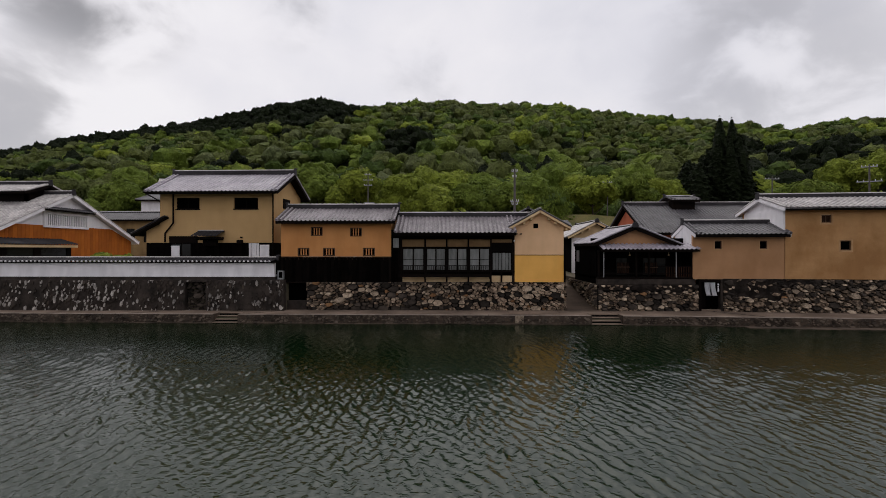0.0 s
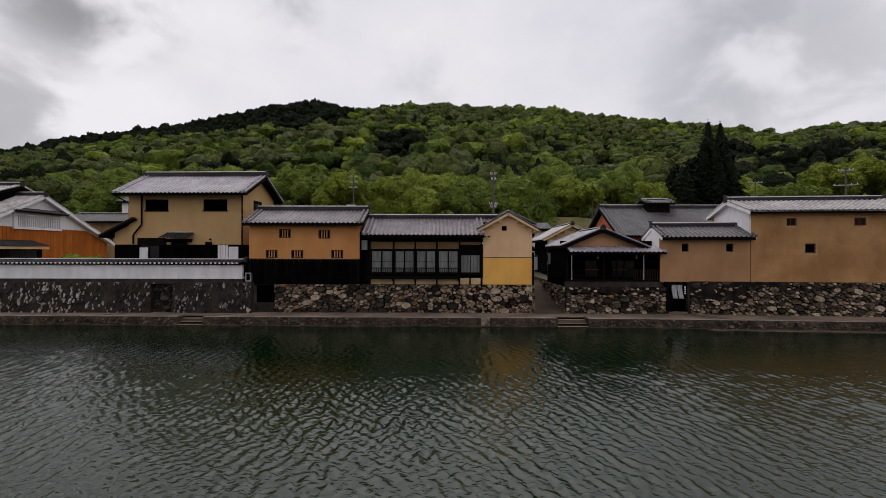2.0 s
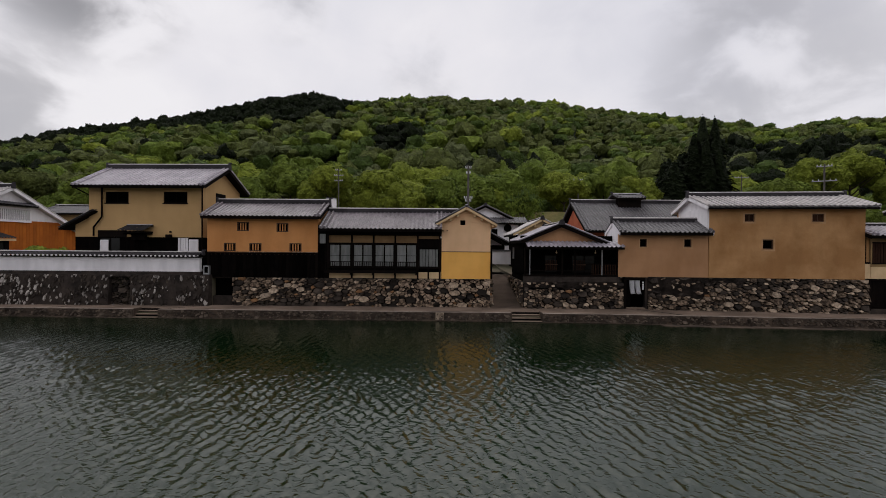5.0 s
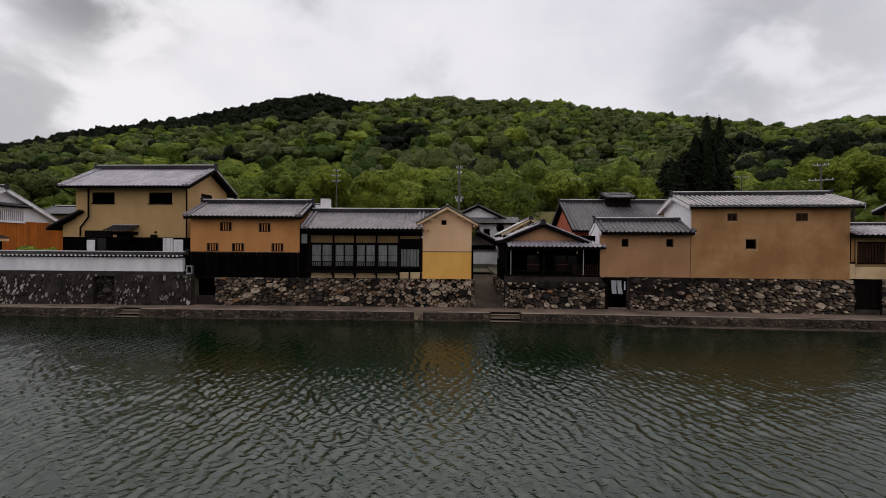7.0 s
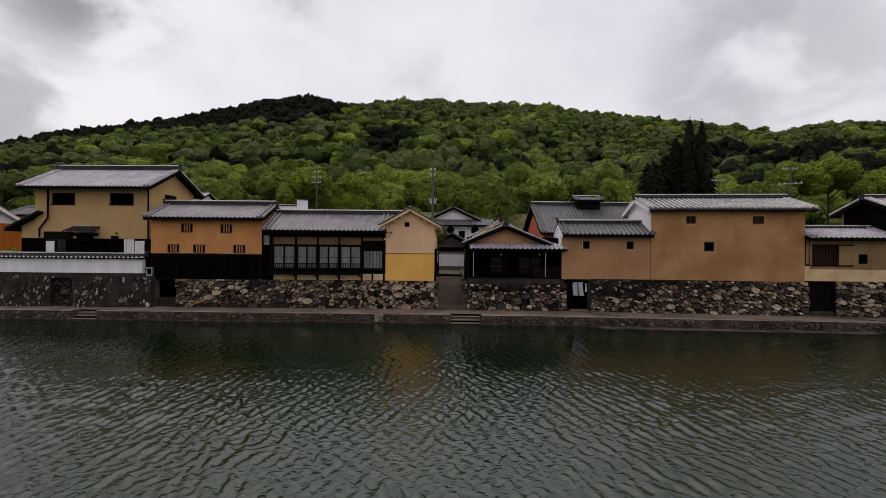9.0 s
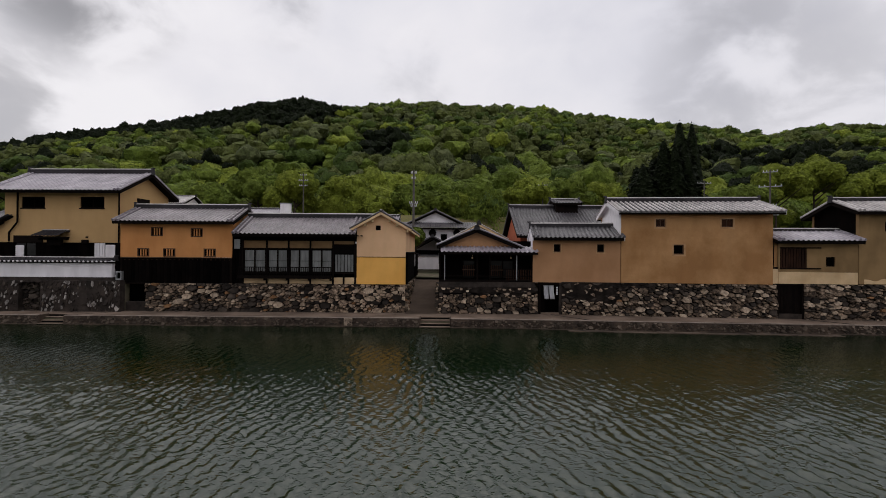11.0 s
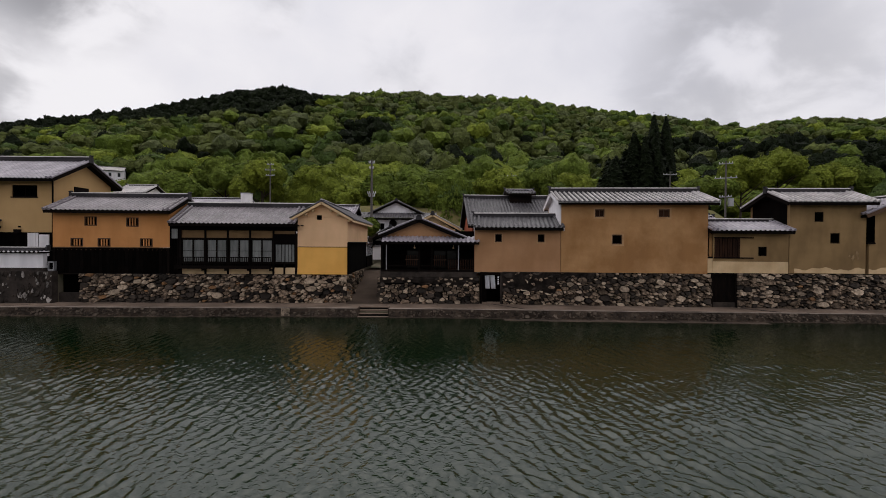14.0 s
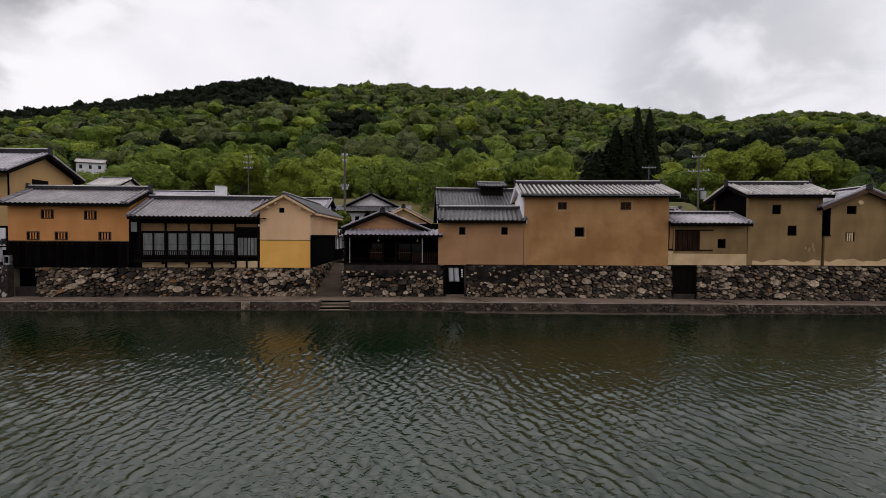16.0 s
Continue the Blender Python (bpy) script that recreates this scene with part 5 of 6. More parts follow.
def house_orange():
    t = sub("house", pose(-10.27, 29.56, YARD), "ochre orange plastered house over black boards with tiled roof", "house")
    w = 7.02
    W = [(1.12, 1.76, 4.10, 4.52), (2.74, 3.40, 4.10, 4.52), (5.28, 5.94, 4.10, 4.52), (1.96, 2.60, 5.38, 5.84), (4.46, 5.10, 5.34, 5.80)]
    shell(t, w, 3.6, 4.02, 6.35, M_ORANGE, W, gable=(1.8, 7.2))
    for a in W:
        lattice_window(t, *a)
    part("sill_board", cbox(0.0, w, -0.03, 0.10, 3.97, 4.015), M_WOOD, t, "weathered rail under the plaster")
    part("wall", cbox(0.0, w, 0.05, 0.25, YARD, 3.965), M_BLACK, t)
    boards(t, 0.0, w, YARD, 3.96, 0.045, M_BLACK, 0.23, seed=7)
    for i in range(24):
        part("peg", cbox(0.25 + i * 0.285, 0.29 + i * 0.285, 0.0, 0.04, 3.84, 3.88), M_WOOD, t)
    for x in (0.0, w - 0.14):
        part("post", cbox(x, x + 0.14, -0.02, 0.05, YARD, 4.0), M_DARK, t)
    part("wall", cbox(0, 0.2, 0.25, 3.6, YARD, 4.0), M_BLACK, t)
    part("wall", cbox(w - 0.2, w, 0.25, 3.6, YARD, 4.0), M_BLACK, t)
    gable_roof(t, -0.12, w + 0.25, (-0.55, 6.20), (1.8, 7.17), (4.1, 6.22), M_TILE_B, h=0.26)


def house_black():
    t = sub("house", pose(-3.24, 29.56, YARD), "dark timber townhouse with a wide band of curtained windows", "house")
    w = 7.8
    o = 3.24
    part("wall", wall(BM(), 0, w, 4.62, 5.75, 0.06, 0.2), M_SMOKED, t, "smoke-stained tan plaster panels")
    part("wall", cbox(0, w, 3.4, 3.6, YARD, 5.75), M_BLACK, t)
    part("wall", cbox(0, 0.15, 0.2, 3.4, YARD, 5.75), M_BLACK, t)
    part("wall", cbox(w - 0.15, w, 0.2, 3.4, YARD, 5.75), M_BLACK, t)
    part("floor", cbox(0.15, w - 0.15, 0.2, 3.4, YARD, YARD + 0.1), M_WOOD, t)
    part("ceiling", cbox(0.15, w - 0.15, 0.2, 3.4, 5.2, 5.3), M_WOOD, t)
    part("wall", cbox(0.7, w, 0.08, 0.2, YARD, 2.80), M_PALE, t, "yellowed plaster panels below the windows")
    # posts
    for x in (-2.60, -1.09, 0.28, 1.65, 3.08, 4.47):
        part("post", cbox(x + o - 0.05, x + o + 0.05, -0.02, 0.12, YARD, 5.6, 0.008), M_DARK, t)
    part("post", cbox(3.75 + o - 0.05, 3.75 + o + 0.05, 0.0, 0.12, YARD, 3.1), M_DARK, t)
    for z, h in ((5.10, 0.62), (4.58, 0.06), (3.02, 0.07)):
        part("beam", cbox(0.0, w, -0.005, 0.14, z, z + h, 0.006), M_DARK, t)
    part("beam", cbox(3.08 + o, w, -0.01, 0.15, 4.32, 4.9), M_DARK, t)
    # black board bay at the upstream end
    boards(t, 0.0, 0.62, YARD, 5.4, 0.02, M_BLACK, 0.21, seed=9)
    part("wall", cbox(0.0, 0.64, 0.021, 0.2, YARD, 5.5), M_BLACK, t)
    part("panel", cbox(0.12, 0.48, -0.02, -0.006, 4.58, 5.18), M_PANE, t, "pale paper panel")
    # windows between the posts: two sliding sashes a bay
    for a, b in ((-2.54, -1.15), (-1.03, 0.22), (0.34, 1.59), (1.71, 3.02)):
        window(t, a + o, b + o, 3.10, 4.56, y=0.0, split=2, pane=M_PANE, t=0.06, label="sliding window with pale curtains", horiz=1)
        part("stile", cbox((a + b) / 2 + o - 0.04, (a + b) / 2 + o + 0.04, 0.02, 0.062, 3.12, 4.54), M_DARK, t)
    window(t, 3.14 + o, 4.41 + o, 3.10, 4.31, y=0.0, split=2, pane=M_PANE, t=0.06, label="sliding door with pale curtains")
    window_bars(t, 3.14 + o, 4.41 + o, 3.12, 4.30)
    # narrow balcony with turned balusters
    bal = part("balcony", cbox(-2.72 + o, 3.05 + o, -0.42, -0.02, 2.80, 2.92, 0.01), M_DARK, t, "narrow dark timber balcony")
    part("rail", cbox(-2.72 + o, 3.05 + o, -0.42, -0.36, 3.42, 3.47, 0.008), M_DARK, bal)
    part("fascia", cbox(-2.74 + o, 3.07 + o, -0.45, -0.421, 2.74, 2.94), M_DARK, bal)
    me = mesh_of(cbox(-0.016, 0.016, -0.405, -0.375, 0, 0.502), "baluster")
    me.materials.append(M_DARK)
    for i in range(52):
        ob = new("baluster", me)
        ob.parent = bal
        ob.matrix_basis = pose(-2.66 + o + i * 0.1115, 0, 2.92 - YARD)
    for x in (-2.6, -1.1, 0.28, 1.65, 3.0):
        part("bracket", cbox(x + o - 0.04, x + o + 0.04, -0.40, -0.021, 2.62, 2.738), M_DARK, t)
    # lamp and meter near the corner
    part("lamp", cbox(4.55 + o - 0.05, 4.55 + o + 0.03, -0.12, -0.03, 4.95, 5.07, 0.02), M_WHITE, t)
    gable_roof(t, 0.32, w - 0.02, (-0.70, 5.46), (1.7, 6.62), (4.1, 5.6), M_TILE_B, h=0.24, ends=False)
    # the ridge runs on into the neighbour's roof
    tiles("roof_tiles", t, Matrix.Identity(4), (w, 1.1, 6.36), (1.1, 0, 0), (0, 0.6, 0.26), M_TILE_B)
    ridge(t, Matrix.Identity(4), w, w + 1.1, 1.7, 6.67, h=0.24, ends=False)
    # the eave's lower end tile course at the upstream end
    for i in range(30):
        part("rafter", cbox(0.45 + i * 0.265, 0.51 + i * 0.265, -0.55, 0.0, 5.40, 5.46), M_DARK, t)


def window_bars(t, x0, x1, z0, z1):
    for i in range(5):
        c = x0 + (x1 - x0) * (i + 1) / 6
        part("bar", cbox(c - 0.011, c + 0.011, 0.03, 0.055, z0, z1), M_DARK, t)


def house_yellow():
    t = sub("house", pose(4.58, 29.54, YARD), "narrow gabled house in cream and yellow plaster", "house")
    w, d = 3.08, 10.0
    hole = (1.17, 1.49, 5.80, 6.10)
    part("wall", wall(BM(), 0, w, 4.13, 5.95, 0, 0.25, [hole]), M_CREAM, t)
    part("wall", cbox(0, w, 0.0, 0.25, YARD, 4.09), M_YELLOW, t, "bright yellow lower plaster")
    part("trim", cbox(-0.01, w + 0.01, -0.015, 0.2, 4.092, 4.128), M_WOOD, t)
    part("gable_wall", prism(BM(), [(0, 5.955), (hole[0], 5.955), (hole[0], 6.10), (hole[1], 6.10), (hole[1], 5.955), (w, 5.955), (w / 2, 6.80)], 0, 0.25), M_CREAM, t)
    part("window", cbox(hole[0], hole[1], 0.1, 0.14, hole[2], hole[3]), M_VOID, t)
    part("wall", cbox(w - 0.25, w, 0.25, d, YARD, 5.95), M_CREAM, t)
    part("wall", cbox(0, 0.25, 0.25, d, YARD, 5.95), M_CREAM, t)
    part("wall", cbox(0.25, w - 0.25, d - 0.25, d, YARD, 5.95), M_CREAM, t)
    part("gable_wall", prism(BM(), [(0, 5.955), (w, 5.955), (w / 2, 6.80)], d - 0.25, d), M_CREAM, t)
    gable_roof(t, -0.32, d + 0.3, (-(w + 0.36), 5.80), (-w / 2, 6.86), (0.36, 5.80), M_TILE_D, m=TURN90, board=M_PALE, eave=M_PALE, soffit=M_PALE, h=0.12, ends=False, verge=0.05, drop=0.09)
    # purlin ends under the verge
    for u in (-0.12, 0.55, 1.0, w - 1.0, w - 0.55, w + 0.12):
        z = 6.86 - abs(u - w / 2) * 0.56 - 0.26
        part("purlin_end", cbox(u - 0.06, u + 0.06, -0.30, 0.0, z, z + 0.14, 0.01), M_PALE, t)
    # black boarding along the alley
    boards_side(t, w, 0.05, 8.8, YARD, 4.38)
    part("post", cbox(w + 0.0, w + 0.12, -0.04, 0.045, YARD, 4.4), M_BLACK, t)
    part("fence_cap", cbox(w + 0.01, w + 0.18, 0.05, 8.8, 4.38, 4.44), M_DARK, t)
    fence = part("fence", cbox(w + 0.02, w + 0.1, 8.85, 12.6, YARD, 3.3), M_BLACK, t)
    part("fence_panel", cbox(w + 0.03, w + 0.09, 8.85, 12.6, 3.304, 4.25), M_WHITE, fence, "pale boarded fence panel")
    for i in range(6):
        part("fence_post", cbox(w + 0.10, w + 0.14, 8.9 + i * 0.72, 9.0 + i * 0.72, YARD, 4.3), M_DARK, fence)
    part("fence_rail", cbox(w + 0.0, w + 0.2, 8.85, 12.7, 4.254, 4.33), M_DARK, fence)


def boards_side(t, x, y0, y1, z0, z1):
    k = round((y1 - y0) / 0.25)
    p = (y1 - y0) / k
    me = mesh_of(cbox(0.0, 0.03, 0.004, p - 0.004, 0, z1 - z0), "board")
    me.materials.append(M_BLACK)
    for i in range(k):
        ob = new("board", me)
        ob.parent = t
        ob.matrix_basis = pose(x + 0.02, y0 + p * i, z0 - BASE[t.name])


def porch_house():
    t = sub("house", pose(9.75, 29.28, 2.28), "old low house with an open dark veranda under a tiled gable", "house")
    w = 6.0
    part("base_beam", cbox(0, w, 0.02, 0.5, 2.28, 2.62), M_SLAB, t, "dark weathered plinth")
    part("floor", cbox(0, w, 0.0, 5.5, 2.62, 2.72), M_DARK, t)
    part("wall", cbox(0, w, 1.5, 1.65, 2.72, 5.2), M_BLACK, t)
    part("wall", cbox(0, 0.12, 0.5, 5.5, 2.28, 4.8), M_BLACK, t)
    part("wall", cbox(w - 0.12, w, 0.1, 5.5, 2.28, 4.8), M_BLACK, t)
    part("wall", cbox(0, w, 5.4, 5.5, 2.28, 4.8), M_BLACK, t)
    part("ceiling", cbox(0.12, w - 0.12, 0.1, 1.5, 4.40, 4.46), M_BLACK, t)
    # posts: a pale steel one, the rest timber
    for x, m, r in ((0.36, M_METAL, 0.03), (4.86, M_METAL, 0.035)):
        bm = BM()
        rod(bm, (x, 0.06, 2.7), (x, 0.06, 4.42), r)
        part("post", bm, m, t, "thin pale post")
    for x in (0.06, 2.4, 3.2, 5.86):
        part("post", cbox(x - 0.05, x + 0.05, 0.06, 0.16, 2.72, 4.4), M_DARK, t)
    part("beam", cbox(0, w, 0.0, 0.16, 4.28, 4.42), M_DARK, t)
    # railing
    part("rail", cbox(0.1, w - 0.1, 0.05, 0.10, 2.95, 3.0), M_DARK, t)
    part("rail", cbox(3.1, w - 0.1, 0.05, 0.10, 3.38, 3.43), M_DARK, t)
    me = mesh_of(cbox(-0.016, 0.016, 0.06, 0.09, 0, 0.66), "baluster")
    me.materials.append(M_LATTICE)
    for i in range(16):
        ob = new("baluster", me)
        ob.parent = t
        ob.matrix_basis = pose(4.25 + i * 0.105, 0, 2.72 - 2.28)
    # benches with slatted backs inside
    for a in (1.55, 3.35):
        for i in range(6):
            part("bench_slat", cbox(a + i * 0.13, a + 0.06 + i * 0.13, 1.0, 1.04, 2.9, 3.62), M_LATTICE, t)
        part("bench_rail", cbox(a - 0.05, a + 0.78, 0.97, 1.0, 3.3, 3.36), M_WOOD, t)
    # shoji screens and lamps in the shade
    for a, b in ((1.6, 2.3), (3.35, 4.1), (4.2, 4.8)):
        part("screen", cbox(a, b, 1.42, 1.49, 2.8, 3.9), M_GLASS, t, "dim glazed screen")
    for x in (2.1, 4.55):
        bm = BM()
        bmesh.ops.create_uvsphere(bm, u_segments=10, v_segments=6, radius=0.06, matrix=Matrix.Translation((x, 0.4, 4.1)))
        rod(bm, (x, 0.4, 4.15), (x, 0.4, 4.4), 0.01)
        part("pendant_lamp", bm, M_PALE, t)
    # gable above: brown plaster
    part("gable_wall", prism(BM(), [(0.2, 4.82), (5.0, 4.82), (2.37, 5.80)], 0.62, 0.8), M_TAN, t, "brown plaster gable")
    gable_roof(t, 0.25, 5.4, (-5.35, 4.68), (-2.37, 5.88), (0.12, 4.82), M_TILE, m=TURN90, h=0.1, board=M_DARK, verge=0.05)
    # pent roof over the veranda
    tiles("pent_tiles", t, Matrix.Identity(4), (0.1, -0.42, 4.42), (w + 0.05, 0, 0), (0, 1.05, 0.34), M_TILE, e=0.21)
    bm = prism(BM(), [(0.1, 4.36), (w + 0.1, 4.36), (w + 0.1, 4.42), (0.1, 4.42)], -0.4, 0.62)
    for v in bm.verts:
        v.co.z += (v.co.y + 0.4) * 0.32
    part("pent_deck", bm, M_DARK, t)
    part("eave_board", cbox(0.1, w + 0.1, -0.44, -0.40, 4.33, 4.44), M_DARK, t)
    # small wall hatch on the alley side
    part("hatch", cbox(-0.05, -0.002, 4.3, 4.9, 3.6, 4.4), M_PANE, t)


def house_behind_porch():
    t = sub("house", pose(11.1, 40.9, YARD), "low tiled house with pale gable behind the veranda house", "house")
    w, d = 4.0, 6.0
    part("wall", wall(BM(), 0, w, YARD, 5.5, 0, 0.2, [(1.7, 2.3, 5.1, 5.5)]), M_WHITE, t)
    part("wall", cbox(0, 0.2, 0.2, d, YARD, 5.5), M_BLACK, t)
    part("wall", cbox(w - 0.2, w, 0.2, d, YARD, 5.5), M_WHITE, t)
    part("gable_wall", prism(BM(), [(0.0, 5.504), (w, 5.504), (w / 2, 6.72)], 0, 0.2), M_PALE, t, "pale plaster gable")
    window(t, 1.7, 2.3, 5.1, 5.496, pane=M_VOID, label="small dark window")
    gable_roof(t, -0.5, d, (-(w + 0.5), 5.5), (-w / 2, 6.82), (0.5, 5.5), M_TILE_L, m=TURN90, h=0.12, board=M_PALE, verge=0.05, drop=0.12)
    for u in (0.1, 0.75, 1.4, 2.6, 3.25, 3.9):
        z = 6.82 - abs(u - w / 2) * 0.53 - 0.2
        part("purlin_end", cbox(u - 0.06, u + 0.06, -0.45, 0.0, z - 0.14, z), M_PALE, t)


def house_tan():
    t = sub("house", f2(0, 0, 2.62), "low tan mud-plastered house with dark tiled roof", "house")
    w = 5.3
    W = [(1.28, 1.70, 4.50, 5.0), (3.90, 4.33, 4.50, 5.0)]
    shell(t, w, 3.2, 2.62, 5.45, M_TAN, W, gable=(1.5, 6.1), left=M_WHITE)
    for a in W:
        window(t, *a, pane=M_VOID, frame=M_WOOD, t=0.04, label="small dark window", horiz=0)
        surround(t, *a, k=0.06)
    gable_roof(t, 0.0, w + 0.1, (-0.45, 5.34), (1.5, 6.08), (3.5, 5.34), M_TILE_D, h=0.22, board=M_WHITE)


def house_brown():
    t = sub("house", f2(5.32, -0.03, 2.66), "tall brown mud-plastered storehouse with barrel-tiled roof", "house")
    w, d = 8.78, 5.0
    W = [(2.05, 2.62, 6.08, 6.55), (5.86, 6.52, 6.08, 6.56), (3.10, 3.70, 4.41, 5.0)]
    shell(t, w, d, 2.66, 6.98, M_BROWN, W, gable=(2.45, 7.8), left=M_WHITE)
    for i, a in enumerate(W):
        window(t, *a, pane=M_LATTICE if i < 2 else M_VOID, frame=M_WOOD, t=0.05, label="small dark window with wooden frame", split=2 if i < 2 else 1)
        surround(t, *a)
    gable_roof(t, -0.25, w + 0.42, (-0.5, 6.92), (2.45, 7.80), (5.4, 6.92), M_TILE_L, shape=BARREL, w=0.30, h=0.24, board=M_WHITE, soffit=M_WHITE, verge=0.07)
    # the white cornered gable over the lower roof
    part("gable_plaster", prism(BM(), [(-0.10, 5.5), (0.0, 5.5), (0.0, 6.9), (-0.10, 6.9)], -0.02, 4.2), M_WHITE, t, "white lime plaster gable end")


def house_small():
    t = sub("house", f2(14.14, -0.02, 2.72), "small plastered gatehouse with lattice window over a door", "house")
    w, d = 4.66, 3.4
    W = [(0.36, 1.86, 3.66, 4.86), (2.92, 3.42, 3.76, 4.32)]
    part("wall", wall(BM(), 0.28, w, 3.42, 5.35, 0, 0.2, W), M_OLIVE, t)
    part("wall", cbox(0.28, w, -0.004, 0.2, 2.72, 3.415), M_PALE, t, "pale lime plaster lower band")
    part("wall", cbox(0.0, 0.27, 0.12, 0.3, 2.72, 5.35), M_BROWN, t)
    part("post", cbox(-0.03, 0.03, 0.0, 0.11, 3.72, 5.3), M_DARK, t)
    part("sill", cbox(-0.02, 0.27, 0.0, 0.118, 3.6, 3.70), M_DARK, t)
    part("wall", cbox(-0.02, 0.275, 0.02, 0.118, 2.72, 3.595), M_PALE, t)
    part("wall", cbox(w - 0.2, w, 0.2, d, 2.72, 5.35), M_OLIVE, t)
    part("wall", cbox(0.0, 0.2, 0.3, d, 2.72, 5.35), M_OLIVE, t)
    part("wall", cbox(0.2, w - 0.2, d - 0.2, d, 2.72, 5.35), M_OLIVE, t)
    win = window(t, *W[0], bars=0, pane=M_VOID, frame=M_DARK, label="lattice window of upright wooden bars")
    for i in range(10):
        c = 0.44 + i * 0.15
        part("bar", cbox(c - 0.055, c + 0.055, 0.0, 0.045, 3.66, 4.86), M_LATTICE, win)
    for z in (4.82, 3.60):
        part("rail", cbox(0.34, 2.62, -0.06, -0.002, z, z + 0.07), M_DARK, t)
    window(t, *W[1], pane=M_VOID, frame=M_DARK, t=0.04, label="small dark window")
    gable_roof(t, 0.0, w + 0.02, (-0.5, 5.22), (1.55, 5.85), (3.7, 5.2), M_TILE, h=0.14)


def ragged(x0, x1, z0, z1, seed):
    """A thin skin of plaster with a flaked upper edge."""
    rng = random.Random(seed)
    bm = BM()
    k = 36
    top = [z1 + 0.07 * math.sin(i * 0.31 + seed) + 0.04 * math.sin(i * 0.83 + seed * 2) + rng.uniform(-0.014, 0.014) for i in range(k + 1)]
    for i in range(k):
        a, b = x0 + (x1 - x0) * i / k, x0 + (x1 - x0) * (i + 1) / k
        prism(bm, [(a, z0), (b, z0), (b, top[i + 1]), (a, top[i])], -0.012, -0.002)
    bmesh.ops.remove_doubles(bm, verts=bm.verts, dist=0.0005)
    return bm


def house_olive():
    t = sub("house", f2(18.82, -0.05, 2.74), "weathered olive plastered storehouse with tiled roof", "house")
    w, d = 4.36, 4.0
    W = [(1.42, 1.94, 5.84, 6.42), (2.34, 2.88, 4.55, 5.16)]
    shell(t, w, d, 2.74, 7.02, M_OLIVE, W, gable=(1.7, 7.75), left=M_BLACK)
    for i, a in enumerate(W):
        window(t, *a, pane=M_VOID, frame=M_DARK, t=0.05, label="small dark window")
    part("plaster_band", ragged(0.3, w - 0.05, 2.76, 3.03, 41), M_PALE, t, "flaking pale plaster")
    # scabs of white limewash left on the mud
    rng = random.Random(6)
    for x, z, r in ((3.62, 3.72, 0.13), (3.86, 3.95, 0.12), (3.90, 3.72, 0.10), (3.44, 3.82, 0.07)):
        bm = BM()
        bm.faces.new([bm.verts.new((x + r * q * 0.7 * math.cos(a), -0.004, z + r * q * 1.5 * math.sin(a))) for a, q in ((i * 0.698, rng.uniform(0.45, 1.2)) for i in range(9))])
        bmesh.ops.solidify(bm, geom=list(bm.faces), thickness=0.006)
        part("limewash_scab", bm, M_PALE, t)
    # brown timber lintel line under the eave
    part("wall_plate", cbox(0.0, w, -0.012, -0.002, 6.86, 6.94), M_WOOD, t)
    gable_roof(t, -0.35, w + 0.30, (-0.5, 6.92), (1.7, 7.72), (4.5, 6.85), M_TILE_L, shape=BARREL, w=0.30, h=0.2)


def house_last():
    t = sub("house", f2(23.32, -0.1, 2.74), "weathered gabled house in olive plaster with tiled roof", "house")
    w, d = 4.3, 8.0
    part("wall", wall(BM(), 0, w, 2.74, 6.35, 0, 0.25, [(1.25, 1.8, 5.86, 6.35), (1.2, 1.74, 4.23, 4.77)]), M_OLIVE, t)
    part("gable_wall", prism(BM(), [(0, 6.355), (w, 6.355), (w / 2, 7.28)], 0, 0.25), M_OLIVE, t)
    part("wall", cbox(0, 0.25, 0.25, d, 2.74, 6.35), M_OLIVE, t)
    part("wall", cbox(w - 0.25, w, 0.25, d, 2.74, 6.35), M_OLIVE, t)
    part("wall", cbox(0.25, w - 0.25, d - 0.25, d, 2.74, 6.35), M_OLIVE, t)
    window(t, 1.25, 1.8, 5.86, 6.345, pane=M_VOID, t=0.05, label="small dark window")
    win = window(t, 1.2, 1.74, 4.23, 4.77, pane=M_VOID, t=0.05, label="small window with pale bars")
    for i in range(3):
        part("bar", cbox(1.3 + i * 0.13, 1.36 + i * 0.13, 0.0, 0.05, 4.25, 4.75), M_PALE, win)
    part("plaster_band", ragged(0.0, w, 2.76, 3.10, 42), M_PALE, t, "flaking pale plaster")
    bm = BM()
    bmesh.ops.create_cone(bm, cap_ends=True, segments=16, radius1=0.16, radius2=0.13, depth=0.08, matrix=Matrix.Translation((2.0, -0.04, 6.55)) @ Matrix.Rotation(radians(90), 4, "X"))
    part("plaster_boss", bm, M_PALE, t)
    gable_roof(t, -0.35, d + 0.3, (-(w + 0.4), 6.2), (-w / 2, 7.32), (0.45, 6.2), M_TILE, m=TURN90, h=0.12, board=M_WOOD)
    # no real opening: a black box whose colour gives the gap's shade
    part("slot", cbox(-0.13, 0.30, -0.012, 0.2, 4.62, 6.22), M_VOID, t, "black box painted as the shaded gap between two houses")
    part("slot_sill", cbox(-0.13, 0.32, -0.06, 0.2, 4.53, 4.615), M_DARK, t)


storehouse_red()
house_two_storey()
house_orange()
house_black()
house_yellow()
porch_house()
house_behind_porch()
house_tan()
house_brown()
house_small()
house_olive()
house_last()


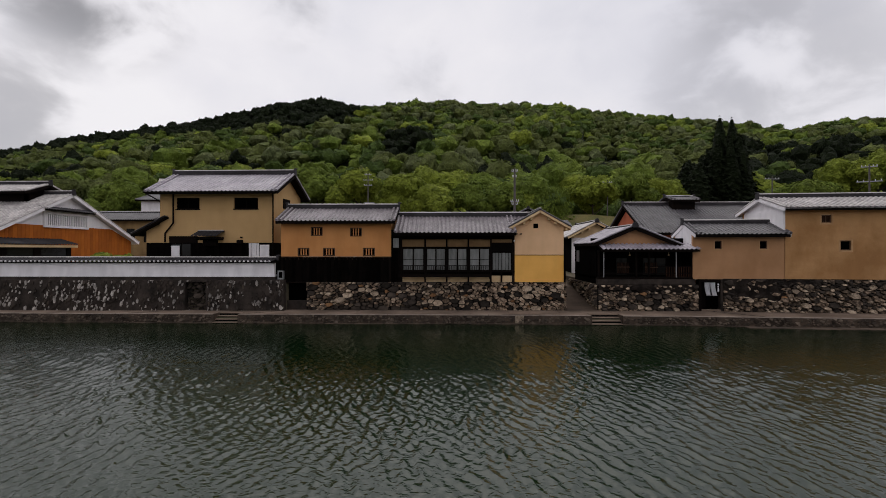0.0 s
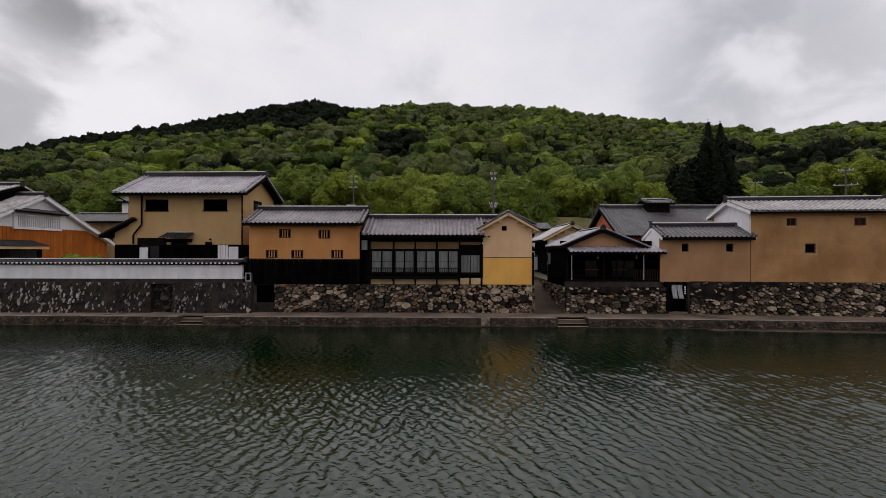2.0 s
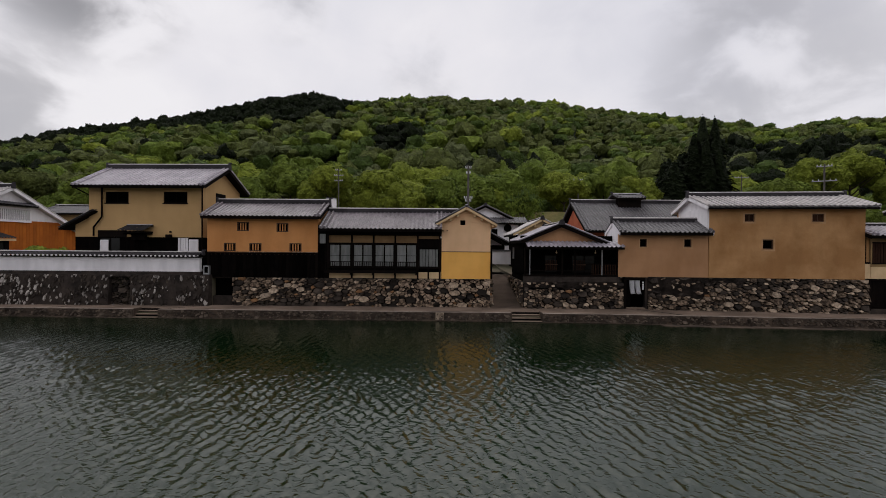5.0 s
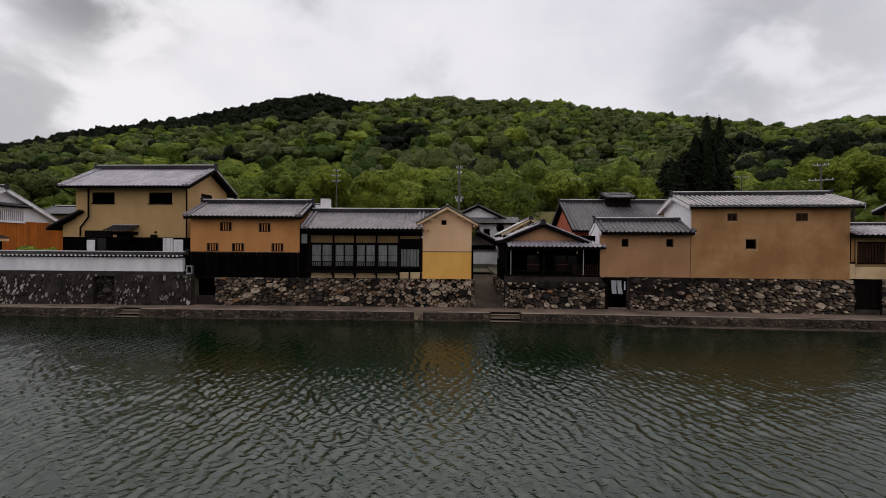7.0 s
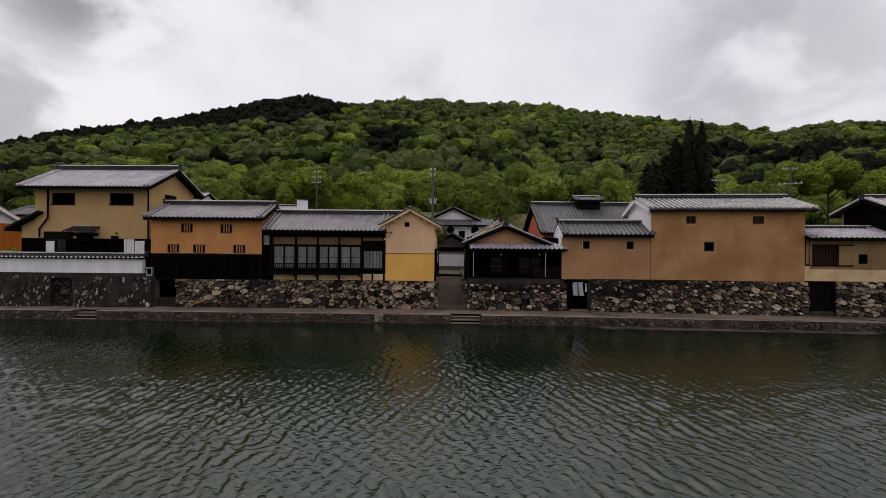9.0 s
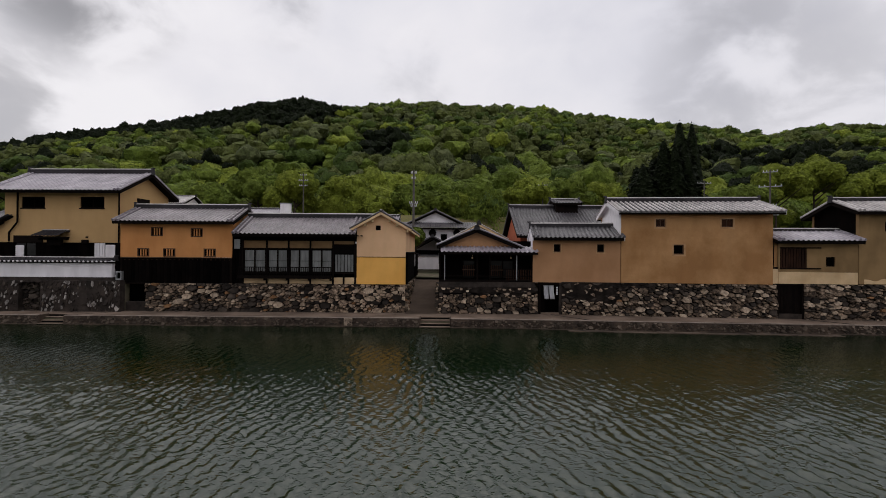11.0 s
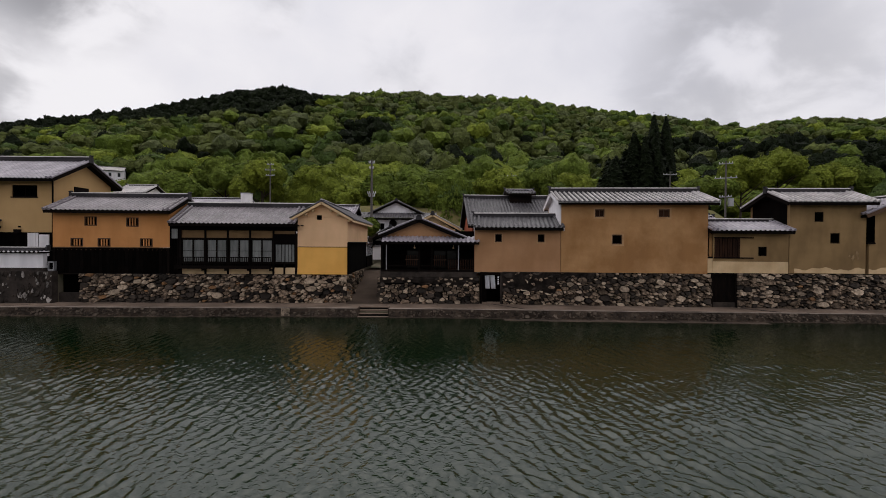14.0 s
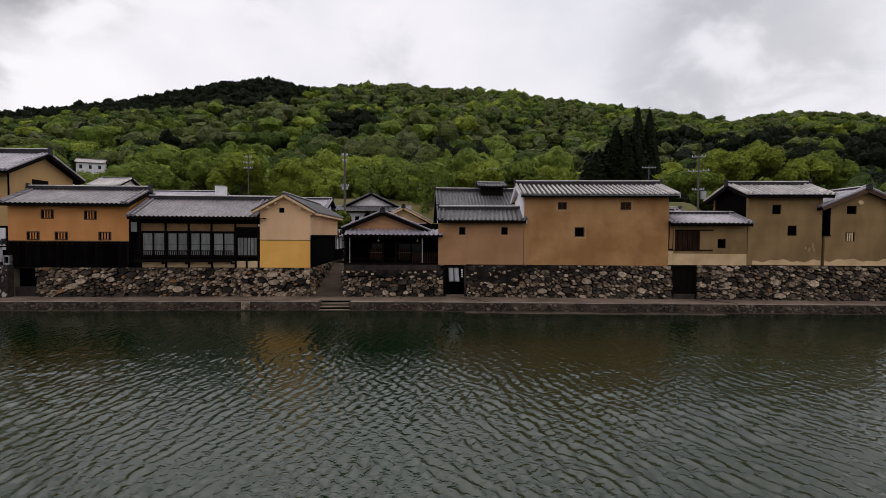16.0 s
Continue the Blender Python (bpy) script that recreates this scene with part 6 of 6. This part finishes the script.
def house_back_large():
    t = sub("house", pose(16.3, 38.2, YARD), "large house with red plaster end wall and grey tiled roof", "house")
    w, d = 11.5, 8.0
    shell(t, w, d, YARD, 5.9, M_RED, gable=(3.8, 8.1))
    gable_roof(t, -0.35, w + 0.4, (-0.9, 5.75), (3.8, 8.35), (8.6, 5.8), M_TILE_D, h=0.26)
    # smoke vent on the ridge
    gable_roof(t, 3.35, 5.75, (2.6, 8.72), (3.8, 9.08), (5.0, 8.72), M_TILE_D, h=0.1)
    part("smoke_vent_wall", cbox(3.6, 5.5, 2.9, 4.7, 7.7, 8.72), M_DARK, t)


def house_back_far():
    t = sub("house", pose(5.6, 52.0, 2.75), "white plastered two-storey house with dark tiled roofs", "house")
    w, d = 7.2, 8.0
    W = [(0.9, 1.35, 5.2, 6.5), (1.9, 2.35, 5.2, 6.5), (4.2, 4.9, 5.6, 6.4)]
    shell(t, w, d, 2.75, 7.1, M_WHITE, W)
    for a in W:
        window(t, *a, pane=M_VOID, label="tall dark window")
    part("gable_wall", prism(BM(), [(0.9, 7.6), (6.3, 7.6), (3.6, 8.9)], 0.9, 1.1), M_WHITE, t, "grey slatted gable")
    gable_roof(t, 0.5, d, (-6.7, 7.5), (-3.6, 9.0), (-0.5, 7.5), M_TILE_D, m=TURN90, h=0.12)
    tiles("lower_roof_tiles", t, Matrix.Identity(4), (-0.9, -0.9, 7.0), (w + 1.8, 0, 0), (0, 2.0, 0.7), M_TILE_D)
    part("lower_roof", cbox(-0.9, w + 0.9, -0.9, d + 0.5, 6.9, 7.02), M_DARK, t)
    for x in (3.3, 6.0):
        bm = BM()
        bmesh.ops.create_cone(bm, cap_ends=True, segments=14, radius1=0.42, radius2=0.42, depth=0.2, matrix=Matrix.Translation((x, -0.12, 6.5)) @ Matrix.Rotation(radians(90), 4, "X"))
        part("round_vent", bm, M_DARK, t)
    # porch
    part("porch_wall", cbox(1.2, 5.2, -4.0, -3.8, 2.75, 4.6), M_BLACK, t)
    gable_roof(t, -5.0, -0.2, (-5.6, 4.7), (-3.4, 5.9), (-1.2, 4.7), M_TILE_D, m=TURN90, h=0.1)
    part("garden_wall", cbox(-0.5, 6.0, -6.5, -6.2, 2.75, 4.0), M_WHITE, t)
    part("garden_wall_cap", cbox(-0.6, 6.1, -6.6, -6.1, 4.0, 4.15), M_TILE_D, t)


def simple_house(x, y, z, w, d, h, rise, wallm, tile, label, n=3, rot=0.0):
    t = sub("house", pose(x, y, z, 0, 0, rot), label, "house")
    W = [(w * (i + 0.5) / n - 0.5, w * (i + 0.5) / n + 0.5, z + h * 0.5, z + h * 0.8) for i in range(n)]
    shell(t, w, d, z, z + h, wallm, W, gable=(d / 2, z + h + rise * 0.9))
    for a in W:
        window(t, *a, label="dark window")
    gable_roof(t, -0.4, w + 0.4, (-0.6, z + h - 0.1), (d / 2, z + h + rise), (d + 0.6, z + h - 0.1), tile, h=0.15)


house_back_large()
house_back_far()
simple_house(HOUSE[0] - 3, HOUSE[1], hill(HOUSE[0] - 3, HOUSE[1]) + 0.3, 9.5, 6, 5.2, 1.7, M_WHITE, M_TILE_L, "white hillside house with pale roof", 3, 24)
simple_house(-40.7, 62, 2.9, 8, 6, 8.2, 1.0, M_WHITE, M_TILE_D, "tall pale house behind the gardens", 4)
simple_house(-41, 53, 2.7, 8, 5, 5.2, 0.9, M_OLIVE, M_TILE_D, "low house with grey tiled roof behind the gardens", 4)
simple_house(-19.6, 58, 3.0, 9.4, 6, 5.7, 1.0, M_WHITE, M_TILE, "low grey-roofed house behind the row", 4)
tank = sub("roof_box", pose(-10.2, 58.6, 9.0), "white box on the end of a grey roof", "tank")
part("case", cbox(0, 1.1, 0, 1.0, 8.6, 10.3, 0.03), M_WHITE, tank)
part("lid", cbox(-0.05, 1.15, -0.05, 1.05, 10.302, 10.38), M_METAL, tank)
simple_house(-32.6, 71, 3.6, 3.7, 5, 7.9, 1.2, M_WHITE, M_TILE_L, "pale house with a light roof behind the row", 3)
simple_house(-3.5, 47, 2.6, 8.5, 6, 4.3, 1.2, M_WHITE, M_TILE, "low tiled house behind the row", 3)
simple_house(28.6, 33.0, YARD, 5.0, 5, 3.1, 0.9, M_OLIVE, M_TILE, "low tiled house behind the gatehouse", 2, -5.5)
simple_house(33.0, 46, 2.5, 9, 6, 3.6, 1.3, M_WHITE, M_TILE_D, "tiled house behind the storehouses", 3)


# ---- walls under and before the houses ----
def garden_wall():
    t = sub("garden_wall", pose(-45, 29.25, 2.55), "long white plastered garden wall with dark tile coping", "wall")
    w = 34.4
    part("plaster", cbox(0, w, 0.0, 0.3, 2.88, 3.62), M_WHITE, t)
    part("base_course", cbox(0, w + 0.05, -0.06, 0.36, 2.55, 2.74), M_SLAB, t, "dark stone base course")
    part("base_course", cbox(0, w + 0.03, -0.03, 0.33, 2.742, 2.876), M_WHITE, t)
    part("coping", cbox(-0.0, w + 0.1, -0.16, 0.46, 3.62, 3.70), M_DARK, t)
    for s in (1, -1):
        og = (0, -0.22, 3.70) if s == 1 else (w + 0.1, 0.52, 3.70)
        tiles("coping_tiles", t, Matrix.Identity(4), og, (s * (w + 0.1), 0, 0), (0, s * 0.37, 0.16), M_RIDGE, e=0.2)
    me = mesh_of(rod(BM(), (0, -0.31, 3.73 - 2.55), (0, -0.24, 3.73 - 2.55), 0.055, seg=8), "eave_disc")
    me.materials.append(M_WHITE)
    for i in range(127):
        ob = new("eave_disc", me)
        ob.parent = t
        ob.matrix_basis = pose(0.2 + i * 0.27, 0, 0)
    ridge(t, Matrix.Identity(4), 0, w + 0.12, 0.15, 3.86, h=0.1, w=0.2)


garden_wall()
def ruined(u, z):
    """Where the face has kept its mortar and no stone shows."""
    s = math.sin(u * 1.9 + 1.5 * math.sin(z * 2.1)) + math.sin(u * 0.83 + 2.0) + 0.7 * math.sin(u * 4.3 + z * 1.7)
    return 0.70 if s < -0.2 else 0.16


stone_wall("wall_upstream", pose(-45, 28.97, 0), 35.1, WALK - 0.05, 2.55, 0.135, "dark mortared stone wall with pale streaked stones", 21, MORT, holes=[(28.85, 30.2, WALK, 2.42)], gap=0.010, deep=0.05, skip=ruined, sunk=0.0, squash=2.2, batter=0.03, backing=M_SLAB, near=31.0, spread=0.55)
stone_wall("wall_niche", pose(-16.15, 29.42, 0), 1.35, WALK - 0.05, 2.42, 0.34, "dark rubble closing an old gateway", 22, ((M_STONE_D, 1),), batter=0.0, thick=0.2)
stone_wall("wall_middle", pose(-8.6, 29.44, 0), 16.25, WALK - 0.05, YARD, 0.41, "dry-laid river stone wall under the houses", 23, FIELD, batter=0.04, gap=0.012, squash=0.56, spread=0.58, dark=((0, 7.0, 0.5, 0.95, 0.8), (4.0, 6.5, 1.9, 2.4, 0.7)))
stone_wall("wall_veranda", pose(9.72, 29.22, 0), 6.2, WALK - 0.05, 2.28, 0.34, "rubble stone wall under the veranda", 24, GREYS, batter=0.03, gap=0.013, spread=0.42, patch=((0.02, 6.18, 1.84, 2.28),), dark=((2.6, 6.2, 0.5, 1.2, 0.45),))
stone_wall("wall_tan", f2(1.75, -0.06), 12.6, WALK - 0.05, 2.66, 0.40, "rubble stone wall of pale and dark stones", 25, GREYS, batter=0.04, gap=0.013, squash=0.56, spread=0.58, patch=((0.0, 3.3, 1.42, 2.66), (3.3, 5.4, 2.2, 2.66)), dark=((5.4, 9.0, 2.1, 2.7, 0.6),))
stone_wall("wall_downstream", f2(15.85, -0.06), 16.0, WALK - 0.05, 2.72, 0.41, "rubble stone wall of grey stones", 26, GREYS, batter=0.04, gap=0.012, squash=0.56, spread=0.58)
SIDE = pose(7.68, 29.5, 0, 0, 0, 90)
stone_wall("wall_alley", SIDE, 6.5, WALK - 0.05, 2.4, 0.34, "stone retaining wall beside the alley", 27, FIELD, batter=0.0, thick=0.3)
stone_wall("wall_alley", pose(9.74, 36.0, 0, 0, 0, -90), 6.6, WALK - 0.05, 2.26, 0.34, "stone retaining wall beside the alley", 28, GREYS, batter=0.0, thick=0.2)


def openings():
    # dark undercroft below the orange house, its back coloured black in place of shade
    solo("wall_undercroft", wall(BM(), -9.9, -8.6, WALK - 0.05, YARD, 29.85, 29.98), M_VOID, "back of an undercroft, coloured black for its shade", "wall", kind="structure")
    solo("wall_undercroft", cbox(-9.88, -8.62, 29.5, 29.84, WALK, 1.22, 0.02), M_SLAB, "low grey wall across the undercroft", "wall", kind="structure")
    solo("wall_undercroft", cbox(-9.88, -8.62, 29.45, 29.84, 2.34, 2.4), M_DARK, "dark lintel of the undercroft", "beam", kind="structure")
    # doorway with a cloth curtain
    d = thing("door_1", f2(0.36, 0.0, WALK), "dark doorway in the stone wall with wooden jambs", "door", kind="structure")
    # black back sheet paints the unlit room behind the doorway
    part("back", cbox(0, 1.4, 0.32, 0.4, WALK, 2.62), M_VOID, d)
    part("jamb", cbox(0.0, 0.14, -0.02, 0.3, WALK, 2.62), M_DARK, d)
    part("jamb", cbox(1.26, 1.40, -0.02, 0.3, WALK, 2.62), M_SLAB, d)
    part("lintel", cbox(0.14, 1.26, 0.0, 0.3, 2.46, 2.62), M_DARK, d)
    part("threshold", cbox(0.14, 1.26, -0.05, 0.3, WALK, WALK + 0.1), M_CONC, d)
    part("board", cbox(0.16, 0.42, 0.1, 0.14, WALK + 0.1, 2.46), M_BLACK, d)
    part("sign_board", cbox(1.02, 1.25, 0.02, 0.06, 1.75, 2.46), M_BLACK, d, "dark hanging sign with white marks")
    for z in (2.3, 2.16, 2.02, 1.9):
        part("sign_mark", cbox(1.09, 1.18, 0.012, 0.018, z - 0.05, z + 0.05), M_CLOTH, d)
    # the curtain: two lengths of cloth, lifted by the wind
    c = thing("door_curtain", f2(0.36, -0.02, WALK), "white split cloth curtain stirred by the wind", "curtain")
    for a, b, lean in ((0.30, 0.60, 0.03), (0.62, 0.92, 0.07)):
        bm = BM()
        g = [[bm.verts.new((a + (b - a) * i / 6 + lean * (j / 10) ** 1.5, -0.03 - 0.16 * (j / 10) ** 2 + 0.03 * math.sin(i * 1.9 + j * 0.5), 2.44 - 0.84 * j / 10)) for i in range(7)] for j in range(11)]
        for j in range(10):
            for i in range(6):
                bm.faces.new((g[j][i], g[j + 1][i], g[j + 1][i + 1], g[j][i + 1]))
        bmesh.ops.solidify(bm, geom=list(bm.faces), thickness=0.004)
        part("cloth", bm, M_CLOTH, c, smooth=True)
    bm = BM()
    rod(bm, (0.1, -0.03, 2.45), (1.3, -0.03, 2.45), 0.015)
    part("rod", bm, M_DARK, c)
    # boarded door under the gatehouse
    d = thing("door_2", f2(14.36, 0.1, WALK), "brown boarded wooden door in the stone wall", "door", kind="structure")
    part("frame", wall(BM(), 0, 1.48, WALK, 2.72, -0.1, 0.1, [(0.1, 1.38, WALK, 2.6)]), M_DARK, d)
    boards(d, 0.1, 1.38, WALK + 0.3, 2.6, 0.05, M_DARK, 0.16, seed=12)
    part("step", cbox(0.1, 1.38, -0.1, 0.1, WALK, WALK + 0.29), M_STONE_D, d)


openings()


# ---- poles ----
def pole(x, y, z0, z1, arms, label, r=0.13, extra=False, skew=0.0):
    t = sub("utility_pole", pose(x, y, z0), label, "pole")
    part("shaft", rod(BM(), (0, 0, z0), (0, 0, z1), r, r * 0.65, 10), M_POLE, t)
    for z, w in arms:
        # arms run askew to the river, so that one end stands nearer
        arm = cbox(-w, w, -0.06, 0.04, z1 - z, z1 - z + 0.1)
        arm.transform(Matrix.Rotation(skew, 4, "Z"))
        part("crossarm", arm, M_METAL, t)
        for u in (-w * 0.9, -w * 0.45, w * 0.45, w * 0.9):
            e = (u * math.cos(skew), u * math.sin(skew))
            part("insulator", rod(BM(), (*e, z1 - z + 0.1), (*e, z1 - z + 0.26), 0.04, 0.03, 6), M_CLOTH, t, "white porcelain insulator")
    if extra:
        bm = BM()
        rod(bm, (0.6, 0, z1 - 5.0), (0.6, 0, z1 - 4.1), 0.3, seg=12)
        part("transformer", bm, M_METAL, t, "grey cylindrical transformer")


pole(7.04, 47.7, 2.5, 12.7, ((0.35, 0.3), (0.9, 0.22), (3.4, 0.42), (3.7, 0.3)), "concrete utility pole with short crossarms", 0.15)
pole(45.9, 51.5, 2.5, 13.7, ((0.3, 0.7), (1.9, 1.1), (4.0, 0.6)), "concrete utility pole with crossarms and transformer", extra=True, skew=-0.5)
pole(-13.4, 79.3, 4.0, 17.5, ((0.4, 0.55), (1.3, 0.8), (2.2, 0.7)), "utility pole with three crossarms")
pole(26.9, 79.4, 4.0, 16.2, ((0.5, 0.8), (1.4, 0.6)), "utility pole with short crossarms")
pole(53.6, 78.4, 4.0, 16.6, ((0.5, 1.2),), "utility pole with one crossarm")
pole(-19.1, 95.3, 5.0, 19.0, ((0.4, 0.9), (1.2, 0.9)), "utility pole with crossarms")


def shrub(x, y, z, w, h, kind, seed, label):
    rng = np.random.RandomState(seed)
    chunks = []
    for i in range(max(2, int(w / 0.8))):
        at = np.array(((i + 0.5) * w / max(2, int(w / 0.8)) - w / 2, rng.normal(0, 0.15), h * 0.5))
        body = dome(rng, 2, 10)
        chunks.append((np.concatenate((body, sprays(rng, body, 500, 0.07))) * h * rng.uniform(0.6, 0.8) + at, kind))
    ob = new("shrub", tri_mesh("shrub", chunks, LEAF))
    ob.matrix_world = pose(x, y, z)
    tagged(ob, label, "shrub")


shrub(-24.6, 34.5, YARD, 3.4, 1.7, 1, 61, "clipped yellow-green shrub behind the garden wall")
tree(7.5, 41.8, 3.95, 0.62, 0, 62, "small green tree leaning over the alley")


def air_unit():
    t = sub("air_conditioner", pose(-10.42, 29.35, 2.55), "grey outdoor air conditioner unit beside the garden wall", "appliance")
    part("case", wall(BM(), 0, 0.36, 2.57, 3.12, 0.0, 0.3, [(0.05, 0.31, 2.66, 3.04)]), M_METAL, t)
    part("grille", cbox(0.05, 0.31, 0.12, 0.15, 2.66, 3.04), M_VOID, t)
    for x in (0.05, 0.33):
        part("foot", cbox(x, x + 0.05, 0.02, 0.28, 2.55, 2.57), M_DARK, t)


air_unit()
